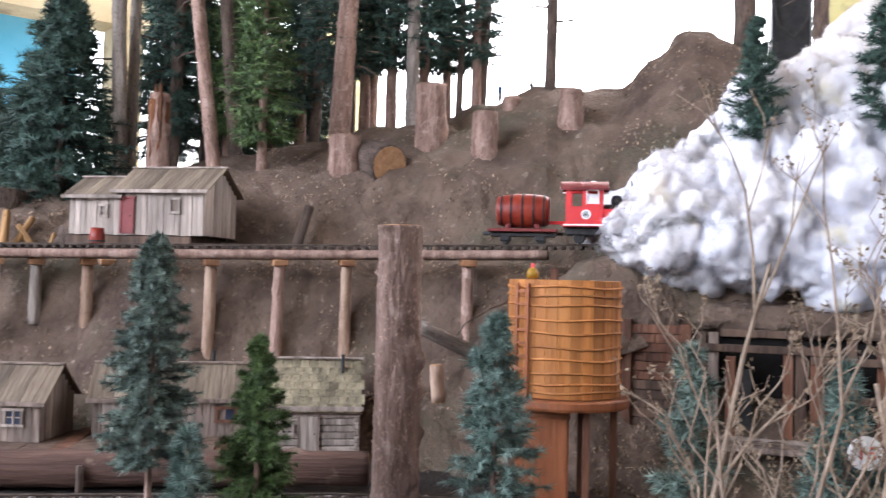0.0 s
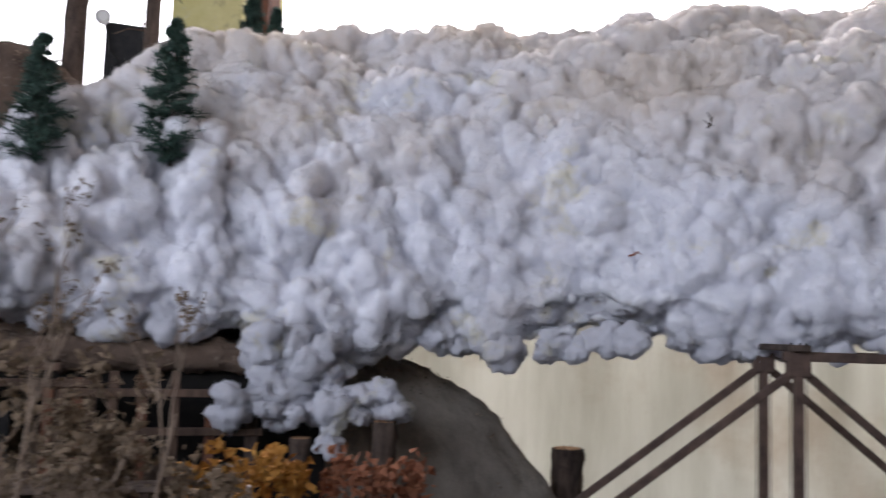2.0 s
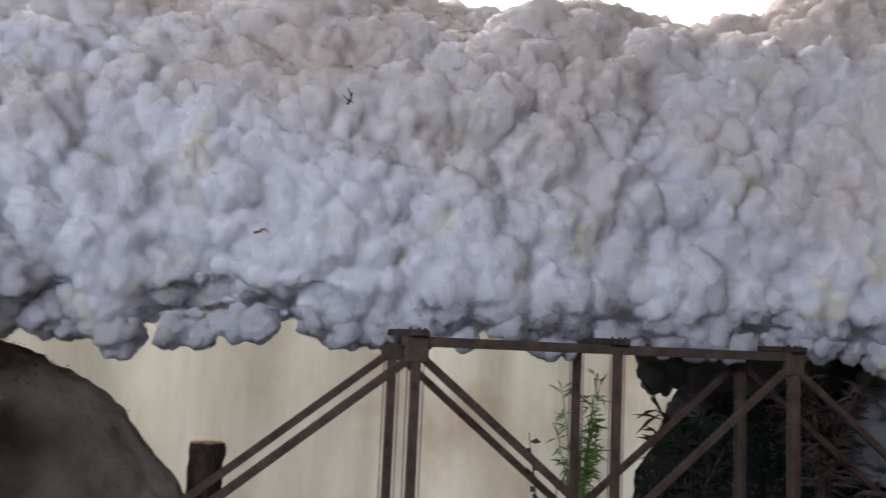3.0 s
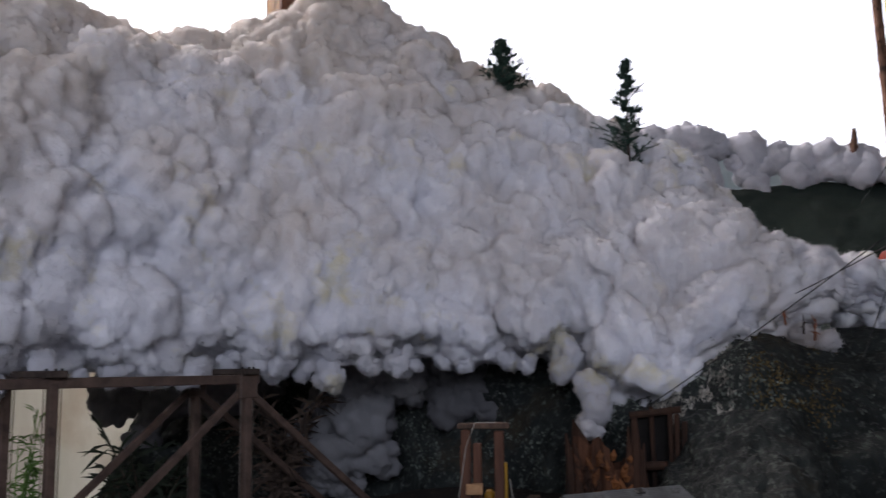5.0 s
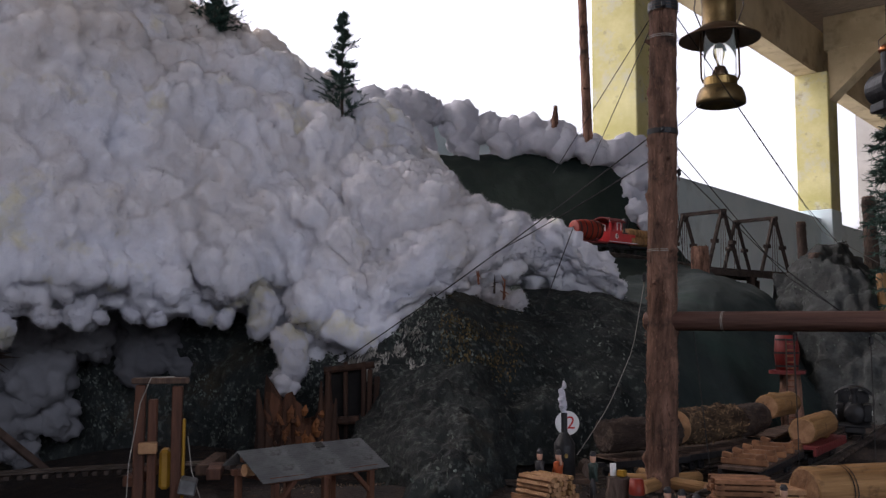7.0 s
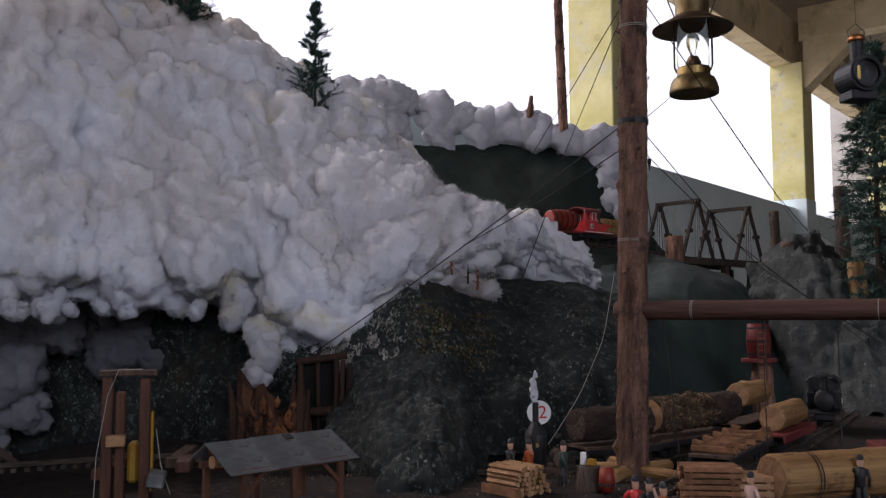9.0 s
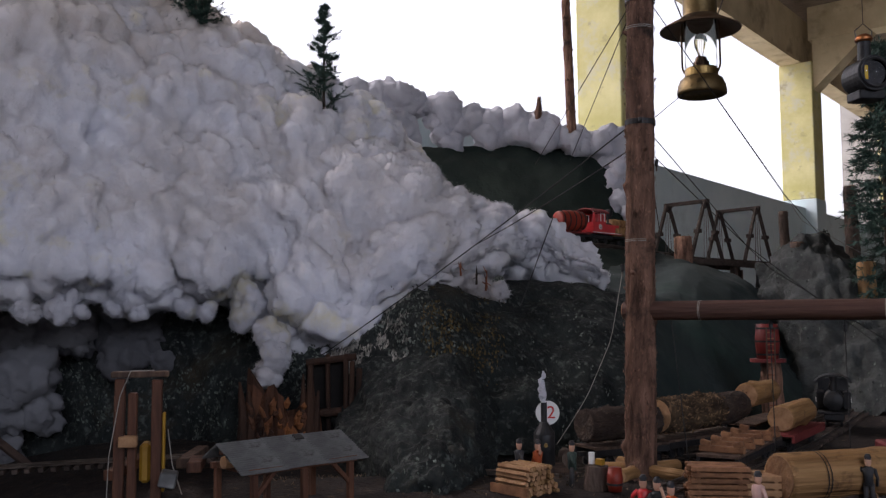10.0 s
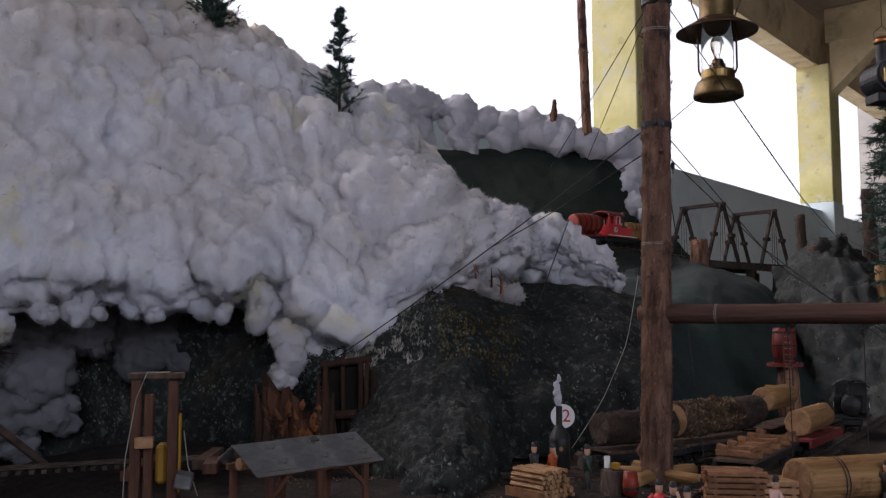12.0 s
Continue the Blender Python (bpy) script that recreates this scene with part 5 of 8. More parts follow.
c2 = cabin(pose(0.845, 2.712, 0.818, 0, 0, -28), 0.535, 0.2, 0.12, 0.085, WEATHER, ROOFPLANK, "long weathered board cabin with plank roof and pale door", 12)
plank_door(c2, (0.055, -0.006, 0.008), 0.058, 0.105, PALEBOARD, WEATHER)
window(c2, (0.38, -0.006, 0.068), 0.055, 0.04, REDWOOD, WINDOWDARK, bars=False)
part("stovepipe", tubed([(0.33, 0.13, 0.16), (0.33, 0.13, 0.25)], 0.006, 8), BLACK, c2)
c3 = cabin(pose(1.285, 2.452, 0.774, 0, 0, -30), 0.26, 0.17, 0.145, 0.125, PALEBOARD, SHINGLE, "grey log cabin with a mossy yellow shingle roof", 13, logs=True, shingles=True)
plank_door(c3, (0.115, -0.009, 0.006), 0.05, 0.105, PALEBOARD, WEATHER)
window(c3, (0.05, -0.009, 0.075), 0.035, 0.035, PALEBOARD, WINDOWDARK)
part("stovepipe", tubed([(0.215, 0.06, 0.2), (0.215, 0.06, 0.292)], 0.006, 8), BLACK, c3)
h1 = cabin(pose(1.09, 3.285, 1.442, 0, 0, -50), 0.33, 0.26, 0.165, 0.085, PALEBOARD, ROOFPLANK, "pale weathered board house with dark plank roof by the track", 14, over=0.024)
plank_door(h1, (0.035, -0.006, 0.004), 0.04, 0.125, MAROON, MAROON)
window(h1, (0.22, -0.006, 0.105), 0.034, 0.05, BARKGREY, WEATHER, bars=False)
h2 = cabin(pose(0.961, 3.438, 1.442, 0, 0, -50), 0.20, 0.24, 0.145, 0.07, PALEBOARD, ROOFPLANK, "pale weathered board annexe joined to the house", 15, over=0.022)
window(h2, (0.14, -0.006, 0.085), 0.028, 0.04, PALEBOARD, WINDOWDARK)
keg = thing("keg", pose(1.01, 3.27, 1.39), "small dull red keg beside the house", "keg")
part("body", lathe([(0.0, 0), (0.022, 0), (0.027, 0.035), (0.022, 0.07), (0.0, 0.07)], 16), BARRELRED, keg, smooth=True)
part("hoop", lathe([(0.0262, 0.02), (0.0272, 0.02), (0.0272, 0.026), (0.0262, 0.026)], 16), BLACK, keg)
sk = thing("house_footing", pose(1.06, 3.31, 1.36, 0, 0, -50), "rough dark timber footing under the board house", "footing")
part("sill_beam", boxed((0.5, 0.26, 0.09), (0.07, 0.14, 0.035), bevel=0.004), DARKBOARD, sk)

# ---------------- posts, stumps and logs of the hillside ----------------
log_thing("tall_stump", (1.234, 1.725, 0.66), (1.231, 1.727, 1.428), 0.055, 0.0505, BARK, "tall reddish pine log standing upright, sawn flat on top", "log", seed=21, knots=12, rough=0.05, seg=64, step=0.006)
for k, (az, r, z, h, rad, m) in enumerate(((66.3, 3.9, 1.62, 0.27, 0.065, BARK), (57.85, 3.80, 1.79, 0.215, 0.05, BARK), (52.25, 3.88, 1.91, 0.22, 0.05, BARK), (60.7, 4.06, 1.91, 0.255, 0.065, BARK),
                                           (55.5, 4.12, 2.02, 0.12, 0.04, BARK))):
    log_thing("stump", at_height(r, az, z - 0.14), at_height(r + 0.005, az, z + h), rad * 1.2, rad, m, "old grey-brown tree stump rooted in the hillside", "stump", "stumps of the hillside", 30 + k, rough=0.12)
log_thing("cut_log", at_height(3.78, 63.8, 1.765), at_height(4.05, 65.6, 1.83), 0.085, 0.08, BARKDARK, "short thick log lying with its sawn end outwards", seed=41, rough=0.1)
log_thing("leaning_log", at_height(3.57, 69.9, 1.40), at_height(3.66, 68.9, 1.57), 0.02, 0.018, BARKDARK, "small brown log leaning on the slope", seed=42)
log_thing("lying_log", at_height(3.98, 56.0, 1.92), at_height(4.02, 54.7, 1.90), 0.022, 0.022, BARK, "short brown log lying on the slope", seed=43)
log_thing("lying_log", at_height(4.02, 54.6, 1.98), at_height(4.06, 52.6, 2.02), 0.02, 0.02, BARKDARK, "dark log lying below the ridge", seed=44)
log_thing("broken_log", at_height(3.40, 74.0, 0.99), at_height(3.48, 74.6, 1.10), 0.024, 0.02, BARKDARK, "dark broken log under the trestle", seed=45)
log_thing("broken_log", at_height(3.28, 68.6, 1.0), at_height(3.36, 68.9, 1.14), 0.022, 0.018, BARKDARK, "dark broken log under the trestle", seed=46)
log_thing("short_log", (1.606, 2.044, 0.955), (1.60, 2.05, 1.06), 0.02, 0.02, POSTWOOD, "short pale log on the slope by the water tank", seed=47)

log_thing("fallen_branch", at_height(4.05, 58.6, 1.9), at_height(4.1, 57.9, 1.93), 0.016, 0.0128, BARKDARK, "weathered fallen branch on the hillside", "branch", "fallen branches", 300, seg=10)
log_thing("fallen_branch", at_height(4.1, 59.8, 1.9), at_height(4.16, 58.8, 1.95), 0.013, 0.0104, BARKDARK, "weathered fallen branch on the hillside", "branch", "fallen branches", 301, seg=10)
log_thing("fallen_branch", at_height(4.05, 53.6, 1.98), at_height(4.1, 52.6, 2.02), 0.017, 0.0136, BARKDARK, "weathered fallen branch on the hillside", "branch", "fallen branches", 302, seg=10)
log_thing("fallen_branch", at_height(4.1, 62.4, 1.86), at_height(4.12, 61.4, 1.87), 0.012, 0.0096, BARKDARK, "weathered fallen branch on the hillside", "branch", "fallen branches", 303, seg=10)
log_thing("fallen_branch", at_height(3.9, 69.0, 1.62), at_height(3.95, 68.0, 1.66), 0.012, 0.0096, BARKDARK, "weathered fallen branch on the hillside", "branch", "fallen branches", 304, seg=10)
log_thing("fallen_branch", at_height(3.85, 73.0, 1.56), at_height(3.9, 71.8, 1.58), 0.014, 0.0112, BARKDARK, "weathered fallen branch on the hillside", "branch", "fallen branches", 305, seg=10)
for k, (a0, r0, z0, a1, r1, z1, rad) in enumerate(((84.3, 4.02, 1.37, 83.2, 4.06, 1.50, 0.016), (83.0, 4.0, 1.37, 83.9, 4.05, 1.47, 0.013), (84.8, 3.95, 1.36, 84.4, 4.1, 1.52, 0.018), (82.6, 3.94, 1.36, 82.2, 4.0, 1.44, 0.012))):
    log_thing("broken_timber", at_height(r0, a0, z0), at_height(r1, a1, z1), rad, rad * 0.8, PEELED, "pale broken timber leaning in a heap beyond the house", "timber", "broken timbers by the house", 320 + k, seg=8)
log_thing("stump", at_height(3.98, 81.4, 1.36), at_height(3.99, 81.3, 1.47), 0.06, 0.05, BARKDARK, "dark rotten stump beside the track", "stump", "stumps of the hillside", 330, rough=0.16)
log_thing("stump", at_height(4.3, 84.4, 1.42), at_height(4.3, 84.4, 1.62), 0.09, 0.08, BARKDARK, "dark rotten stump beside the track", "stump", "stumps of the hillside", 331, rough=0.2)
# splintered trunk
spl = thing("splintered_trunk", standing(*at_height(4.22, 76.6, 1.66)), "broken trunk with raw orange splintered wood", "stump")
part("trunk", bark_tube((0, 0, 0), (0, 0, 0.40), 0.052, 0.036, 5, 20, rough=0.16), BARK, spl, smooth=True)
sb = bmesh.new()
for i in range(7):
    a = i * 0.9
    tube(sb, [(math.cos(a) * 0.03, math.sin(a) * 0.03, 0.10), (math.cos(a) * 0.03, math.sin(a) * 0.03, 0.36), (math.cos(a) * 0.024, math.sin(a) * 0.024, 0.40 + 0.022 * (i % 3))], [0.016, 0.016, 0.004], 5)
part("splinter", sb, STUMPORANGE, spl, "raw orange splinters", kind="stuff")

# tall trunks of the ridge wood: bearing, distance, foot height, radius, lean, bark
TRUNKS = ((78.3, 4.36, 1.66, 0.034, -0.05, BARKGREY), (77.7, 4.45, 1.68, 0.026, 0.0, BARKGREY), (73.4, 4.1, 1.70, 0.031, -0.17, BARK), (66.1, 4.25, 1.90, 0.05, 0.06, BARK), (61.5, 4.3, 1.98, 0.032, 0.0, BARKGREY), (58.4, 4.4, 2.03, 0.018, 0.02, BARKDARK),
          (57.0, 4.43, 2.08, 0.026, 0.05, BARKDARK), (53.0, 4.19, 2.14, 0.027, 0.01, BARKDARK), (41.2, 4.1, 2.2, 0.05, 0.0, BARKDARK), (36.8, 4.08, 2.2, 0.036, 0.0, BARKDARK),
          (66.9, 4.7, 1.95, 0.03, 0.05, BARKDARK), (63.4, 4.72, 2.0, 0.034, 0.02, BARK), (64.6, 4.75, 2.0, 0.028, 0.0, BARKDARK), (71.7, 4.4, 1.74, 0.032, -0.12, BARKDARK), (75.4, 4.5, 1.7, 0.028, 0.03, BARKDARK))
for k, (az, r, z, rad, lean, m) in enumerate(TRUNKS):
    p = polar(az, r, z)
    side = Vector((math.sin(radians(az)), -math.cos(radians(az)), 0))
    tt = log_thing("bare_tree", p - Vector((0, 0, 0.08)), p + side * lean + Vector((0, 0, 1.25)), rad, rad * 0.8, m, "tall bare dead conifer rising from the ridge", "tree", "bare trees of the ridge wood", 60 + k, ends=False, knots=7, rough=0.06, seg=14)
    br = bmesh.new()
    rg = random.Random(k)
    for _ in range(5):
        a, f = rg.random() * 6.28, rg.uniform(0.3, 0.9)
        q = side * lean * f + Vector((0, 0, 1.33 * f))
        tube(br, [q, q + Vector((math.cos(a) * 0.1, math.sin(a) * 0.1, -0.01)), q + Vector((math.cos(a) * 0.17, math.sin(a) * 0.17, -0.05))], [0.006, 0.004, 0.002], 5)
    part("dead_branch", br, BARKDARK, tt, kind="stuff")

# crowned trees of the ridge
WOOD = [conifer(standing(*at_height(4.05, 71.0, 1.62)), 1.05, 0.17, NEEDLEGREEN, "bright green model conifer with a bare lower trunk", 5, start=0.24, branches=230, per=34, nl=0.034, nw=0.0030, trunk_r=0.026, bark=BARK, shape=0.35, group="conifers of the ridge wood"),
        conifer(standing(*at_height(4.4, 81.4, 1.48)), 1.0, 0.36, NEEDLEDARK, "wide dark green model conifer", 6, start=0.1, branches=380, per=70, nl=0.036, nw=0.0032, trunk_r=0.024, shape=0.75, group="conifers of the ridge wood"),
        conifer(standing(*at_height(4.55, 75.3, 1.68)), 1.3, 0.19, NEEDLEDARK, "tall dark green model conifer", 7, start=0.2, branches=260, per=34, nl=0.036, nw=0.0032, trunk_r=0.028, shape=0.3, group="conifers of the ridge wood")]
WOOD.append(conifer(standing(*at_height(4.42, 65.9, 1.93)), 1.6, 0.20, NEEDLEDARK, "tall dark green model conifer with a long bare trunk", 17, start=0.2, branches=300, per=34, nl=0.036, nw=0.0032, trunk_r=0.03, shape=0.3, bark=BARK, group="conifers of the ridge wood"))
rw = random.Random(8)
for az, r, z, base, s in ((75.4, 4.85, 1.6, 2, 1.05), (73.2, 4.75, 1.7, 2, 1.1), (69.4, 4.7, 1.8, 2, 1.12), (67.6, 4.75, 1.86, 3, 1.0), (64.2, 4.45, 1.98, 3, 0.98), (62.6, 4.42, 2.0, 3, 1.0),
                          (60.6, 4.4, 2.03, 3, 0.95), (59.0, 4.5, 2.04, 3, 0.92), (57.3, 4.4, 2.1, 3, 0.85), (70.6, 5.0, 1.7, 1, 0.95), (66.6, 5.0, 1.85, 1, 0.8), (84.9, 5.0, 1.4, 1, 0.95), (72.2, 4.55, 1.72, 0, 1.0)):
    copy_thing(WOOD[base], standing(*at_height(r, az, z), rw.uniform(0, 360)) @ Matrix.Scale(s, 4))

# ---------------- water tower ----------------
TX, TY = 1.725, 1.668
tow = thing("water_tower", pose(TX, TY, 0.70, 0, 0, -46), "round varnished orange-pine water tank on a stand", "water tower")
tank = part("tank", lathe([(0.0, 0.318), (0.138, 0.318), (0.138, 0.60), (0.0, 0.60)], 36), TANKBASE, tow)
for i in range(30):
    a = 2 * math.pi * i / 30
    piece("stave", (0.0302, 0.010, 0.297), (math.sin(a) * 0.141, -math.cos(a) * 0.141, 0.4635), tank, TANKWOOD, (0, 0, math.degrees(a)), 0.0015)
for k, z in enumerate((0.332, 0.352, 0.378, 0.412, 0.442, 0.478, 0.512, 0.548, 0.572, 0.594)):
    ring = [(math.cos(6.2832 * i / 40) * 0.1485, math.sin(6.2832 * i / 40) * 0.1485, z + 0.0025 * math.sin(i * 0.6 + k)) for i in range(41)]
    part("hoop", tubed(ring, 0.0032, 5), TANKWOOD, tank, "thin cord hoop")
part("stand_top", lathe([(0.0, 0.288), (0.172, 0.288), (0.175, 0.295), (0.175, 0.309), (0.17, 0.314), (0.0, 0.314)], 36), TANKBASE, tow, "round red-brown platform")
part("pedestal", boxed((0.135, 0.14, 0.288), (-0.05, -0.03, 0.144), bevel=0.004), TANKBASE, tow, "boxed red cedar pedestal")
part("pedestal_rim", boxed((0.142, 0.147, 0.012), (-0.05, -0.03, 0.268), bevel=0.002), TANKBASE, tow)
for x, y in ((0.13, -0.04), (0.05, 0.12), (0.06, -0.12), (-0.12, 0.1)):
    part("leg", boxed((0.018, 0.018, 0.289), (x, y, 0.1445), bevel=0.002), REDWOOD, tow)
part("crossbar", boxed((0.16, 0.012, 0.014), (0.06, -0.02, 0.04), (0, 0, 20)), DARKBOARD, tow)
lad = part("ladder", box(boxed((0.009, 0.006, 0.30), (-0.018, 0, 0)), (0.009, 0.006, 0.30), (0.018, 0, 0)), TANKBASE, tow, "small red-brown ladder")
lad.matrix_basis = pose(-0.105, -0.118, 0.452, 0, 0, -40)
for i in range(9):
    piece("rung", (0.03, 0.005, 0.006), (0, 0, -0.13 + i * 0.0325), lad, TANKBASE)
part("peg", boxed((0.02, 0.02, 0.05), (-0.03, 0.10, 0.62), bevel=0.002), REDWOOD, tow)
toy = thing("toy_bird", pose(TX - 0.085, TY + 0.035, 1.312), "tiny yellow toy bird with a red comb on the tank", "toy")
part("body", lathe([(0.0, 0), (0.016, 0.004), (0.017, 0.016), (0.011, 0.028), (0.0, 0.032)], 12), YELLOWM, toy, smooth=True)
part("comb", boxed((0.005, 0.012, 0.012), (0, 0, 0.036), (10, 0, 0), 0.002), REDPAINT, toy)
log_thing("spout", (1.375, 1.842, 1.185), (1.62, 1.74, 1.065), 0.018, 0.02, BARKGREY, "hollowed grey log spout of the water tank", "spout", seed=50)
ch = thing("spout_chain", pose(1.62, 1.775, 1.25), "thin sagging chain that holds the spout", "chain")
part("chain", tubed([(0, 0, 0), (-0.05, 0.02, -0.02), (-0.11, 0.045, -0.06), (-0.16, 0.05, -0.115)], 0.0025, 5), IRON, ch)

# ---------------- mine building ----------------
mine = thing("mine_building", pose(2.17, 1.86, 0.70, 0, 0, -57.8), "dark weathered timber mine building with open doorway", "building")
# Wall coloured near-black for the shade inside the building.
part("back_wall", boxed((1.35, 0.02, 0.52), (0.62, 0.16, 0.26)), SHADEFILL, mine, "dark inner wall")
part("sod_roof", bark_tube((-0.06, 0.13, 0.51), (1.08, 0.13, 0.50), 0.05, 0.045, 8, 26, 0.02, 22, 0.32), DIRT, mine, "earth covered roof edge", smooth=True)
for i in range(17):
    piece("siding", (0.24, 0.010, 0.026), (0.09, 0.004 + (i % 2) * 0.002, 0.015 + i * 0.0285), mine, DARKBOARD if i < 11 else REDWOOD, (-8, 0, 0))
for x, w, h, mat in ((-0.02, 0.02, 0.5, DARKBOARD), (0.025, 0.026, 0.5, REDWOOD), (0.2, 0.03, 0.49, REDWOOD), (0.245, 0.03, 0.47, DARKBOARD), (0.28, 0.03, 0.47, WEATHER), (0.33, 0.028, 0.4, REDWOOD), (0.49, 0.028, 0.42, REDWOOD), (0.525, 0.03, 0.44, DARKBOARD),
                     (0.565, 0.03, 0.44, REDWOOD), (0.60, 0.03, 0.44, DARKBOARD), (0.66, 0.026, 0.46, DARKBOARD), (0.74, 0.028, 0.45, REDWOOD), (0.83, 0.024, 0.46, DARKBOARD), (0.93, 0.03, 0.36, REDWOOD), (1.05, 0.035, 0.36, BARKDARK)):
    piece("upright", (w, 0.022, h), (x, 0.0, h / 2), mine, mat, (0, 0, 0), 0.002)
for x0, x1, z, mat in ((0.16, 0.62, 0.425, DARKBOARD), (0.3, 0.72, 0.155, PALEBOARD), (0.55, 0.95, 0.40, DARKBOARD), (0.62, 1.08, 0.29, DARKBOARD), (0.3, 0.52, 0.47, DARKBOARD)):
    piece("crossbeam", (x1 - x0, 0.026, 0.022), ((x0 + x1) / 2, -0.014, z), mine, mat, (0, 0, 0), 0.002)
part("door_leaf", boxed((0.05, 0.012, 0.36), (0.365, 0.03, 0.18), bevel=0.002), BLACK, mine, "blue-black door leaf standing ajar")
part("bench", boxed((0.5, 0.10, 0.018), (0.55, -0.09, 0.15), bevel=0.003), WEATHER, mine, "low grey plank bench")
for x in (0.34, 0.76):
    part("bench_leg", boxed((0.03, 0.08, 0.14), (x, -0.09, 0.07)), DARKBOARD, mine)
log_thing("gate_post", at_height(2.62, 22.2, 0.55), at_height(2.62, 22.2, 1.03), 0.036, 0.034, BARKDARK, "dark square-topped post beside the gorge", "post", seed=52)
log_thing("gate_post", at_height(2.62, 27.5, 0.55), at_height(2.62, 27.5, 0.98), 0.03, 0.03, BARKDARK, "dark post beside the mine building", "post", seed=53)
log_thing("gorge_stump", (3.75, 0.183, 0.42), (3.75, 0.183, 0.872), 0.062, 0.058, BARKDARK, "dark broken stump standing in the gorge", "stump", seed=54, rough=0.12)

# ---------------- truss bridge over the gorge ----------------
BA, BB = Vector((2.864, -0.551, 0)), Vector((3.183, -1.665, 0))
bd = BB - BA
bang = math.degrees(math.atan2(bd.y, bd.x))
bl = bd.length
BASE, H, WIDE = 0.762, 0.50, 0.26
bridge = thing("truss_bridge", pose(BA.x, BA.y, BASE, 0, 0, bang), "rust-brown timber truss bridge with a trapezoid frame", "bridge")


def beam(parent, name, p, q, w, h, m):
    p, q = Vector(p), Vector(q)
    d = q - p
    ob = part(name, boxed((d.length, w, h), bevel=0.002), m, parent)
    ob.matrix_basis = Matrix.Translation((p + q) / 2) @ d.to_track_quat("X", "Z").to_matrix().to_4x4()
    return ob


for sy in (0.0, WIDE):
    beam(bridge, "top_chord", (-0.04, sy, H), (bl + 0.04, sy, H), 0.018, 0.026, STEELBR)
    beam(bridge, "end_diagonal", (0.015, sy, H - 0.02), (-0.62, sy, 0.0), 0.018, 0.021, STEELBR)
    beam(bridge, "end_diagonal", (bl - 0.015, sy, H - 0.02), (bl + 0.62, sy, 0.0), 0.018, 0.021, STEELBR)
    beam(bridge, "diagonal", (0.0, sy + 0.012, H - 0.025), (bl / 2, sy + 0.012, 0.0), 0.016, 0.021, STEELBR)
    beam(bridge, "diagonal", (bl, sy + 0.012, H - 0.025), (bl / 2, sy + 0.012, 0.0), 0.016, 0.021, STEELBR)
    beam(bridge, "bottom_chord", (-0.65, sy, 0.0), (bl + 0.65, sy, 0.0), 0.02, 0.024, STEELBR)
    for x in (0.0, bl / 2, bl):
        beam(bridge, "vertical", (x, sy, 0.0), (x, sy, H), 0.023, 0.023, STEELBR)
        for dx in (-0.022, 0.022):
            part("tie_rod", tubed([(x + dx, sy, 0.0), (x + dx, sy, H)], 0.0016, 5), IRON, bridge)
for x in (0.0, bl / 2, bl):
    for sy in (0.0, WIDE):
        if x != bl / 2:
            part("gusset", boxed((0.062, 0.026, 0.075), (x, sy, H - 0.018), bevel=0.004), STEELBR, bridge)
        part("cap_plate", boxed((0.062, 0.03, 0.018), (x, sy, H + 0.020), bevel=0.003), TIE, bridge)
    part("cap_beam", boxed((0.05, WIDE + 0.06, 0.018), (x, WIDE / 2, H + 0.022), bevel=0.003), TIE, bridge, "dark cap timber")
    for dx in (-0.018, 0.006, 0.022):
        part("bolt", tubed([(x + dx, 0.0, H + 0.028), (x + dx, 0.0, H + 0.036)], 0.004, 6), BLACK, bridge)
for i in range(34):
    piece("deck_plank", (0.045, WIDE + 0.02, 0.01), (-0.62 + i * 0.072, WIDE / 2, 0.018), bridge, TIE)
for x in (-0.55, bl / 2, bl + 0.45):
    for sy in (0.0, WIDE):
        part("pier_leg", bark_tube((x, sy, -0.36), (x, sy, -0.01), 0.022, 0.02, 3, 10), BARKDARK, bridge)


def leafy(m, height, spread, leaf_m, stem_m, n, leaf, label, seed, name="leafy_plant", stems=5, spiky=False):
    """A plant of bent stems with small flat leaves."""
    rng = random.Random(seed)
    t = thing(name, m, label, "plant")
    st, verts, faces = bmesh.new(), [], []
    for s in range(stems):
        a = rng.random() * 6.28
        tip = Vector((math.cos(a) * spread * rng.uniform(0.4, 1), math.sin(a) * spread * rng.uniform(0.4, 1), height * rng.uniform(0.6, 1)))
        mid = Vector((tip.x * 0.35, tip.y * 0.35, tip.z * 0.6))
        line = [Vector((0, 0, 0)), mid, tip]
        tube(st, line, [0.004, 0.003, 0.0012], 5)
        for k in range(n):
            f = rng.uniform(0.15, 1.0)
            p = (line[0].lerp(line[1], f * 2) if f < 0.5 else line[1].lerp(line[2], f * 2 - 1))
            d = Vector((rng.gauss(0, 1), rng.gauss(0, 1), rng.gauss(0.3, 0.7))).normalized()
            w = d.orthogonal().normalized()
            ln, wd = leaf * rng.uniform(0.6, 1.2), leaf * (0.06 if spiky else 0.3)
            b = len(verts)
            verts += [p[:], (p + d * ln * 0.5 + w * wd)[:], (p + d * ln - Vector((0, 0, ln * 0.15)))[:], (p + d * ln * 0.5 - w * wd)[:]]
            faces.append((b, b + 1, b + 2, b + 3))
    part("stem", st, stem_m, t, kind="stuff")
    part("foliage", (verts, [], faces), leaf_m, t, kind="stuff")
    return t


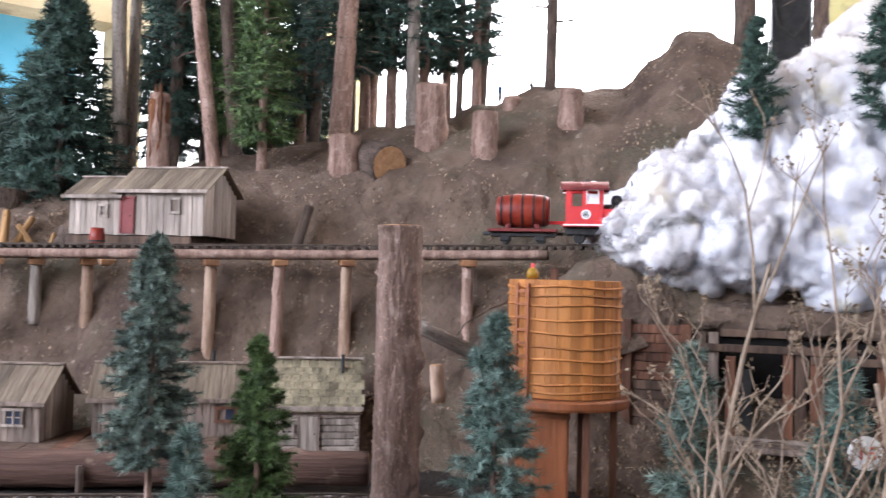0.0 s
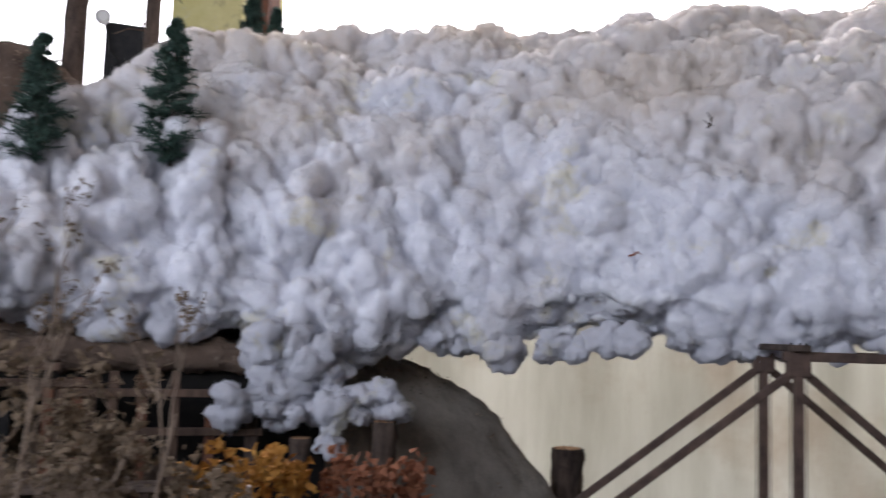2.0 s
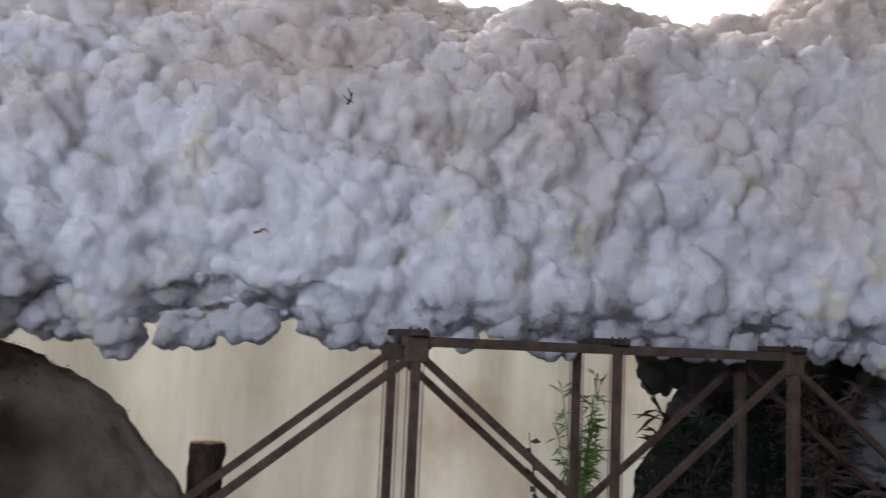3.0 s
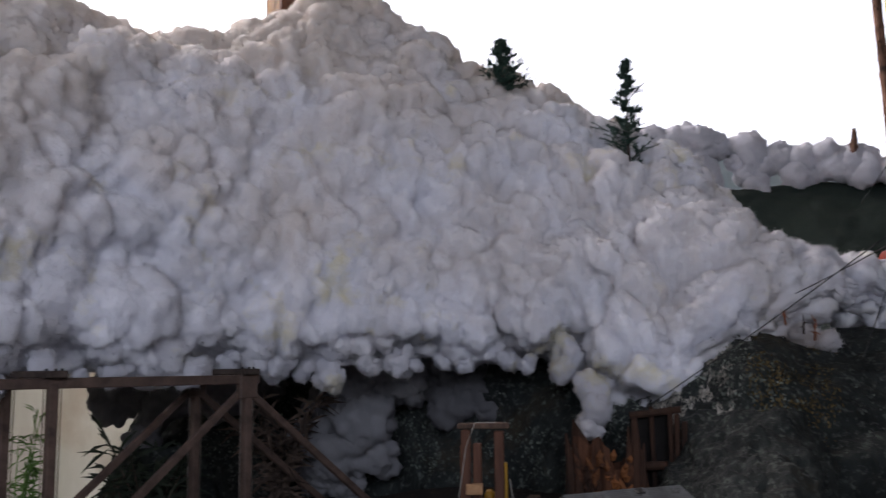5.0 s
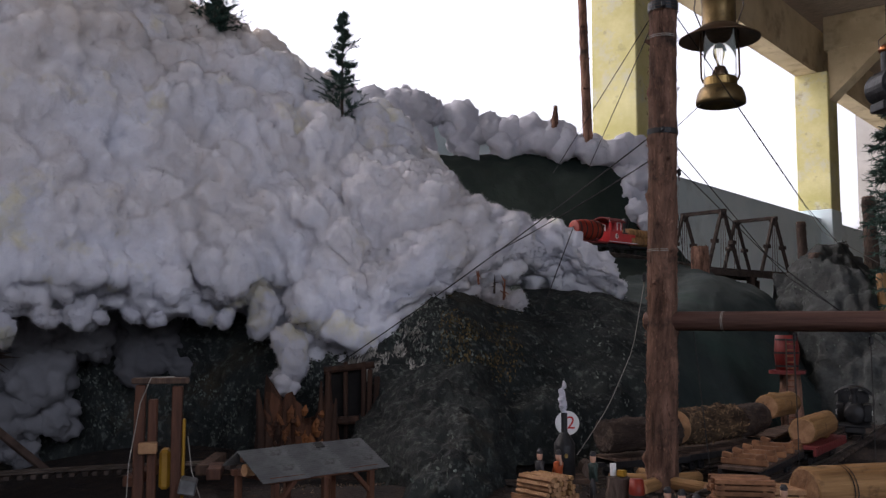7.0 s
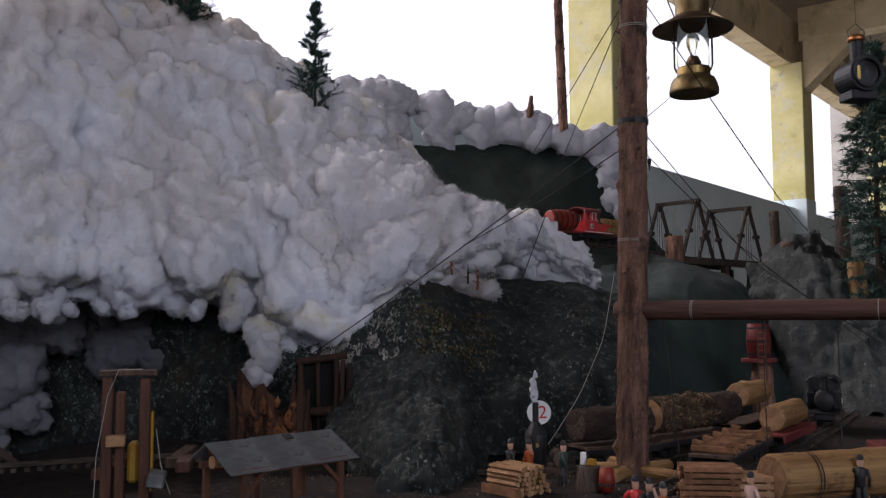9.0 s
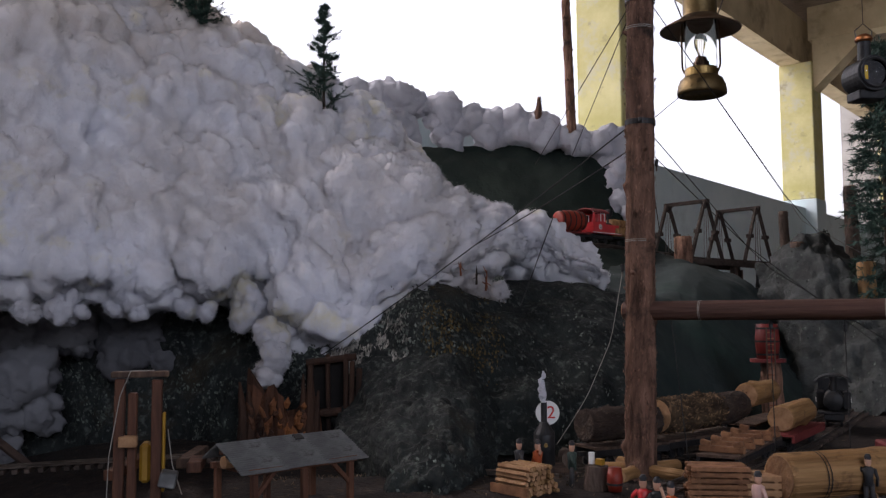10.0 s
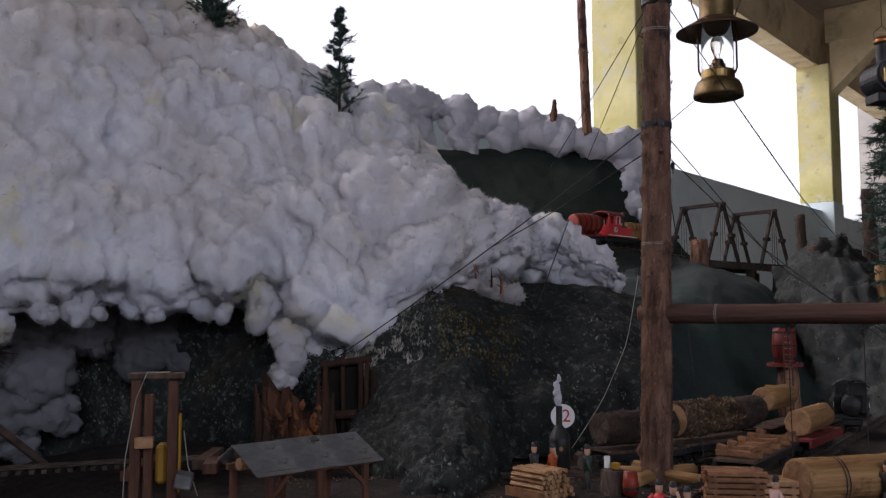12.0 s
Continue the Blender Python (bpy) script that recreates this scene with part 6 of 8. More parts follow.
leafy(standing(3.75, -1.13, 0.42), 0.78, 0.10, LEAFGREEN, LEAFGREEN, 60, 0.06, "fresh green fern-like plant behind the bridge", 2, stems=10, spiky=True)
leafy(standing(3.10, -0.93, 0.42), 0.60, 0.06, NEEDLEDARK, BARKDARK, 12, 0.036, "thin sprig with round dark leaves under the bridge", 3, stems=3)
leafy(standing(3.66, -1.52, 0.60), 0.52, 0.18, DARKLEAF, BARKDARK, 40, 0.11, "dark spiky bush beside the bridge", 4, stems=12, spiky=True)
leafy(standing(3.62, -1.95, 0.75), 0.45, 0.16, BARKDARK, BARKDARK, 40, 0.11, "dry dark spiky bush by the bridge end", 5, stems=9, spiky=True)
log_thing("gorge_boulder", (3.75, -1.62, 0.36), (3.85, -1.64, 1.02), 0.26, 0.12, DARKROCK, "dark boulder by the bridge", "boulder", seed=56, ends=False, knots=3, rough=0.2, seg=24)

# ---------------- foreground plants ----------------


def stalk_plant(m, height, label, seed, forks=5, seeds=14, thick=0.0045, lean=(0, 0), tuft=0.0045, mat=None):
    """A dry stalk that forks upward, with seed heads at the twig ends."""
    rng = random.Random(seed)
    t = thing("dry_plant", m, label, "plant", "dry plants of the foreground")
    st, sv, sf = bmesh.new(), [], []

    def grow(p, d, ln, r, depth):
        mid = p + d * ln * 0.5 + Vector((rng.gauss(0, 0.01), rng.gauss(0, 0.01), 0))
        q = p + d * ln
        tube(st, [p, mid, q], [r, r * 0.85, r * 0.65], 6)
        if depth == 0:
            for _ in range(seeds):
                wide = 0.012 if tuft > 0.006 else 0.003
                c = q + d * rng.uniform(-0.035, 0.004) + Vector((rng.gauss(0, wide), rng.gauss(0, wide), rng.gauss(0, wide)))
                b = len(sv)
                for _ in range(4):
                    sv.append((c + Vector((rng.uniform(-1, 1), rng.uniform(-1, 1), rng.uniform(-1, 1))) * tuft)[:])
                sf.extend([(b, b + 1, b + 2), (b, b + 2, b + 3), (b + 1, b + 2, b + 3)])
            return
        for k in range(rng.choice((2, 2, 3))):
            a = rng.random() * 6.28
            nd = (d + Vector((math.cos(a), math.sin(a), 0)) * rng.uniform(0.2, 0.5)).normalized()
            grow(mid.lerp(q, rng.random()), nd, ln * rng.uniform(0.5, 0.8), r * 0.6, depth - 1)

    d0 = Vector((lean[0], lean[1], 1)).normalized()
    half = d0 * height * 0.45
    tube(st, [(0, 0, 0), half * 0.5 + Vector((0.006, 0, 0)), half], [thick, thick * 0.9, thick * 0.8], 6)
    grow(half, d0, height * 0.32, thick * 0.75, 3)
    for _ in range(forks):
        a, f = rng.random() * 6.28, rng.uniform(0.3, 0.95)
        grow(half * f, (d0 + Vector((math.cos(a), math.sin(a), 0)) * rng.uniform(0.3, 0.6)).normalized(), height * 0.2, thick * 0.5, 2)
    part("stalk", st, STALK, t)
    part("seed_head", (sv, [], sf), mat or SEED, t, kind="stuff")
    return t


def to_side(az, k):
    return (math.sin(radians(az)) * k, -math.cos(radians(az)) * k)


stalk_plant(standing(1.07, 0.83, 0.69), 0.86, "tall forked dry stalk with brown seed heads", 1, 4, 4, 0.0055, to_side(40, 0.22))
stalk_plant(standing(1.17, 0.56, 0.69), 0.64, "pale dry stalk cut off at the top", 2, 3, 5, 0.0075, to_side(40, -0.02))
stalk_plant(standing(1.22, 0.62, 0.69), 0.60, "thin forked dry stalk with seed heads", 3, 6, 8, 0.004, to_side(40, 0.15))
stalk_plant(standing(1.10, 0.70, 0.69), 0.56, "thin forked dry stalk with seed heads", 4, 6, 8, 0.0045, to_side(40, -0.12))
stalk_plant(standing(1.12, 0.66, 0.69), 0.74, "tall thin dry stalk with brown seed heads", 6, 5, 7, 0.0045, to_side(40, 0.10))
stalk_plant(standing(1.20, 0.50, 0.69), 0.70, "tall thin dry stalk with brown seed heads", 7, 6, 7, 0.004, to_side(40, 0.06))
stalk_plant(standing(1.30, 0.40, 0.68), 0.66, "tall thin dry stalk with brown seed heads", 9, 6, 9, 0.004, to_side(40, 0.12))
stalk_plant(standing(1.30, 0.74, 0.69), 0.58, "bushy dry stalk with seed heads", 5, 7, 8, 0.004, to_side(40, 0.05))
for k, (x, y, h) in enumerate(((1.27, 0.50, 0.50), (1.33, 0.45, 0.44), (1.37, 0.53, 0.52), (1.24, 0.46, 0.40), (1.42, 0.40, 0.42))):
    stalk_plant(standing(x, y, 0.68), h, "dense dry bush of brown withered flower heads", 20 + k, 10, 26, 0.0035, (0.05, -0.05), 0.008)
for k, (x, y, h, m, lb) in enumerate(((1.62, 0.44, 0.38, ORANGELEAF, "low shrub with orange withered leaves"), (1.70, 0.40, 0.36, ORANGELEAF, "low shrub with orange withered leaves"), (1.80, 0.28, 0.40, RUSSETLEAF, "low shrub with russet withered leaves"),
                                      (1.86, 0.20, 0.38, RUSSETLEAF, "low shrub with russet withered leaves"), (1.74, 0.34, 0.34, RUSSETLEAF, "low shrub with russet withered leaves"))):
    stalk_plant(standing(x, y, 0.62), h + 0.05, lb, 40 + k, 9, 20, 0.003, (0, 0), 0.012, m)
birch = thing("birch_twig", standing(1.66, 0.41, 0.60), "forked white birch twig with dark rings", "twig")
part("twig", tube(tube(bmesh.new(), [(0, 0, 0), (0.01, 0.0, 0.25), (-0.005, 0, 0.44)], [0.008, 0.007, 0.004], 7), [(0.01, 0, 0.30), (-0.04, 0.06, 0.40), (-0.06, 0.09, 0.42)], [0.005, 0.004, 0.002], 6), WHITEPAINT, birch)
for i in range(9):
    part("ring", lathe([(0.0085 - 0.0004 * i, 0), (0.0085 - 0.0004 * i, 0.004)], 8), BLACK, birch).matrix_basis = pose(0.008 * min(i, 4) / 4, 0, 0.08 + i * 0.035)


def lettered(text, size, m, parent, at, rot):
    cu = bpy.data.curves.new("letters", "FONT")
    cu.body, cu.size, cu.extrude, cu.align_x, cu.align_y = text, size, 0.0006, "CENTER", "CENTER"
    tmp = bpy.data.objects.new("letters", cu)
    scene.collection.objects.link(tmp)
    bpy.context.view_layer.update()
    me = bpy.data.meshes.new_from_object(tmp.evaluated_get(bpy.context.evaluated_depsgraph_get()))
    bpy.data.objects.remove(tmp)
    me.materials.clear()
    me.materials.append(m)
    ob = new("number", me)
    ob.parent = parent
    ob.matrix_basis = pose(*at, *rot)
    return ob


def number_sign(m, text, r, stake, label):
    t = thing("number_sign", m, label, "sign")
    d = part("disc", lathe([(0.0, -0.002), (r, -0.002), (r * 1.02, 0.0), (r, 0.002), (0.0, 0.002)], 32), WHITEPAINT, t)
    d.matrix_basis = pose(0, 0, 0, 90, 0, 0)
    part("rim", lathe([(r, -0.0015), (r * 1.05, -0.0015), (r * 1.05, 0.0015), (r, 0.0015)], 32), BLACK, t).matrix_basis = pose(0, 0.001, 0, 90, 0, 0)
    lettered(text, r * (1.1 if len(text) > 1 else 1.5), REDLETTER, t, (0.0 if len(text) > 1 else r * 0.3, -0.0035, 0), (90, 0, 0))
    part("stake", boxed((0.006, 0.004, stake), (0, 0.005, -stake / 2), bevel=0.001), DARKBOARD, t)
    return t


number_sign(pose(1.31, 0.655, 1.065, 0, 0, -42), "16", 0.025, 0.37, "round white sign with red number on a stake")

NEAR = ((0.667, 1.779, 0.70, 0.67, 0.125, NEEDLEPALE, 0.34, 210, 150, "blue-grey model conifer with dense needles"), (0.86, 1.69, 0.70, 0.47, 0.115, NEEDLEGREEN, 0.08, 180, 130, "dark bright-green model conifer"),
        (0.62, 1.48, 0.70, 0.33, 0.075, NEEDLEBLUE, 0.1, 60, 100, "small turquoise-green model conifer"), (1.20, 1.345, 0.68, 0.55, 0.14, NEEDLEBLUE, 0.05, 120, 110, "blue-green artificial fir with long needles"),
        (1.23, 0.90, 0.68, 0.52, 0.11, NEEDLEPALE, 0.1, 80, 90, "thin grey-green artificial fir among dry stalks"), (1.33, 0.70, 0.68, 0.50, 0.11, NEEDLEBLUE, 0.1, 80, 90, "thin blue-green artificial fir among dry stalks"))
for k, (x, y, z, h, r, m, st, nb, per, lb) in enumerate(NEAR):
    conifer(standing(x, y, z, k * 40), h, r, m, lb, 70 + k, st, nb, per, 0.017 if k < 2 else 0.025, 0.0012, BARK, 0.009, 0.1, 0.7, "conifers of the foreground", 0.5)
ON_CLOUD = ((2.49, 1.60, 1.755, 0.39, 0.13, "dark green model conifer stuck in the cotton smoke"), (2.73, 1.30, 1.79, 0.46, 0.13, "dark green model conifer stuck in the cotton smoke"), (3.34, 1.37, 2.18, 0.38, 0.10, "dark green model conifer stuck in the cotton smoke"),
            (3.79, 1.50, 2.44, 0.24, 0.06, "small snowy model conifer on the cotton smoke"), (3.10, -3.16, 2.00, 0.47, 0.18, "dark green model conifer stuck in the cotton smoke"), (3.50, -2.86, 2.36, 0.26, 0.15, "top of a dark model conifer above the cotton smoke"))
for k, (x, y, z, h, r, lb) in enumerate(ON_CLOUD):
    conifer(standing(x, y, z, k * 50), h, r, NEEDLEDARK, lb, 90 + k, 0.02, 130 if k < 4 else 84, 46 if k < 4 else 56, 0.026 if k < 4 else 0.02, 0.0018, BARKDARK, 0.008, -0.15 if k < 4 else -0.35, 0.7 if k < 4 else 0.9, "conifers on the cotton smoke", 0.7 if k < 4 else 0.85)
conifer(standing(1.55, -5.0, 1.0), 1.45, 0.22, NEEDLEDARK, "tall dark model conifer at the end of the yard", 99, 0.2, 260, 40, 0.034, 0.0028, BARKDARK, 0.02, 0.2, 0.5)



def twig(m, size, label, seed):
    """A small dry fragment with a few side shoots."""
    rng = random.Random(seed)
    t = thing("dry_twig", m, label, "twig", "dry twigs in the cotton")
    bm = bmesh.new()
    tube(bm, [(0, 0, 0), (0.1 * size, 0, 0.5 * size), (0.05 * size, 0, size)], [0.004, 0.003, 0.0012], 5)
    for _ in range(6):
        f = rng.uniform(0.2, 0.95)
        tube(bm, [(0.08 * size, 0, f * size), (rng.uniform(-0.5, 0.5) * size, rng.uniform(-0.2, 0.2) * size, (f + rng.uniform(0.05, 0.4)) * size)], [0.0025, 0.001], 4)
    part("twig", bm, BARKDARK if seed % 2 else RUSSETLEAF, t)


for k, (x, y, z, size, rx, lb) in enumerate(((2.90, -0.105, 1.53, 0.035, 60, "tiny russet scrap caught in the cotton"), (3.03, -0.32, 1.925, 0.04, 20, "tiny dark scrap caught in the cotton"), (2.40, -3.10, 1.41, 0.07, 50, "russet dry twig caught in the cotton"),
                                             (2.36, -3.13, 1.38, 0.06, -40, "small dark dry sprig on the rock"), (2.33, -3.14, 1.36, 0.09, -50, "russet dry fern frond on the rock"))):
    twig(pose(x, y, z, 0, rx, -50), size, lb, k)

# ---------------- dark box on the ridge ----------------
spk = thing("speaker_box", pose(3.72, 2.22, 2.2, 0, 0, -52), "black box with looped cable between two trunks", "speaker")
part("box", boxed((0.17, 0.12, 0.42), (0, 0, 0.22), bevel=0.01), BLACK, spk)
part("cable", tubed([(-0.09, -0.08, 0.42), (-0.06, -0.09, 0.28), (0.0, -0.09, 0.22), (0.06, -0.09, 0.3), (0.07, -0.08, 0.44)], 0.006, 6), CABLE, spk)
dm = part("knob", lathe([(0.0, 0), (0.03, 0), (0.035, 0.01), (0.02, 0.02), (0.0, 0.022)], 16), WHITEPAINT, spk, "white round knob")
dm.matrix_basis = pose(-0.10, -0.10, 0.43, 90, 0, 0)

# ---------------- tufts of cotton ----------------


def ball(az, r, z, a, b=None, c=None):
    return (polar(az, r, z)[:], (a, b or a, c or a))


rk = random.Random(15)
wisp = [ball(32.0 - 0.45 * i, 2.66 + rk.uniform(-0.03, 0.03), 1.075 + rk.uniform(-0.03, 0.035), rk.uniform(0.035, 0.055), rk.uniform(0.035, 0.055), rk.uniform(0.025, 0.042)) for i in range(24)]
wisp += [ball(27.4 + rk.uniform(-2.4, 2.4), 2.69 + rk.uniform(-0.02, 0.02), 1.10 + 0.0095 * i, rk.uniform(0.04, 0.065)) for i in range(20)]
wisp += [ball(25.6 + rk.uniform(-0.3, 0.3), 2.63, 1.06 - 0.025 * i, 0.048 - 0.006 * i) for i in range(5)]
puff("cotton_tuft", wisp, FIBRE, "cotton wool smoke hanging before the mine building", 5, 4, amps=((0.08, 0.05), (0.04, 0.026), (0.02, 0.012)))
# The next two tufts carry the bank's shade in their colour.
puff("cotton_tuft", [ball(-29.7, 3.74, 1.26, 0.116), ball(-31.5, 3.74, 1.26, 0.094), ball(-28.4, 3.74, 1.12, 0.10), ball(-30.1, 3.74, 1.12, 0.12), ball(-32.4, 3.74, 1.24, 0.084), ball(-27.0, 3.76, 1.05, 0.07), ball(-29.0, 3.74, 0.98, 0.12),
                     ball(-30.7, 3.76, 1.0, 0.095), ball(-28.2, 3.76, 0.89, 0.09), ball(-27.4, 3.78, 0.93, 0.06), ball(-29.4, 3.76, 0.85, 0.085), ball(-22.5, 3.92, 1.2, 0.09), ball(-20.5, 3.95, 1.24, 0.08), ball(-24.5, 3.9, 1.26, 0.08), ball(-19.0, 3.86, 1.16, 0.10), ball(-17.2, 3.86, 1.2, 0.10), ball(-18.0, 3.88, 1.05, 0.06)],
     COTTONDIM, "cotton wool smoke hanging down at the bridge end, shade put into its grey", 6, 5, amps=((0.16, 0.10), (0.08, 0.055), (0.042, 0.028), (0.022, 0.011)))
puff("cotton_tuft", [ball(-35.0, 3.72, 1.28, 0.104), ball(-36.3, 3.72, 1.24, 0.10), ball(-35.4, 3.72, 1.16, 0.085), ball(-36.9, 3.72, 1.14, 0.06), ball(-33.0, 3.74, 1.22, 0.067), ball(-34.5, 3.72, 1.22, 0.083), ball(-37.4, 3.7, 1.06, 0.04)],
     COTTONSHADE, "dark cotton wool smoke, the bank's shade put into its colour", 7, 5, amps=((0.14, 0.08), (0.07, 0.045), (0.036, 0.022), (0.02, 0.009)))
puff("cotton_tuft", [ball(-43.0, 3.26, 1.21, 0.05), ball(-43.3, 3.22, 1.15, 0.04), ball(-43.2, 3.18, 1.10, 0.028)], FIBRE, "cotton wool smoke rising from a stump", 8, 4)
puff("cotton_tuft", [ball(-54.3, 3.44, 1.38, 0.045), ball(-55.0, 3.42, 1.34, 0.04), ball(-55.5, 3.42, 1.29, 0.032), ball(-55.9, 3.42, 1.24, 0.022), ball(-54.6, 3.40, 1.32, 0.03)], FIBRE, "cotton wool wisp trailing over the rock", 9, 4)
hang = []
rh = random.Random(21)
for i in range(64):
    az = 44 - 96 * i / 63 + rh.uniform(-0.8, 0.8)
    rb, zb = (float(np.interp(-az, [-a for a in C_AZ], c)) for c in (C_RB, C_ZB))
    size = rh.uniform(0.022, 0.058)
    hang.append(ball(az, rb + 0.05 + rh.uniform(-0.02, 0.03), zb + (0.03 if az > 18 else 0.0) + rh.uniform(-0.035, 0.03), size, size, size * rh.uniform(0.8, 1.25)))
puff("cotton_tuft", hang, FIBRE, "small loose cotton tufts hanging under the smoke bank", 31, 4, amps=((0.07, 0.035), (0.035, 0.018), (0.018, 0.008)))
rim = []
rr = random.Random(4)
for i in range(70):
    f = i / 69
    az = -42 - 19.5 * f
    top = float(np.interp(f, (0, 0.4, 0.65, 0.85, 1), (2.62, 2.62, 2.50, 2.38, 2.34)))
    low = float(np.interp(f, (0, 0.4, 0.65, 0.85, 1), (2.1, 2.2, 2.33, 2.32, 2.29)))
    z = top - 0.04 if i % 2 == 0 else rr.uniform(low, top)
    rim.append(ball(az, 5.68 + 0.010 * (i // 2 if i < 40 else 20), z, rr.uniform(0.05, 0.115)))
for az, r, z, s in ((-60.8, 5.95, 2.26, 0.09), (-61.6, 5.92, 2.2, 0.1), (-62.4, 5.9, 2.28, 0.1), (-61.9, 5.86, 2.06, 0.09), (-62.6, 5.85, 2.14, 0.1), (-62.4, 5.78, 1.94, 0.07), (-63.2, 5.9, 2.26, 0.09), (-63.2, 5.84, 2.02, 0.08), (-62.8, 5.74, 1.86, 0.05)):
    rim.append(ball(az, r, z, s))
puff("cotton_tuft", rim, COTTONPLAIN, "cotton wool smoke along the top of the green hill", 12, 4)

# ---------------- the logging yard ----------------
RINGS = surf("dark_sawn_end_grain", (0.13, 0.065, 0.032), (0.27, 0.15, 0.075), 34, 0.85, 0.6, 90)
YZ = 0.94
FRONT = [Vector((1.36, -2.30, 0.952)), Vector((1.39, -2.6, 0.945)), Vector((1.42, -2.9, 0.918)), Vector((1.455, -3.45, 0.908)), Vector((1.51, -4.0, 0.908)), Vector((1.58, -4.6, 0.908))]
REAR = [Vector((1.98, -2.30, 0.93)), Vector((1.81, -2.58, 0.912)), Vector((1.68, -2.86, 0.906)), Vector((1.61, -3.2, 0.906)), Vector((1.61, -3.6, 0.906)), Vector((1.66, -4.4, 0.906))]
BACK = [Vector((2.95, -1.75, YZ - 0.03)), Vector((2.75, -2.0, YZ - 0.02)), Vector((2.5, -2.2, YZ - 0.005)), Vector((2.25, -2.35, YZ + 0.01)), Vector((1.98, -2.45, YZ + 0.012))]
for line, lb in ((FRONT, "model railway track through the yard with black sleepers"), (REAR, "model railway siding along the rock foot"), (BACK, "model railway siding by the old mine stump")):
    railway("railway_track", line, lb, seed=len(lb))


def between(line, y):
    for a, b in zip(line, line[1:]):
        if b.y <= y <= a.y:
            p = a.lerp(b, (y - a.y) / (b.y - a.y))
            d = b - a
            return pose(p.x, p.y, p.z + 0.0075, 0, 0, math.degrees(math.atan2(d.y, d.x)))
    return Matrix.Translation(line[0])


BUNK = surf("reddish_brown_bunk_wood", (0.14, 0.062, 0.030), (0.30, 0.145, 0.07), 26, 0.8, 0.4, 80, island=0.2)
BARKLOOSE = surf("curly_loose_bark", (0.05, 0.03, 0.018), (0.25, 0.16, 0.085), 42, 0.92, 1.0, 90, stretch=(1, 1, 0.5), blades=0.6)


def flatcar(m, ln, colour, label, brackets=0):
    t = thing("flatcar", m, label, "wagon", "flatcars of the yard")
    for sx in (-1, 1):
        wheels(t, (sx * ln * 0.33 - 0.018, sx * ln * 0.33 + 0.018), 0.013)
        part("bogie", boxed((0.06, 0.03, 0.014), (sx * ln * 0.33, 0, 0.022), bevel=0.002), BLACK, t)
        part("coupler", boxed((0.02, 0.012, 0.01), (sx * (ln / 2 + 0.01), 0, 0.032)), BLACK, t)
        part("side_sill", boxed((ln, 0.008, 0.016), (0, sx * 0.042, 0.036), bevel=0.001), colour, t)
    n = int(ln / 0.022)
    for i in range(n):
        piece("deck_board", (0.0205, 0.09, 0.006), (-ln / 2 + (i + 0.5) * ln / n, 0, 0.047), t, colour if colour is not BLACK else DARKBOARD)
    for i in range(brackets):
        x = -ln / 2 + (i + 0.5) * ln / brackets
        bk = part("log_bunk", boxed((0.014, 0.10, 0.014), (x, 0, 0.058), bevel=0.002), BUNK, t, "brown wooden bunk with raised ends")
        for sy in (-1, 1):
            part("chock", boxed((0.014, 0.022, 0.012), (x, sy * 0.036, 0.070), (sy * 14, 0, 0), 0.002), BUNK, bk)
    return t


flatcar(between(FRONT, -2.90), 0.40, BLACK, "long log flatcar with brown wooden bunks", 5)
flatcar(between(FRONT, -3.36), 0.34, MAROON, "dark red flatcar under a sawn log", 0)
flatcar(between(REAR, -2.83), 0.22, BLACK, "black flatcar under a dark bark log", 0)
flatcar(between(REAR, -3.12), 0.36, BLACK, "black flatcar under a rough bark log", 0)
flatcar(between(REAR, -3.56), 0.34, BLACK, "black flatcar under peeled logs", 0)


def log_on(line, y0, y1, z, r, m, lb, seed, dx=0.0, **kw):
    a, b = between(line, y0).translation, between(line, y1).translation
    return log_thing("timber_log", (a.x + dx, a.y, YZ + z), (b.x + dx, b.y, YZ + z), r, r * 0.96, m, lb, "log", "logs of the yard", seed, **kw)


log_on(REAR, -2.73, -2.94, 0.072, 0.040, BARKDARK, "thick dark log with its bark on a flatcar", 81, rough=0.09, seg=32, step=0.01, cut=BARKDARK)
shaggy = log_on(REAR, -2.96, -3.20, 0.080, 0.045, BARKLOOSE, "thick rough-barked log with an orange sawn end", 82, rough=0.07, knots=8, seg=44, step=0.006)
flakes(shaggy, shaggy.children[0], 420, 0.007, 0.016, BARKLOOSE, "curled_bark", 5, (0.6, 0.6, 0.5), 0.002)
log_on(REAR, -3.20, -3.38, 0.078, 0.042, BARKDARK, "dark banded log end on a flatcar", 84, rough=0.05, seg=32, step=0.01)
log_on(REAR, -3.45, -3.66, 0.10, 0.036, PEELED, "peeled yellow log loaded on a flatcar", 83, rough=0.03)
log_on(FRONT, -3.24, -3.50, 0.062, 0.035, PEELED, "sawn tan log chained on the red flatcar", 85, rough=0.05)
big = log_thing("peeled_trunk", (1.185, -2.455, 0.985), (0.80, -3.02, 0.985), 0.043, 0.045, PEELED, "big peeled yellow trunk with dark cracks", "log", seed=86, rough=0.035, knots=4, seg=48, step=0.01, cut=RINGS)
bands(big, (0.068, 0.075, 0.42), 0.0456, 0.0022, BLACK, "iron_band")
for k, f in enumerate((0.15, 0.8)):
    p = Vector((1.185, -2.455, 0)).lerp(Vector((0.80, -3.02, 0)), f)
    log_thing("skid_log", (p.x - 0.07, p.y - 0.04, YZ + 0.003), (p.x + 0.07, p.y + 0.04, YZ + 0.003), 0.012, 0.012, BARKDARK, "small dark skid log under the trunk", "log", seed=87 + k)


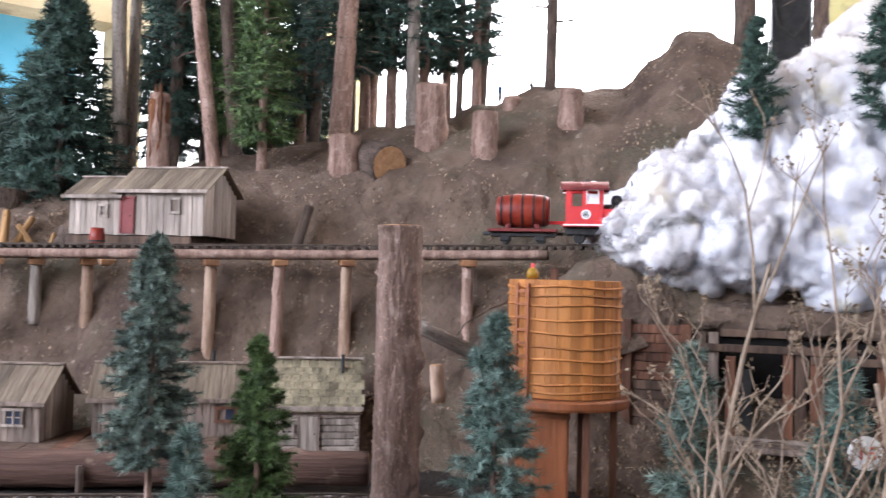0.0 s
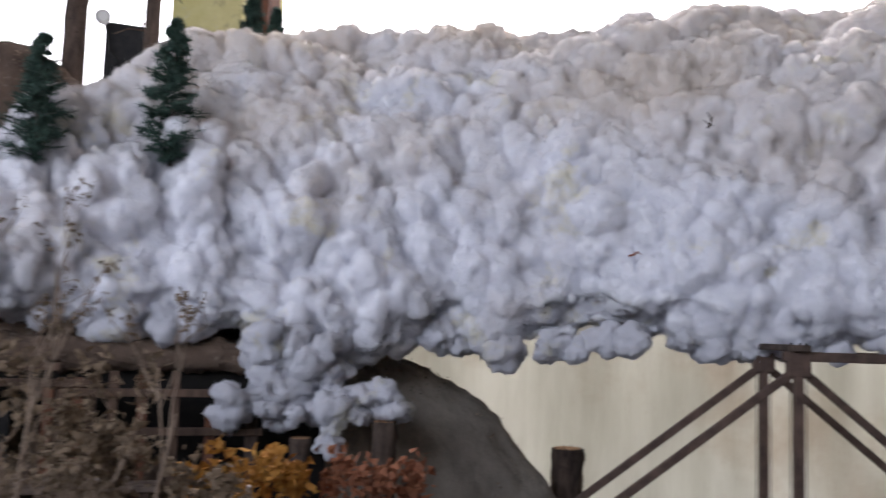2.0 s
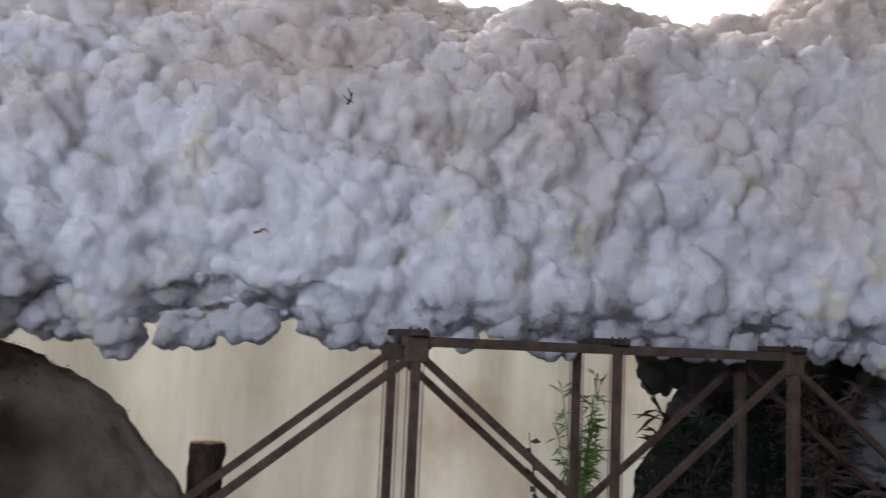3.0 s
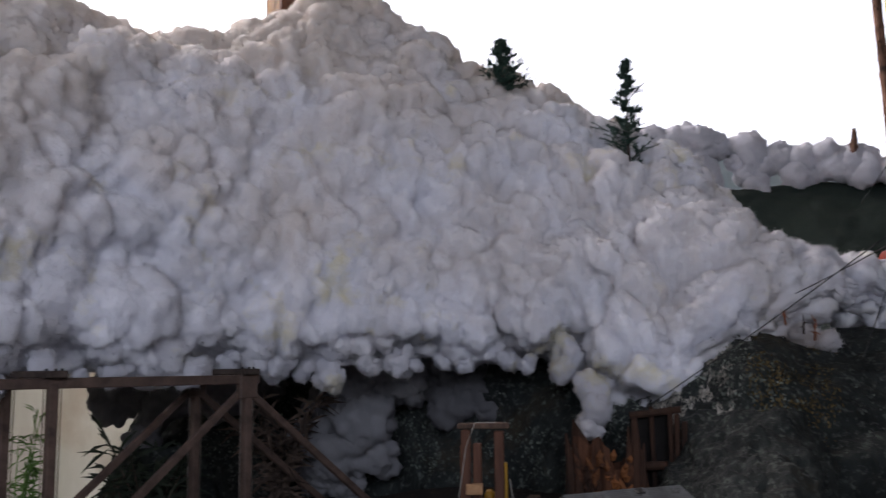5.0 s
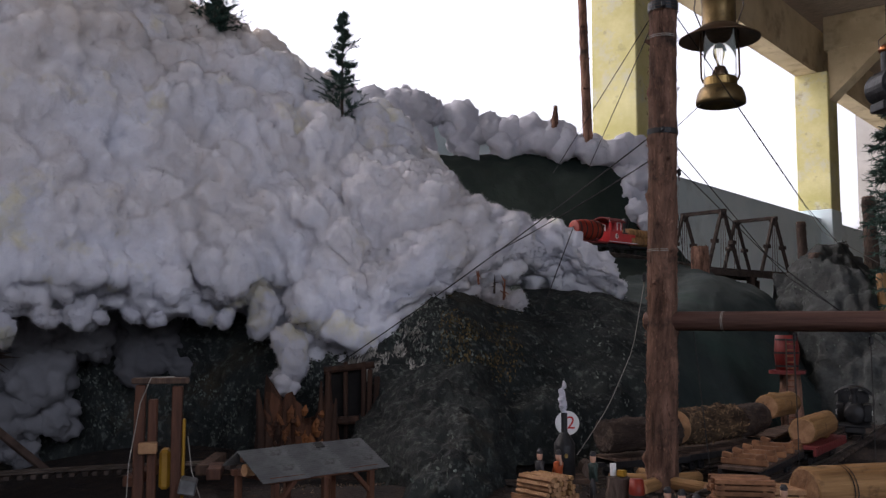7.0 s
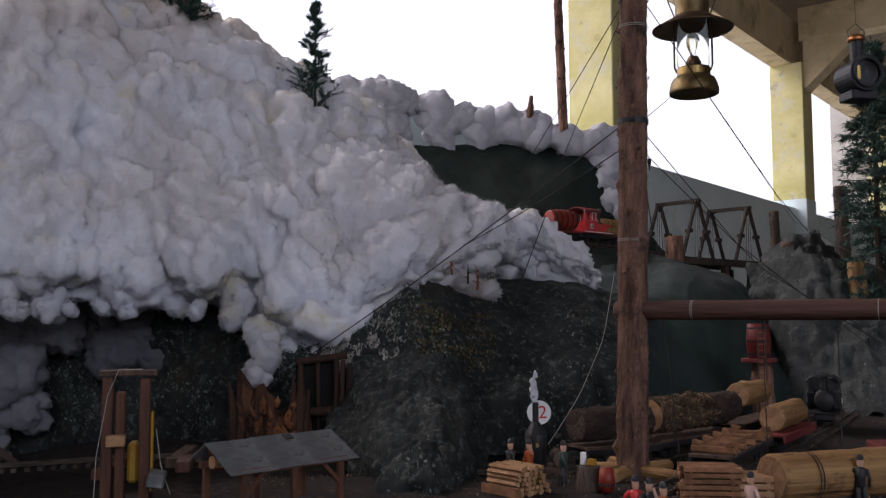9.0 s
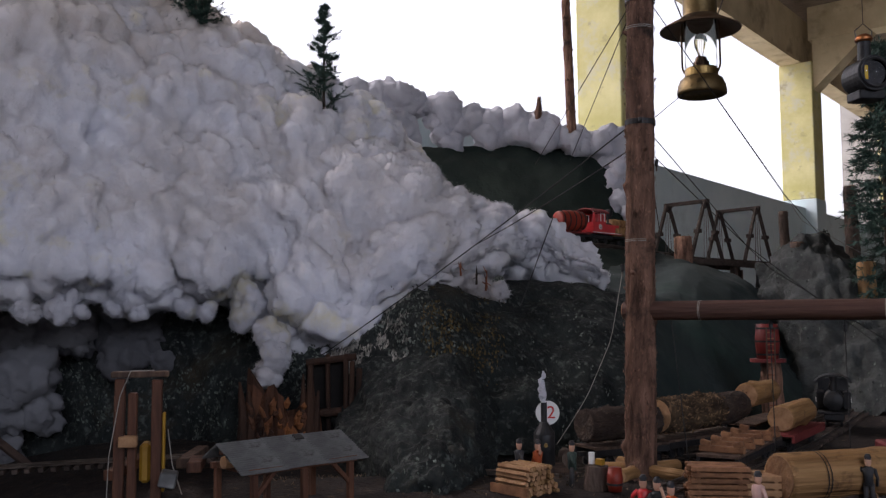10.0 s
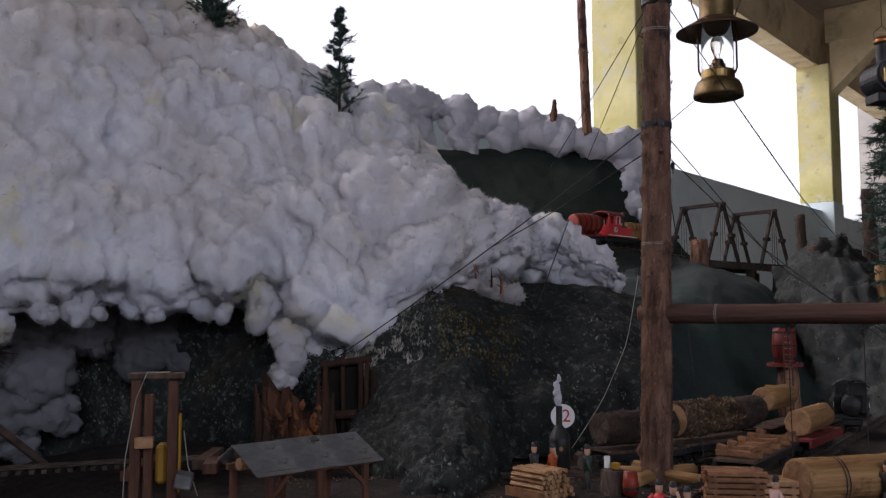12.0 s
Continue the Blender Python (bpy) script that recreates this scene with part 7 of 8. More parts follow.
def yard_loco(m):
    t = thing("steam_locomotive", m, "black side-tank steam locomotive with three pale marks", "locomotive")
    wheels(t, (-0.06, -0.01, 0.04), 0.016)
    part("chassis", boxed((0.27, 0.06, 0.02), (0, 0, 0.036), bevel=0.003), BLACK, t)
    part("footplate", boxed((0.29, 0.095, 0.006), (0, 0, 0.05), bevel=0.001), BLACK, t)
    b = part("boiler", lathe([(0.0, 0), (0.03, 0), (0.031, 0.15), (0.026, 0.155), (0.0, 0.156)], 20), BLACK, t, smooth=True)
    b.matrix_basis = pose(0.0, 0, 0.088, 0, -90, 0)
    for sy in (-1, 1):
        tk = part("side_tank", boxed((0.10, 0.024, 0.055), (0.0, sy * 0.04, 0.082), bevel=0.003), BLACK, t)
        for i in range(3):
            part("mark", boxed((0.013, 0.002, 0.013), (-0.02 + i * 0.02, sy * 0.053, 0.08)), WHITEPAINT, tk, "small pale square mark")
    walls = []
    for sy in (-1, 1):
        walls.append(((0.09, 0.004, 0.045), (0.095, sy * 0.045, 0.075)))
        walls.append(((0.015, 0.004, 0.05), (0.058, sy * 0.045, 0.122)))
        walls.append(((0.015, 0.004, 0.05), (0.132, sy * 0.045, 0.122)))
    walls.append(((0.004, 0.09, 0.095), (0.052, 0, 0.10)))
    walls.append(((0.004, 0.09, 0.05), (0.138, 0, 0.078)))
    c = part("cab", boxed(*walls[0]), BLACK, t)
    for w in walls[1:]:
        part("panel", boxed(*w), BLACK, c)
    rf = bmesh.new()
    for i in range(7):
        a = -0.9 + 0.3 * i
        box(rf, (0.12, 0.02, 0.005), (0.095, math.sin(a) * 0.062, 0.112 + math.cos(a) * 0.045), (-math.degrees(a) * 0.7, 0, 0))
    part("roof", rf, BLACK, t)
    part("chimney", lathe([(0.010, 0), (0.009, 0.035), (0.014, 0.05), (0.012, 0.055), (0, 0.055)], 14), BLACK, t).matrix_basis = pose(-0.13, 0, 0.115)
    part("dome", lathe([(0.014, 0), (0.013, 0.02), (0, 0.03)], 14), BLACK, t, smooth=True).matrix_basis = pose(-0.05, 0, 0.115)
    return t


yard_loco(between(FRONT, -3.95) @ pose(0, 0, 0, 0, 0, 10))


def timber_stack(m, nx, ny, nz, size, mat, label):
    t = thing("timber_stack", m, label, "timber stack")
    rng = random.Random(nx * 7 + nz)
    for z in range(nz):
        for i in range(ny):
            piece("timber", size, (rng.uniform(-0.006, 0.006), (i - (ny - 1) / 2) * size[1] * 1.08, size[2] / 2 + z * (size[2] + 0.003)), t, mat, (0, 0, rng.uniform(-1.5, 1.5)), 0.001)
        if z:
            for x in (-0.35, 0.35):
                piece("spacer", (0.008, size[1] * ny, 0.003), (x * size[0], 0, z * (size[2] + 0.003) - 0.0015), t, mat)
    return t


timber_stack(pose(1.283, -2.408, YZ - 0.004, 0, 0, -148) @ Matrix.Scale(0.82, 4), 1, 4, 7, (0.125, 0.020, 0.0095), BUNK, "stack of reddish sawn timbers beside the track")
timber_stack(pose(1.235, -2.455, YZ, 0, 0, -148), 1, 3, 4, (0.10, 0.022, 0.010), CUT, "low stack of pale sawn timbers")
pile = thing("firewood_pile", pose(1.615, -2.285, YZ - 0.004, 0, 0, 169) @ Matrix.Scale(0.8, 4), "stack of split firewood with pale cut ends", "woodpile")
rg = random.Random(5)
for row in range(6):
    for c in range(8 - row // 2):
        rad = rg.uniform(0.0055, 0.0075)
        y = (c - 3.5 + 0.5 * (row % 2)) * 0.0135
        st = part("split_log", tubed([(-0.055 + rg.uniform(-0.006, 0.006), y, 0.007 + row * 0.0115), (0.055 + rg.uniform(-0.006, 0.006), y, 0.007 + row * 0.0115)], rad, 5), CUT if rg.random() < 0.7 else PEELED, pile)
part("bed_board", boxed((0.125, 0.006, 0.022), (0.0, -0.058, 0.013)), BUNK, pile)

donk = thing("donkey_engine", pose(1.706, -2.495, YZ, 0, 0, -140) @ Matrix.Diagonal((0.8, 0.8, 0.97, 1)), "black upright steam boiler of a yarding engine", "engine")
part("skid", boxed((0.12, 0.09, 0.012), (0.02, 0, 0.006), bevel=0.002), DARKBOARD, donk)
part("boiler", lathe([(0.0, 0.01), (0.029, 0.012), (0.029, 0.08), (0.026, 0.085), (0.0, 0.086)], 20), BLACK, donk, smooth=True)
part("bonnet", lathe([(0.029, 0.084), (0.011, 0.108), (0.0, 0.108)], 18), BLACK, donk)
part("stack", lathe([(0.0085, 0.10), (0.0085, 0.152), (0.0, 0.152)], 14), BLACK, donk)
part("drum", tubed([(0.06, -0.035, 0.03), (0.06, 0.035, 0.03)], 0.018, 12), BARKDARK, donk, "winding drum")
part("gauge", lathe([(0.0, 0), (0.005, 0), (0.005, 0.003), (0.0, 0.003)], 10), BRASS, donk).matrix_basis = pose(0.0, -0.03, 0.06, 90, 0, 0)
puff("cotton_tuft", [((1.706, -2.495, 1.094), (0.005, 0.005, 0.012)), ((1.707, -2.494, 1.108), (0.007, 0.007, 0.012)), ((1.710, -2.493, 1.12), (0.008, 0.008, 0.011)), ((1.711, -2.495, 1.132), (0.005, 0.005, 0.011)), ((1.708, -2.497, 1.144), (0.003, 0.003, 0.010))],
     COTTONPLAIN, "small cotton puff on the engine stack", 14, 4, amps=((0.014, 0.010), (0.006, 0.005)))
number_sign(pose(1.792, -2.646, 1.047, 0, 0, -148), "2", 0.028, 0.11, "round white sign with a red number two")


def figurine(m, mat, label, arm=0.0, s=0.98):
    """A tiny toy worker, one plain mesh."""
    bm = bmesh.new()
    tube(bm, [(-0.008, 0, 0), (-0.006, 0, 0.04)], [0.005, 0.007], 7)
    tube(bm, [(0.008, 0.004, 0), (0.006, 0, 0.04)], [0.005, 0.007], 7)
    tube(bm, [(0, 0, 0.036), (0, 0, 0.052), (0, 0, 0.066), (0, 0, 0.07)], [0.011, 0.011, 0.014, 0.006], 9)
    tube(bm, [(0, 0, 0.068), (0, 0, 0.074), (0, 0, 0.082), (0, 0, 0.088)], [0.004, 0.0075, 0.008, 0.004], 9)
    tube(bm, [(0, 0, 0.085), (0, 0, 0.0862), (0, 0, 0.091)], [0.0088, 0.0082, 0.005], 9)
    tube(bm, [(-0.013, 0, 0.065), (-0.019, -0.004, 0.05), (-0.017, -0.01, 0.036)], [0.005, 0.004, 0.0035], 6)
    tube(bm, [(0.013, 0, 0.065), (0.022, -0.004, 0.056 + arm * 0.01), (0.026, -0.01, 0.04 + arm * 0.045)], [0.005, 0.004, 0.0035], 6)
    ob = part("toy_figure", bm, mat, smooth=True)
    for extra in (DARKTOY, SKIN):
        ob.data.materials.append(extra)
    for f in ob.data.polygons:
        z = f.center.z
        f.material_index = 1 if z < 0.042 or z > 0.0846 else 2 if z > 0.0695 else 0
    ob.matrix_basis = m @ Matrix.Diagonal((s * 0.78, s * 0.78, s * 1.04, 1))
    return tagged(ob, label, "toy figure", "toy figures of the yard")


ORANGEM = surf("orange_toy_paint", (0.30, 0.055, 0.015), (0.42, 0.09, 0.02), 30, 0.6, 0.05, 40)
BLUEM = surf("blue_toy_paint", (0.03, 0.07, 0.2), (0.05, 0.11, 0.3), 30, 0.6, 0.05, 40)
PINKM = surf("pale_pink_toy_paint", (0.5, 0.30, 0.26), (0.62, 0.42, 0.36), 30, 0.6, 0.05, 40)
DARKTOY = surf("dark_toy_paint", (0.02, 0.022, 0.025), (0.05, 0.045, 0.045), 30, 0.6, 0.05, 40)
GREENTOY = surf("dark_green_toy_paint", (0.02, 0.035, 0.03), (0.04, 0.06, 0.05), 30, 0.6, 0.05, 40)
for x, y, rz, m, arm, lb in ((1.676, -2.352, -40, DARKTOY, 0.1, "tiny dark painted toy worker by the woodpile"), (1.640, -2.366, 150, ORANGEM, 1.0, "tiny toy worker in orange with a raised arm"), (1.575, -2.391, -60, GREENTOY, 0.0, "tiny toy worker in dark green"),
                             (1.300, -2.150, 20, REDPAINT, 0.2, "tiny toy worker in a red shirt"), (1.274, -2.146, 60, DARKTOY, 0.0, "tiny dark painted toy worker"), (1.240, -2.123, 90, ORANGEM, 1.0, "tiny toy worker in orange"),
                             (1.166, -2.294, -30, PINKM, 0.0, "tiny pale toy worker by the timber"), (1.30, -4.05, 0, PINKM, 0.0, "tiny pale toy worker beyond the engine"), (1.06, -2.55, 10, DARKTOY, 0.0, "tiny dark painted toy worker by the trunk")):
    figurine(pose(x, y, YZ - (0.043 if y < -3 else 0.012 if y > -2.33 else 0.006), 0, 0, rz), m, lb, arm)
figurine(standing(*at_height(4.27, 56.0, 2.15)), BLUEM, "tiny blue toy figure on the ridge", 1.0)
figurine(standing(*at_height(4.40, 53.8, 2.2)), DARKTOY, "tiny dark toy figure on the ridge", 0.0)

stumpt = thing("chopping_block", pose(1.522, -2.395, YZ), "rough stump used as a small table with a box and tin", "stump")
part("block", bark_tube((0, 0, -0.01), (0, 0, 0.042), 0.024, 0.022, 3, 14), BARKDARK, stumpt)
for x, y, z, s, m, nm in ((-0.008, 0.0, 0.05, (0.016, 0.012, 0.012), YELLOWM, "yellow_box"),):
    part(nm, boxed(s, (x, y, z), bevel=0.001), m, stumpt, "small yellow box")
part("tin", lathe([(0, 0.043), (0.006, 0.043), (0.006, 0.066), (0, 0.066)], 12), WHITEPAINT, stumpt, "small white tin").matrix_basis = pose(0.014, -0.006, 0)
dr = thing("drum", pose(1.474, -2.38, YZ), "small red barrel standing by the pole", "barrel")
part("body", lathe([(0, 0), (0.013, 0), (0.0155, 0.022), (0.013, 0.045), (0, 0.045)], 16), BARRELRED, dr, smooth=True)
part("hoop", lathe([(0.0152, 0.012), (0.0162, 0.012), (0.0162, 0.016), (0.0152, 0.016)], 16), BLACK, dr)

# ---------------- spar pole, beam and rigging ----------------
spar = log_thing("spar_pole", (1.532, -2.604, 0.92), (1.512, -2.614, 2.018), 0.0335, 0.0285, SPARBARK, "tall brown spar pole with bark and rope bands", "pole", seed=101, knots=24, rough=0.08, seg=56, ends=False, step=0.0065)
bands(spar, (0.775, 0.781), 0.0335, 0.006, BLACK)
bands(spar, (1.052, 1.059, 1.066), 0.0335, 0.0062, BLACK, "top_clamp")
part("pole_top", lathe([(0.0, 1.094), (0.022, 1.095), (0.0275, 1.09), (0.0275, 1.06)], 24), SPARBARK, spar, "rough sawn top of the pole")
for sx in (-1, 1):
    part("clamp_bolt", boxed((0.014, 0.010, 0.012), (sx * 0.038, 0, 1.058), bevel=0.002), BLACK, spar)
bands(spar, (0.990, 0.994, 0.517, 0.5205), 0.0335, 0.0018, ROPE, "rope_turn")
part("clamp_ear", boxed((0.012, 0.008, 0.010), (-0.036, 0, 0.782), bevel=0.002), BLACK, spar)
for k, (h, a) in enumerate(((0.62, 10), (0.71, 200), (0.44, 150), (0.36, 300), (0.24, 40), (0.98, 80), (0.15, 220))):
    q = Vector((math.cos(radians(a)), math.sin(radians(a)), 0.25))
    part("branch_stub", tubed([q * 0.026 + Vector((0, 0, h)), q * 0.038 + Vector((0, 0, h + 0.002))], [0.007, 0.004], 8), SPARBARK, spar)
for k, a in enumerate((20, 95, 170, 250, 320)):
    log_thing("pole_root", (1.532, -2.604, 0.946), (1.532 + 0.11 * math.cos(radians(a)), -2.604 + 0.11 * math.sin(radians(a)), 0.945), 0.014, 0.013, PEELED, "short pale log at the foot of the spar pole", "log", "logs round the spar pole", 110 + k)
BEAMWOOD = surf("dark_red_brown_beam", (0.050, 0.024, 0.017), (0.125, 0.062, 0.045), 30, 0.7, 0.6, 90, stretch=(1, 1, 0.07))
crossb = log_thing("cross_beam", (1.562, -2.605, 1.287), (0.05, -2.80, 1.283), 0.0205, 0.0205, BEAMWOOD, "smooth dark red-brown cross beam on the spar pole", "beam", seed=103, knots=3, rough=0.025, seg=32)
bands(crossb, (0.165, 0.168, 0.52, 0.74, 0.743, 0.95), 0.0213, 0.0016, ROPE, "lashing", 18)


def cable(pts, r, m, label, sag=0.0):
    a, b = Vector(pts[0]), Vector(pts[-1])
    t = thing("cable", Matrix.Translation(a), label, "cable", "rigging cables")
    line = []
    n = 14
    for i in range(n + 1):
        f = i / n
        seg = f * (len(pts) - 1)
        k = min(int(seg), len(pts) - 2)
        p = Vector(pts[k]).lerp(Vector(pts[k + 1]), seg - k)
        line.append(p - a - Vector((0, 0, sag * 4 * f * (1 - f))))
    part("strand", tubed(line, r, 5), m, t)
    return t


for pts, r, m, lb, sag in (
        (((1.545, -2.60, 1.692), (2.46, -2.55, 1.175)), 0.0015, CABLE, "thin dark guy cable from the spar pole", 0.01), (((1.545, -2.60, 1.640), (2.62, -3.36, 1.50)), 0.0015, CABLE, "thin dark guy cable from the spar pole", 0.01),
        (((1.53, -2.60, 1.97), (2.40, -3.55, 1.83)), 0.0012, CABLE, "thin dark guy cable from the spar pole", 0.0), (((1.53, -2.60, 1.95), (2.40, -3.80, 1.88)), 0.0012, CABLE, "thin dark guy cable from the spar pole", 0.0),
        (((1.793, -2.687, 1.52), (1.865, -2.645, 1.30)), 0.0012, CABLE, "short dark hanging cable", 0.0), (((1.548, -2.572, 1.375), (1.575, -2.565, 1.24), (1.63, -2.552, 1.114), (1.69, -2.52, 0.995)), 0.0008, ROPE, "pale slack rope from pole to engine", 0.015),
        (((1.50, -2.62, 1.985), (1.61, -3.87, 1.674), (1.615, -4.70, 1.44)), 0.0012, CABLE, "thin dark guy cable from the spar pole", 0.0), (((1.50, -2.62, 1.985), (1.66, -4.2, 1.62), (1.5, -4.9, 1.45)), 0.0009, ROPE, "thin pale guy cable from the spar pole", 0.0),
        (((1.50, -2.62, 1.68), (1.53, -3.26, 1.472), (1.376, -4.13, 1.15)), 0.0012, CABLE, "thin dark guy cable from the spar pole", 0.0), (((1.50, -2.62, 1.635), (1.58, -3.6, 1.42), (1.20, -4.4, 1.02)), 0.0012, CABLE, "thin dark guy cable from the spar pole", 0.0),
        (((1.505, -2.63, 1.60), (1.54, -2.75, 1.45)), 0.0012, CABLE, "short dark hanging cable", 0.0), (((1.46, -2.62, 1.265), (1.42, -2.60, 0.97)), 0.0011, CABLE, "dark cord hanging from the cross beam", 0.0),
        (((1.26, -2.65, 1.265), (1.26, -2.66, 0.96)), 0.0011, CABLE, "dark cord hanging from the cross beam", 0.0),
        (((1.12, -2.665, 1.265), (1.12, -2.67, 0.97)), 0.0012, CABLE, "dark cord hanging from the cross beam", 0.0), (((1.50, -2.615, 1.70), (2.106, -4.193, 2.166)), 0.0012, CABLE, "thin wire from pole to lantern", 0.0)):
    cable(pts, r, m, lb, sag)
for x, y, z in ((1.49, -2.63, 1.612), (1.548, -2.57, 1.38), (1.26, -2.655, 1.255), (1.12, -2.667, 1.25)):
    bk = thing("pulley_block", pose(x, y, z, 0, 0, -60), "small black pulley block on the rigging", "pulley", "pulley blocks")
    part("shell", boxed((0.010, 0.008, 0.018), bevel=0.003), BLACK, bk)
    part("hook", tubed([(0, 0, -0.008), (0.004, 0, -0.014), (0, 0, -0.018)], 0.0016, 5), IRON, bk)

# ---------------- lanterns ----------------
lan = thing("oil_lantern", pose(2.042, -4.231, 2.156, 0, 0, 20) @ Matrix.Scale(1.6, 4), "large hanging brass lantern with a lit bulb in clear glass", "lantern")
part("font", lathe([(0.0, 0.010), (0.050, 0.008), (0.056, 0.0), (0.0605, 0.002), (0.061, 0.010), (0.058, 0.026), (0.052, 0.040), (0.044, 0.046), (0.0, 0.046)], 40), FONTBRASS, lan, "tarnished brass font with a flared bowl", smooth=True)
part("collar", lathe([(0.0, 0.046), (0.040, 0.046), (0.041, 0.049), (0.041, 0.066), (0.039, 0.069), (0.0, 0.069)], 32), BRASS, lan, "bright brass collar")
part("burner", lathe([(0.020, 0.069), (0.020, 0.078), (0.013, 0.098), (0.0, 0.098)], 16), COPPERDARK, lan)
for i in range(10):
    part("burner_tooth", boxed((0.004, 0.002, 0.008), (math.sin(i * 0.628) * 0.019, -math.cos(i * 0.628) * 0.019, 0.081), (0, 0, math.degrees(i * 0.628))), COPPERDARK, lan)
part("chimney_glass", lathe([(0.0385, 0.0695), (0.0395, 0.09), (0.0395, 0.196), (0.0385, 0.196), (0.0385, 0.09), (0.0375, 0.0695)], 32), GLASS, lan, "clear glass cylinder", smooth=True)
bulb = part("bulb", lathe([(0.007, 0.098), (0.008, 0.106), (0.015, 0.124), (0.0165, 0.138), (0.012, 0.151), (0.0, 0.157)], 20), GLASS, lan, "clear filament bulb", smooth=True)
for i in range(4):
    part("filament", tubed([(-0.006 + i * 0.004, 0, 0.108), (-0.006 + i * 0.004, 0, 0.142)], 0.0007, 5), FILAMENT, bulb, "glowing filament")
part("hood", lathe([(0.040, 0.190), (0.060, 0.182), (0.098, 0.166), (0.1, 0.167), (0.1, 0.169), (0.062, 0.190), (0.044, 0.202), (0.040, 0.202)], 40), COPPERDARK, lan, "wide dark bronze hood", smooth=True)
part("top", lathe([(0.044, 0.196), (0.042, 0.205), (0.0415, 0.266), (0.0435, 0.268), (0.0435, 0.272), (0.038, 0.276), (0.0, 0.278)], 28), FONTBRASS, lan, "brass cap with air holes", smooth=True)
for i in range(12):
    a = i * 0.5236
    part("air_hole", boxed((0.004, 0.003, 0.004), (math.sin(a) * 0.0398, -math.cos(a) * 0.0398, 0.225), (0, 0, math.degrees(a)), 0.001), BLACK, lan)
for sx in (-1, 1):
    part("side_rod", tubed([(sx * 0.041, 0, 0.060), (sx * 0.046, 0, 0.075), (sx * 0.046, 0, 0.17), (sx * 0.043, 0, 0.20)], 0.0028, 6), COPPERDARK, lan)
part("bail", tubed([(-0.044, 0, 0.205), (-0.06, 0, 0.25), (-0.05, 0, 0.33), (0, 0, 0.37), (0.05, 0, 0.33), (0.06, 0, 0.25), (0.044, 0, 0.205)], 0.002, 6), IRON, lan)
part("hanger", tubed([(0, 0, 0.37), (0, 0, (ROOF - 0.1 - 2.156) / 1.6)], 0.0012, 5), IRON, lan)
sig = thing("signal_lamp", pose(1.222, -3.335, 1.86, 0, 0, -135) @ Matrix.Scale(0.8, 4), "black railway signal lamp with a round glass lens", "lamp")
part("body", lathe([(0.0, 0), (0.056, 0), (0.058, 0.006), (0.058, 0.105), (0.0, 0.105)], 28), BLACK, sig).matrix_basis = pose(0, 0.05, 0.055, 90, 0, 0)
part("foot", boxed((0.09, 0.08, 0.03), (0, 0.0, -0.012), bevel=0.003), BLACK, sig)
part("lens", lathe([(0.0, 0.008), (0.03, 0.005), (0.042, 0.0), (0.042, -0.004), (0.0, -0.004)], 28), GLASS, sig, "round glass lens", smooth=True).matrix_basis = pose(0, -0.058, 0.055, 90, 0, 0)
part("lens_ring", tubed([(math.cos(0.2618 * i) * 0.047, math.sin(0.2618 * i) * 0.047, 0.002) for i in range(25)], 0.0045, 8, False), BLACK, sig, "black lens ring").matrix_basis = pose(0, -0.058, 0.055, 90, 0, 0)
part("reflector", lathe([(0.0, 0), (0.041, 0), (0.041, 0.003), (0.0, 0.003)], 24), BLACK, sig, "dark inside of the lamp").matrix_basis = pose(0, -0.050, 0.055, 90, 0, 0)
# Coloured strip paints the amber reflection in the lens.
part("amber_strip", boxed((0.012, 0.004, 0.046), (-0.030, -0.056, 0.055), bevel=0.001), AMBERGLINT, sig, "strip that paints the amber reflection in the lens")
part("vent", lathe([(0.021, 0.10), (0.021, 0.172), (0.0, 0.172)], 18), BLACK, sig)
part("vent_cap", lathe([(0.024, 0.172), (0.028, 0.178), (0.026, 0.19), (0.014, 0.198), (0.0, 0.199)], 18), COPPERCAP, sig, "copper vent cap", smooth=True)
part("bail", tubed([(-0.026, 0, 0.18), (-0.03, 0, 0.21), (0, 0, 0.235), (0.03, 0, 0.21), (0.026, 0, 0.18)], 0.002, 6), IRON, sig)
part("hanger", tubed([(0, 0, 0.235), (0, 0, (ROOF - 0.1 - 1.86) / 0.8)], 0.0015, 5), IRON, sig)

# ---------------- shed, saw frame and stump by the rock ----------------
shed = thing("open_shed", pose(1.91, -1.923, YZ - 0.012, 0, 0, -96.7), "open timber shed with a grey corrugated tin roof", "shed")
for x in (-0.104, 0.0, 0.104):
    for y in (-0.070, 0.048):
        part("post", boxed((0.011, 0.011, 0.082), (x, y, 0.041), bevel=0.001), REDWOOD, shed)
for y in (-0.070, 0.048):
    part("plate", boxed((0.235, 0.010, 0.011), (0, y, 0.087), bevel=0.001), REDWOOD, shed)
for x in (-0.104, 0.104):
    part("gable_tie", boxed((0.010, 0.12, 0.011), (x, -0.011, 0.087), bevel=0.001), REDWOOD, shed)
    part("king_post", boxed((0.009, 0.009, 0.022), (x, 0.0, 0.104), bevel=0.001), REDWOOD, shed)
    part("brace", boxed((0.052, 0.007, 0.007), (x - math.copysign(0.022, x), -0.070, 0.064), (0, math.copysign(45, x), 0)), REDWOOD, shed)
part("ridge_pole", boxed((0.256, 0.010, 0.010), (0, 0.0, 0.116), bevel=0.001), REDWOOD, shed)


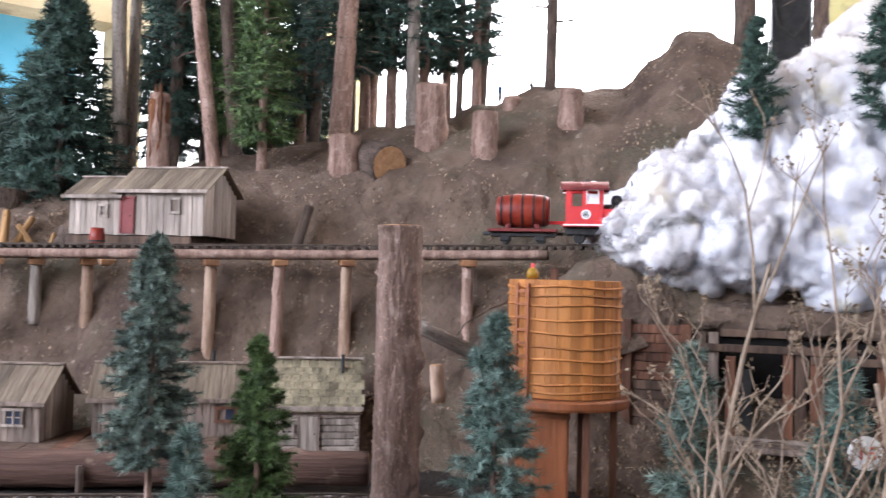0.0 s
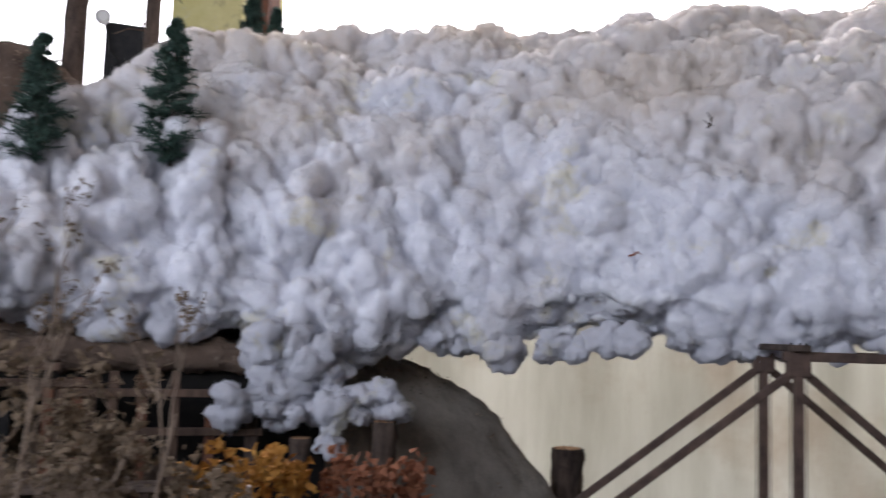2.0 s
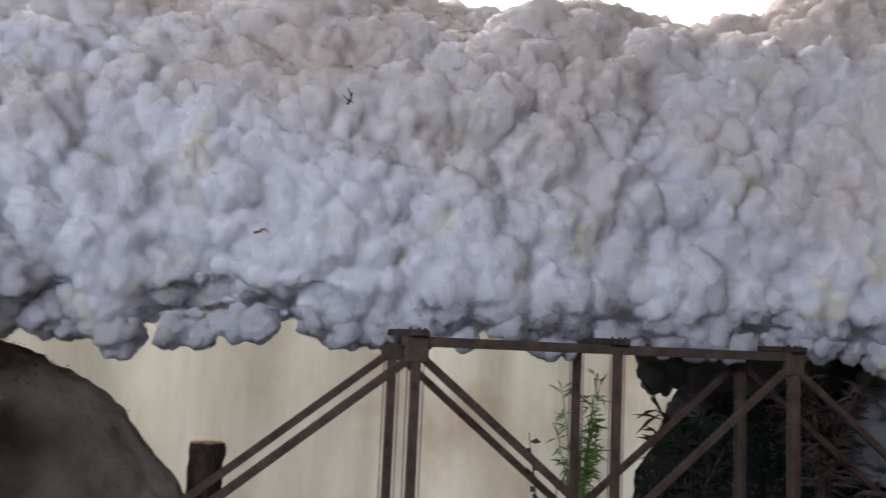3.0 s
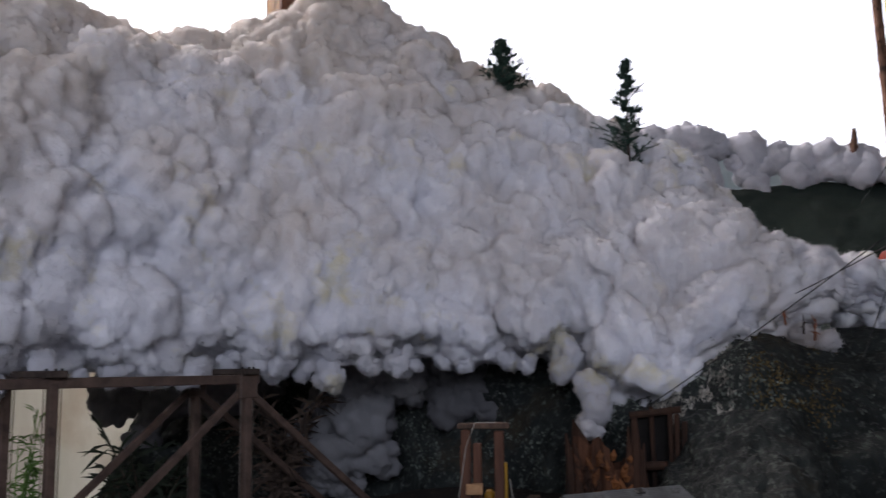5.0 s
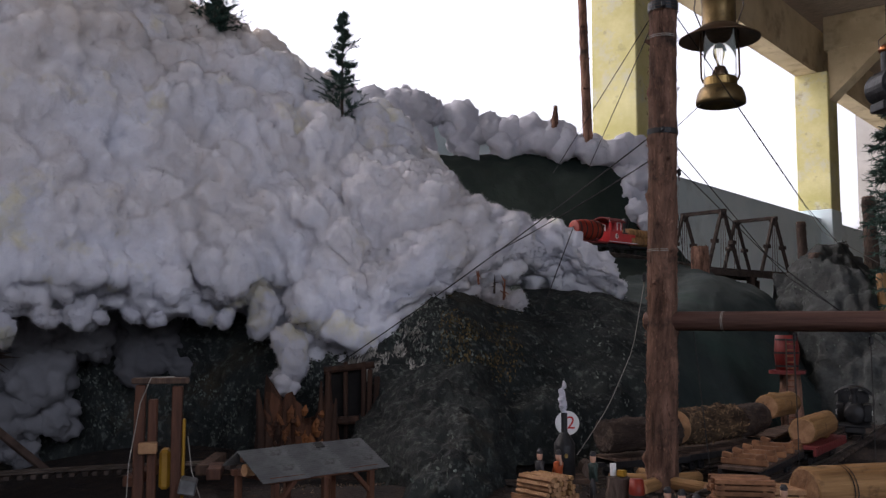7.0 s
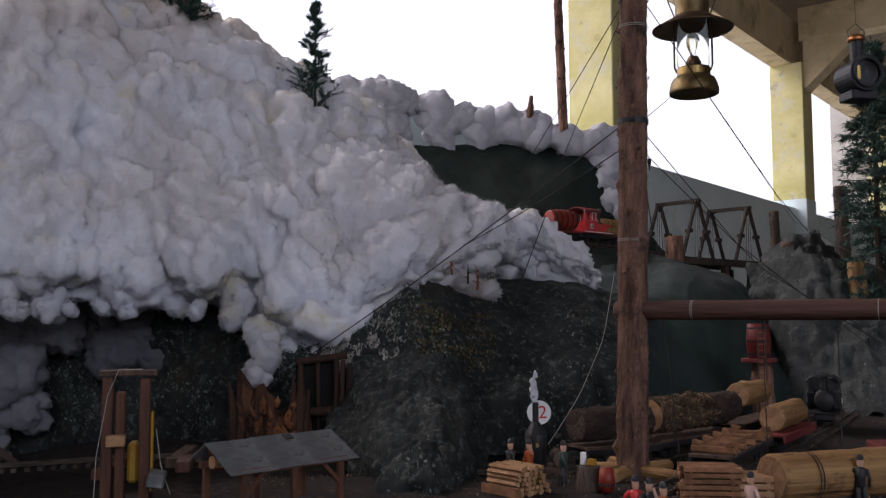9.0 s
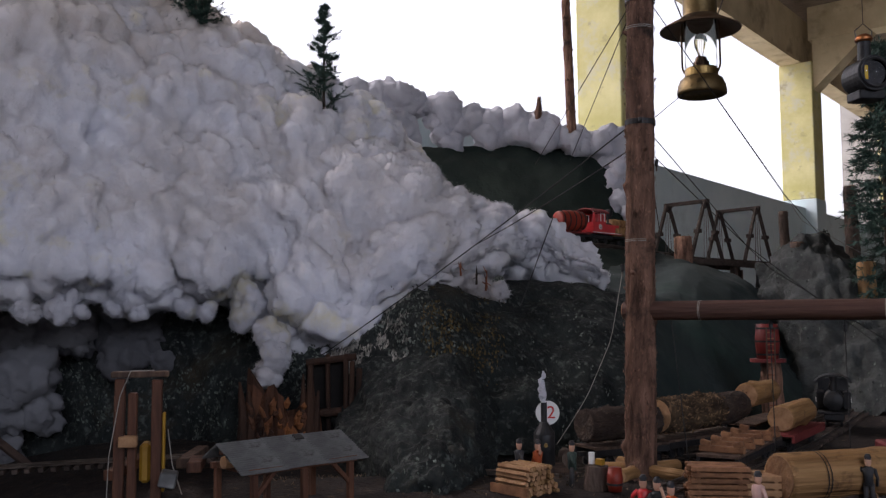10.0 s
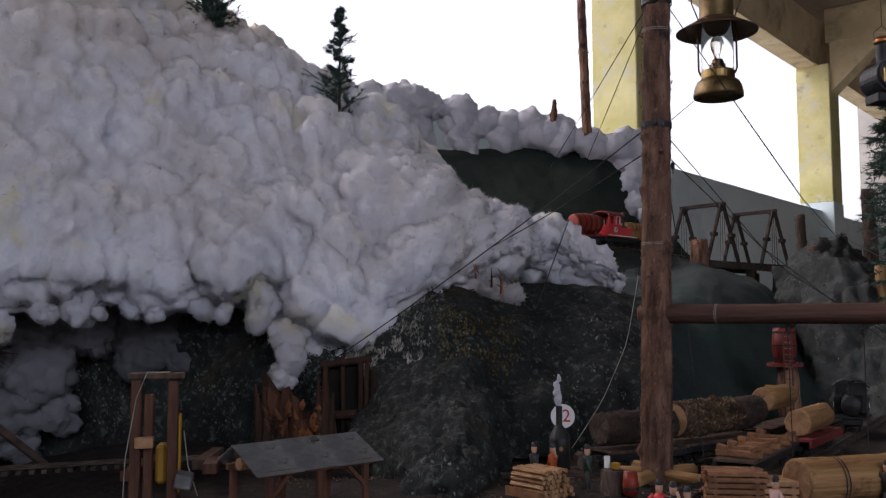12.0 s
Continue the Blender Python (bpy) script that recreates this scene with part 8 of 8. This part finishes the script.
def tin_sheet(w, d, waves):
    bm = bmesh.new()
    n = waves * 6
    rows = []
    for i in range(n + 1):
        x = -w / 2 + w * i / n
        z = 0.0014 * math.sin(2 * math.pi * waves * i / n)
        rows.append([bm.verts.new((x, y, z + dz)) for dz in (0.0, 0.0012) for y in (-d / 2, d / 2)])
    for a, b in zip(rows, rows[1:]):
        bm.faces.new((a[2], b[2], b[3], a[3]))
        bm.faces.new((a[1], b[1], b[0], a[0]))
        bm.faces.new((a[0], b[0], b[2], a[2]))
        bm.faces.new((a[3], b[3], b[1], a[1]))
    return bm


for i, x in enumerate((-0.089, 0.0, 0.089)):
    for sg, row, y, z, tilt in ((-1, 0, 0.021, 0.1185, 27), (-1, 1, 0.061, 0.0985, 27), (1, 0, 0.025, 0.114, -30)):
        part("tin_sheet", tin_sheet(0.052, 0.095, 9), TIN, shed, "grey corrugated tin sheet").matrix_basis = pose(x, sg * y, z + (i % 2) * 0.0012 - row * 0.001, tilt, 0, (i - 1) * 0.5) @ pose(0, 0, 0, 0, 0, 90)
part("ridge_cap", boxed((0.020, 0.016, 0.004), (0.03, -0.008, 0.1275), (27, 0, 0), 0.001), BLACK, shed, "dark gap in the roof ridge")
part("log_end", tubed([(-0.128, -0.01, 0.099), (-0.09, -0.01, 0.099)], 0.011, 10), CUT, shed, "pale log end under the roof")

saw = thing("saw_frame", pose(2.272, -1.857, YZ - 0.06, 0, 0, -128), "tall red-brown timber frame with a yellow machine", "frame")
for x, y, w, h in ((-0.036, 0.0, 0.020, 0.275), (-0.012, 0.01, 0.018, 0.245), (0.036, 0.0, 0.021, 0.272), (-0.044, 0.035, 0.014, 0.24)):
    part("post", boxed((w, 0.022, h), (x, y, h / 2), bevel=0.002), REDWOOD, saw)
part("top_bar", boxed((0.112, 0.03, 0.012), (0.002, 0.004, 0.283), bevel=0.002), DARKBOARD, saw)
part("clamp", boxed((0.036, 0.028, 0.022), (-0.018, -0.012, 0.15), bevel=0.002), CUT, saw)
part("machine_body", boxed((0.022, 0.05, 0.08), (0.012, 0.045, 0.10), bevel=0.006), YELLOWM, saw, "yellow painted machine")
part("chain_guide", boxed((0.006, 0.02, 0.16), (0.05, 0.004, 0.125), bevel=0.002), YELLOWM, saw)
part("tray", boxed((0.034, 0.05, 0.03), (0.062, -0.03, 0.075), (0, 12, 0), 0.003), TIN, saw)
part("rope_loop", tubed([(-0.058, -0.015, 0.0), (-0.054, -0.015, 0.12), (-0.035, -0.015, 0.24), (-0.015, -0.015, 0.291), (0.03, -0.012, 0.291)], 0.0011, 6), ROPE, saw, "pale rope")
part("rope_tail", tubed([(0.058, 0.0, 0.17), (0.068, -0.01, 0.10), (0.088, -0.015, 0.04)], 0.0012, 6), ROPE, saw)

for k, (x, y, a, ln, m) in enumerate(((2.52, -2.0, -50, 0.3, REDWOOD), (2.45, -2.12, -46, 0.28, DARKBOARD), (2.30, -2.02, -40, 0.2, REDWOOD))):
    bb = thing("loose_beam", pose(x, y, YZ - 0.02, 0, 0, a), "loose red-brown beam lying by the rock", "beam")
    part("timber", boxed((ln, 0.03, 0.022), (0, 0, 0.02 + 0.01 * k), (0, 2 * k, 1), 0.002), m, bb)

hollow = thing("hollow_stump", standing(2.56, -2.49, 0.885, -138) @ Matrix.Diagonal((1.32, 1.2, 1.02, 1)), "jagged hollow stump of raw orange-brown wood", "stump")
PROPWOOD = surf("blackened_mine_prop", (0.012, 0.007, 0.005), (0.055, 0.025, 0.014), 20, 0.85, 1.0, 60, stretch=(1, 1, 0.2))
OLDWOOD = surf("old_dark_red_wood", (0.022, 0.010, 0.006), (0.105, 0.042, 0.020), 20, 0.85, 1.0, 60, stretch=(1, 1, 0.2))
hb = bmesh.new()
nseg, rings = 40, []
hr = random.Random(3)
tops = [0.14 + 0.05 * math.sin(i * 0.5) + hr.uniform(-0.03, 0.03) + (0.10 if 18 < i < 26 else 0.0) for i in range(nseg)]
for j in range(16):
    f = j / 15
    ring = []
    for i in range(nseg):
        a = 6.2832 * i / nseg
        rad = 0.088 - 0.022 * f + 0.008 * math.sin(i * 2.1) + 0.010 * noise.noise(Vector((math.cos(a) * 5, math.sin(a) * 5, f * 2)))
        ring.append(hb.verts.new((rad * math.cos(a), rad * math.sin(a), tops[i] * f)))
    rings.append(ring)
for a, b in zip(rings, rings[1:]):
    for i in range(nseg):
        hb.faces.new((a[i], a[(i + 1) % nseg], b[(i + 1) % nseg], b[i]))
inner = [hb.verts.new((v.co.x * 0.55, v.co.y * 0.55, v.co.z - 0.06)) for v in rings[-1]]
for i in range(nseg):
    hb.faces.new((rings[-1][i], rings[-1][(i + 1) % nseg], inner[(i + 1) % nseg], inner[i]))
hb.faces.new(inner)
part("shell", hb, OLDWOOD, hollow)
for i in range(60):
    x, z = hr.uniform(-0.062, 0.066), hr.uniform(0.03, 0.165)
    p = Vector((x, -0.080 + 4.5 * x * x, z))
    d = Vector((hr.uniform(-0.35, 0.35), hr.uniform(-0.25, 0.05), hr.uniform(0.5, 1.0))).normalized() * hr.uniform(0.008, 0.022)
    part("splinter", tubed([p - d, p + Vector((hr.uniform(-0.003, 0.003), -0.002, 0)), p + d], [0.004, hr.uniform(0.004, 0.009), 0.001], 5), STUMPORANGE if x > -0.03 and hr.random() < 0.7 else OLDWOOD, hollow)
for x, h, w, lean in ((-0.074, 0.215, 0.018, -6), (-0.058, 0.19, 0.02, -4), (-0.040, 0.15, 0.016, 3), (0.046, 0.235, 0.014, 3), (0.060, 0.25, 0.020, 5), (0.072, 0.19, 0.014, 8)):
    part("slab", tubed([(x, -0.055, 0), (x + 0.004, -0.062, h * 0.55), (x + lean * 0.001, -0.056, h)], [w * 0.8, w * 0.62, w * 0.14], 7), PROPWOOD, hollow, "dark red-brown standing slab")
adit = thing("mine_portal", pose(2.455, -2.592, 0.905, 0, 0, -140), "small timbered mine portal in the rock", "portal")
# Solid near-black block paints the shade within the portal.
part("dark_opening", boxed((0.11, 0.05, 0.25), (-0.03, 0.05, 0.13)), SHADEFILL, adit, "near-black block, shade of the opening put into its colour")
for x, y, w, h, tilt in ((-0.072, 0.0, 0.014, 0.24, 2), (-0.02, 0.012, 0.012, 0.27, -1), (0.030, 0.006, 0.013, 0.27, 0), (0.046, 0.0, 0.013, 0.25, 1), (0.062, 0.004, 0.016, 0.23, 3), (0.082, 0.012, 0.014, 0.20, 5)):
    part("prop", boxed((w, 0.024, h), (x, y, h / 2), (0, tilt, 0), 0.003), PROPWOOD, adit, "dark red-brown prop")
part("sill_log", tubed([(-0.10, -0.02, 0.105), (0.02, -0.024, 0.112)], 0.012, 10), PROPWOOD, adit)
part("cross_log", tubed([(-0.08, 0.0, 0.245), (0.06, 0.004, 0.262)], 0.010, 10), PROPWOOD, adit)
PEELPAINT = surf("pale_flaking_plaster", (0.10, 0.095, 0.08), (0.36, 0.345, 0.31), 26, 0.95, 0.5, 60, blades=0.5)


def streaked(co):
    """Picks an upright patch of the rock beside the mine portal."""
    az = np.degrees(np.arctan2(co[:, 1] - HUB.y, co[:, 0] - HUB.x))
    return (az > -50.6) & (az < -46.4) & (co[:, 2] > 1.04 + 0.02 * (az + 51)) & (co[:, 2] < 1.36) & (lattice(co * np.array([1, 1, 0.35]), 0.022, 8) + 0.5 * lattice(co, 0.06, 9) > 0.05)


tagged(flakes(None, SETTING["rock_face"], 1500, 0.006, 0.022, PEELPAINT, "flaking_plaster", 77, (0, 0, 1), 0.004, streaked, 0.008), "pale streaks of flaking plaster on the rock", "flaking plaster", kind="stuff")

# ---------------- upper track, train and far trestle ----------------
UPPER = [polar(-50, 4.95, 1.642), polar(-57.4, 4.95, 1.646), polar(-59.8, 5.12, 1.650), polar(-61.3, 5.30, 1.650), polar(-63.0, 5.50, 1.64), Vector((2.70, -5.55, 1.60)), Vector((2.60, -6.05, 1.575)), Vector((2.45, -6.6, 1.56))]
railway("railway_track", UPPER, "upper model railway track on the green ledge", seed=9, every=0.04)


def along(line, f):
    seg = f * (len(line) - 1)
    k = min(int(seg), len(line) - 2)
    p, d = line[k].lerp(line[k + 1], seg - k), line[k + 1] - line[k]
    return pose(p.x, p.y, p.z + 0.0075, 0, 0, math.degrees(math.atan2(d.y, d.x)))


def log_wagon(m):
    t = thing("log_wagon", m, "small wagon loaded with peeled yellow logs", "wagon", "cars of the red train")
    wheels(t, (-0.055, 0.055))
    part("deck", boxed((0.21, 0.08, 0.012), (0, 0, 0.04), bevel=0.002), BLACK, t)
    for y, z in ((-0.026, 0.072), (0.026, 0.072), (0.0, 0.116)):
        lg = part("load_log", bark_tube((-0.11, y, z), (0.11, y, z), 0.026, 0.025, 4, 14, knots=2, rough=0.04), PEELED, t, "peeled yellow log", smooth=True)
        for sx in (-1, 1):
            part("cut_face", tubed([(sx * 0.109, y, z), (sx * 0.1115, y, z)], 0.023, 14), CUT, lg)
    return t


def far_truss(m, label):
    """A trestle of two portals across the track, each with a pair of splayed legs at both ends."""
    t = thing("far_trestle", m, label, "bridge")
    for x0 in (0.0, 0.52):
        beam(t, "top_bar", (x0, -0.145, 0.325), (x0, 0.145, 0.325), 0.02, 0.02, TIE)
        for sy in (-0.125, 0.125):
            for dx in (-0.15, 0.15):
                beam(t, "leg", (x0 + dx * 0.07, sy, 0.325), (x0 + dx, sy, 0.0), 0.016, 0.018, TIE)
                part("block", boxed((0.034, 0.034, 0.022), (x0 + dx * 0.55, sy, 0.155), bevel=0.003), TIE, t)
                beam(t, "knee_brace", (x0, sy, 0.285), (x0, sy * 0.75, 0.32), 0.010, 0.012, TIE)
            for f in (-0.03, 0.0, 0.03):
                part("tie_rod", tubed([(x0 + f, sy, 0.0), (x0 + f * 0.5, sy, 0.31)], 0.0018, 5), IRON, t)
    for sy in (-0.125, 0.125):
        beam(t, "sill_beam", (-0.2, sy, -0.012), (0.72, sy, -0.012), 0.02, 0.03, TIE)
    for i in range(23):
        piece("deck_plank", (0.03, 0.27, 0.008), (-0.19 + i * 0.0405, 0, 0.008), t, TIE)
    for x in (-0.15, 0.3, 0.68):
        for sy in (-0.1, 0.1):
            part("pier", bark_tube((x, sy, -0.5), (x, sy, -0.026), 0.024, 0.022, 7, 10), BARKDARK, t)
    return t


log_wagon(along(UPPER, 0.515))
small_loco(along(UPPER, 0.390))
barrel_wagon(along(UPPER, 0.262))
far_truss(pose(2.70, -5.56, 1.578, 0, 0, -101), "dark timber trestle bridge with leaning frames")
for k, (x, y, z, h, rad, m) in enumerate(((2.60, -5.30, 1.36, 0.33, 0.05, SPARBARK), (2.18, -5.62, 1.62, 0.2, 0.026, BARKDARK), (1.99, -5.22, 1.38, 0.24, 0.035, BARKDARK), (1.80, -5.02, 1.12, 0.3, 0.05, BARKGREY), (1.84, -5.6, 1.5, 0.42, 0.035, BARKDARK),
                                            (2.55, -5.45, 1.3, 0.2, 0.03, BARKDARK), (1.62, -4.95, 1.2, 0.3, 0.04, PEELED), (1.93, -5.4, 1.5, 0.16, 0.04, BARKDARK))):
    log_thing("stump", (x, y, z - 0.1), (x + 0.01, y, z + h), rad, rad * 0.9, m, "old broken stump on the far rocks", "stump", "stumps of the far rocks", 130 + k, rough=0.12, seg=14)
log_thing("stump", (1.50, -5.42, 1.35), (1.51, -5.42, 1.91), 0.036, 0.031, SPARBARK, "tall reddish trunk stub before the dark conifer", "stump", "stumps of the far rocks", 140, rough=0.1, seg=14)
far_pole = log_thing("thin_pole", (3.334, -5.40, 2.36), (3.37, -5.39, 3.6), 0.028, 0.023, SPARBARK, "thin bare reddish pole rising from the cotton", "pole", seed=150, knots=34, rough=0.16, seg=24)
rp = random.Random(44)
for k in range(16):
    h, a = 0.12 + (k // 3) * 0.19, rp.uniform(0, 6.28)
    q = Vector((math.cos(a), math.sin(a), 0.2))
    part("branch_stub", tubed([q * 0.012 + Vector((0, 0, h)), q * rp.uniform(0.032, 0.045) + Vector((0, 0, h + 0.004))], [0.010, 0.005], 6), SPARBARK, far_pole)
log_thing("ridge_snag", (3.52, -5.31, 2.34), (3.50, -5.31, 2.585), 0.034, 0.010, SPARBARK, "small broken brown snag in the cotton", "stump", seed=151)
wt = thing("barrel_tower", pose(1.72, -3.96, 0.935, 0, 0, -160) @ Matrix.Diagonal((0.8, 0.8, 1.0, 1)), "red barrel water tank on a trunk with a ladder", "water tower")
part("trunk", bark_tube((0.02, 0.02, -0.05), (0.01, 0.01, 0.18), 0.05, 0.042, 9, 24, knots=6), SPARBARK, wt, smooth=True)
part("platform", lathe([(0, 0.178), (0.075, 0.178), (0.075, 0.19), (0, 0.19)], 24), MAROON, wt)
part("barrel", lathe([(0, 0.19), (0.045, 0.19), (0.052, 0.25), (0.045, 0.31), (0, 0.31)], 22), DARKRED, wt, "red wooden barrel", smooth=True)
for z in (0.205, 0.25, 0.295):
    rr2 = 0.0525 - abs(z - 0.25) * 0.11
    part("hoop", lathe([(rr2, z - 0.003), (rr2 + 0.001, z - 0.003), (rr2 + 0.001, z + 0.003), (rr2, z + 0.003)], 22), BLACK, wt)
ld = part("ladder", box(boxed((0.006, 0.006, 0.30), (-0.016, 0, 0.15)), (0.006, 0.006, 0.30), (0.016, 0, 0.15)), DARKBOARD, wt)
ld.matrix_basis = pose(0.012, -0.082, 0.0, 0, 0, 0)
for i in range(14):
    piece("rung", (0.03, 0.005, 0.004), (0, 0, 0.015 + i * 0.0205), ld, TANKBASE)
cart = thing("red_sled", pose(1.14, -3.3, 0.897, 0, 0, -60), "dark red timber sled in the yard", "sled")
part("bed", boxed((0.2, 0.12, 0.03), (0, 0, 0.04), bevel=0.004), MAROON, cart)
for sy in (-1, 1):
    part("runner", boxed((0.24, 0.014, 0.026), (0, sy * 0.05, 0.013), bevel=0.003), DARKBOARD, cart)
part("bar", tubed([(-0.09, 0, 0.05), (-0.05, 0, 0.10), (0.05, 0, 0.10), (0.09, 0, 0.05)], 0.004, 6), BLACK, cart)
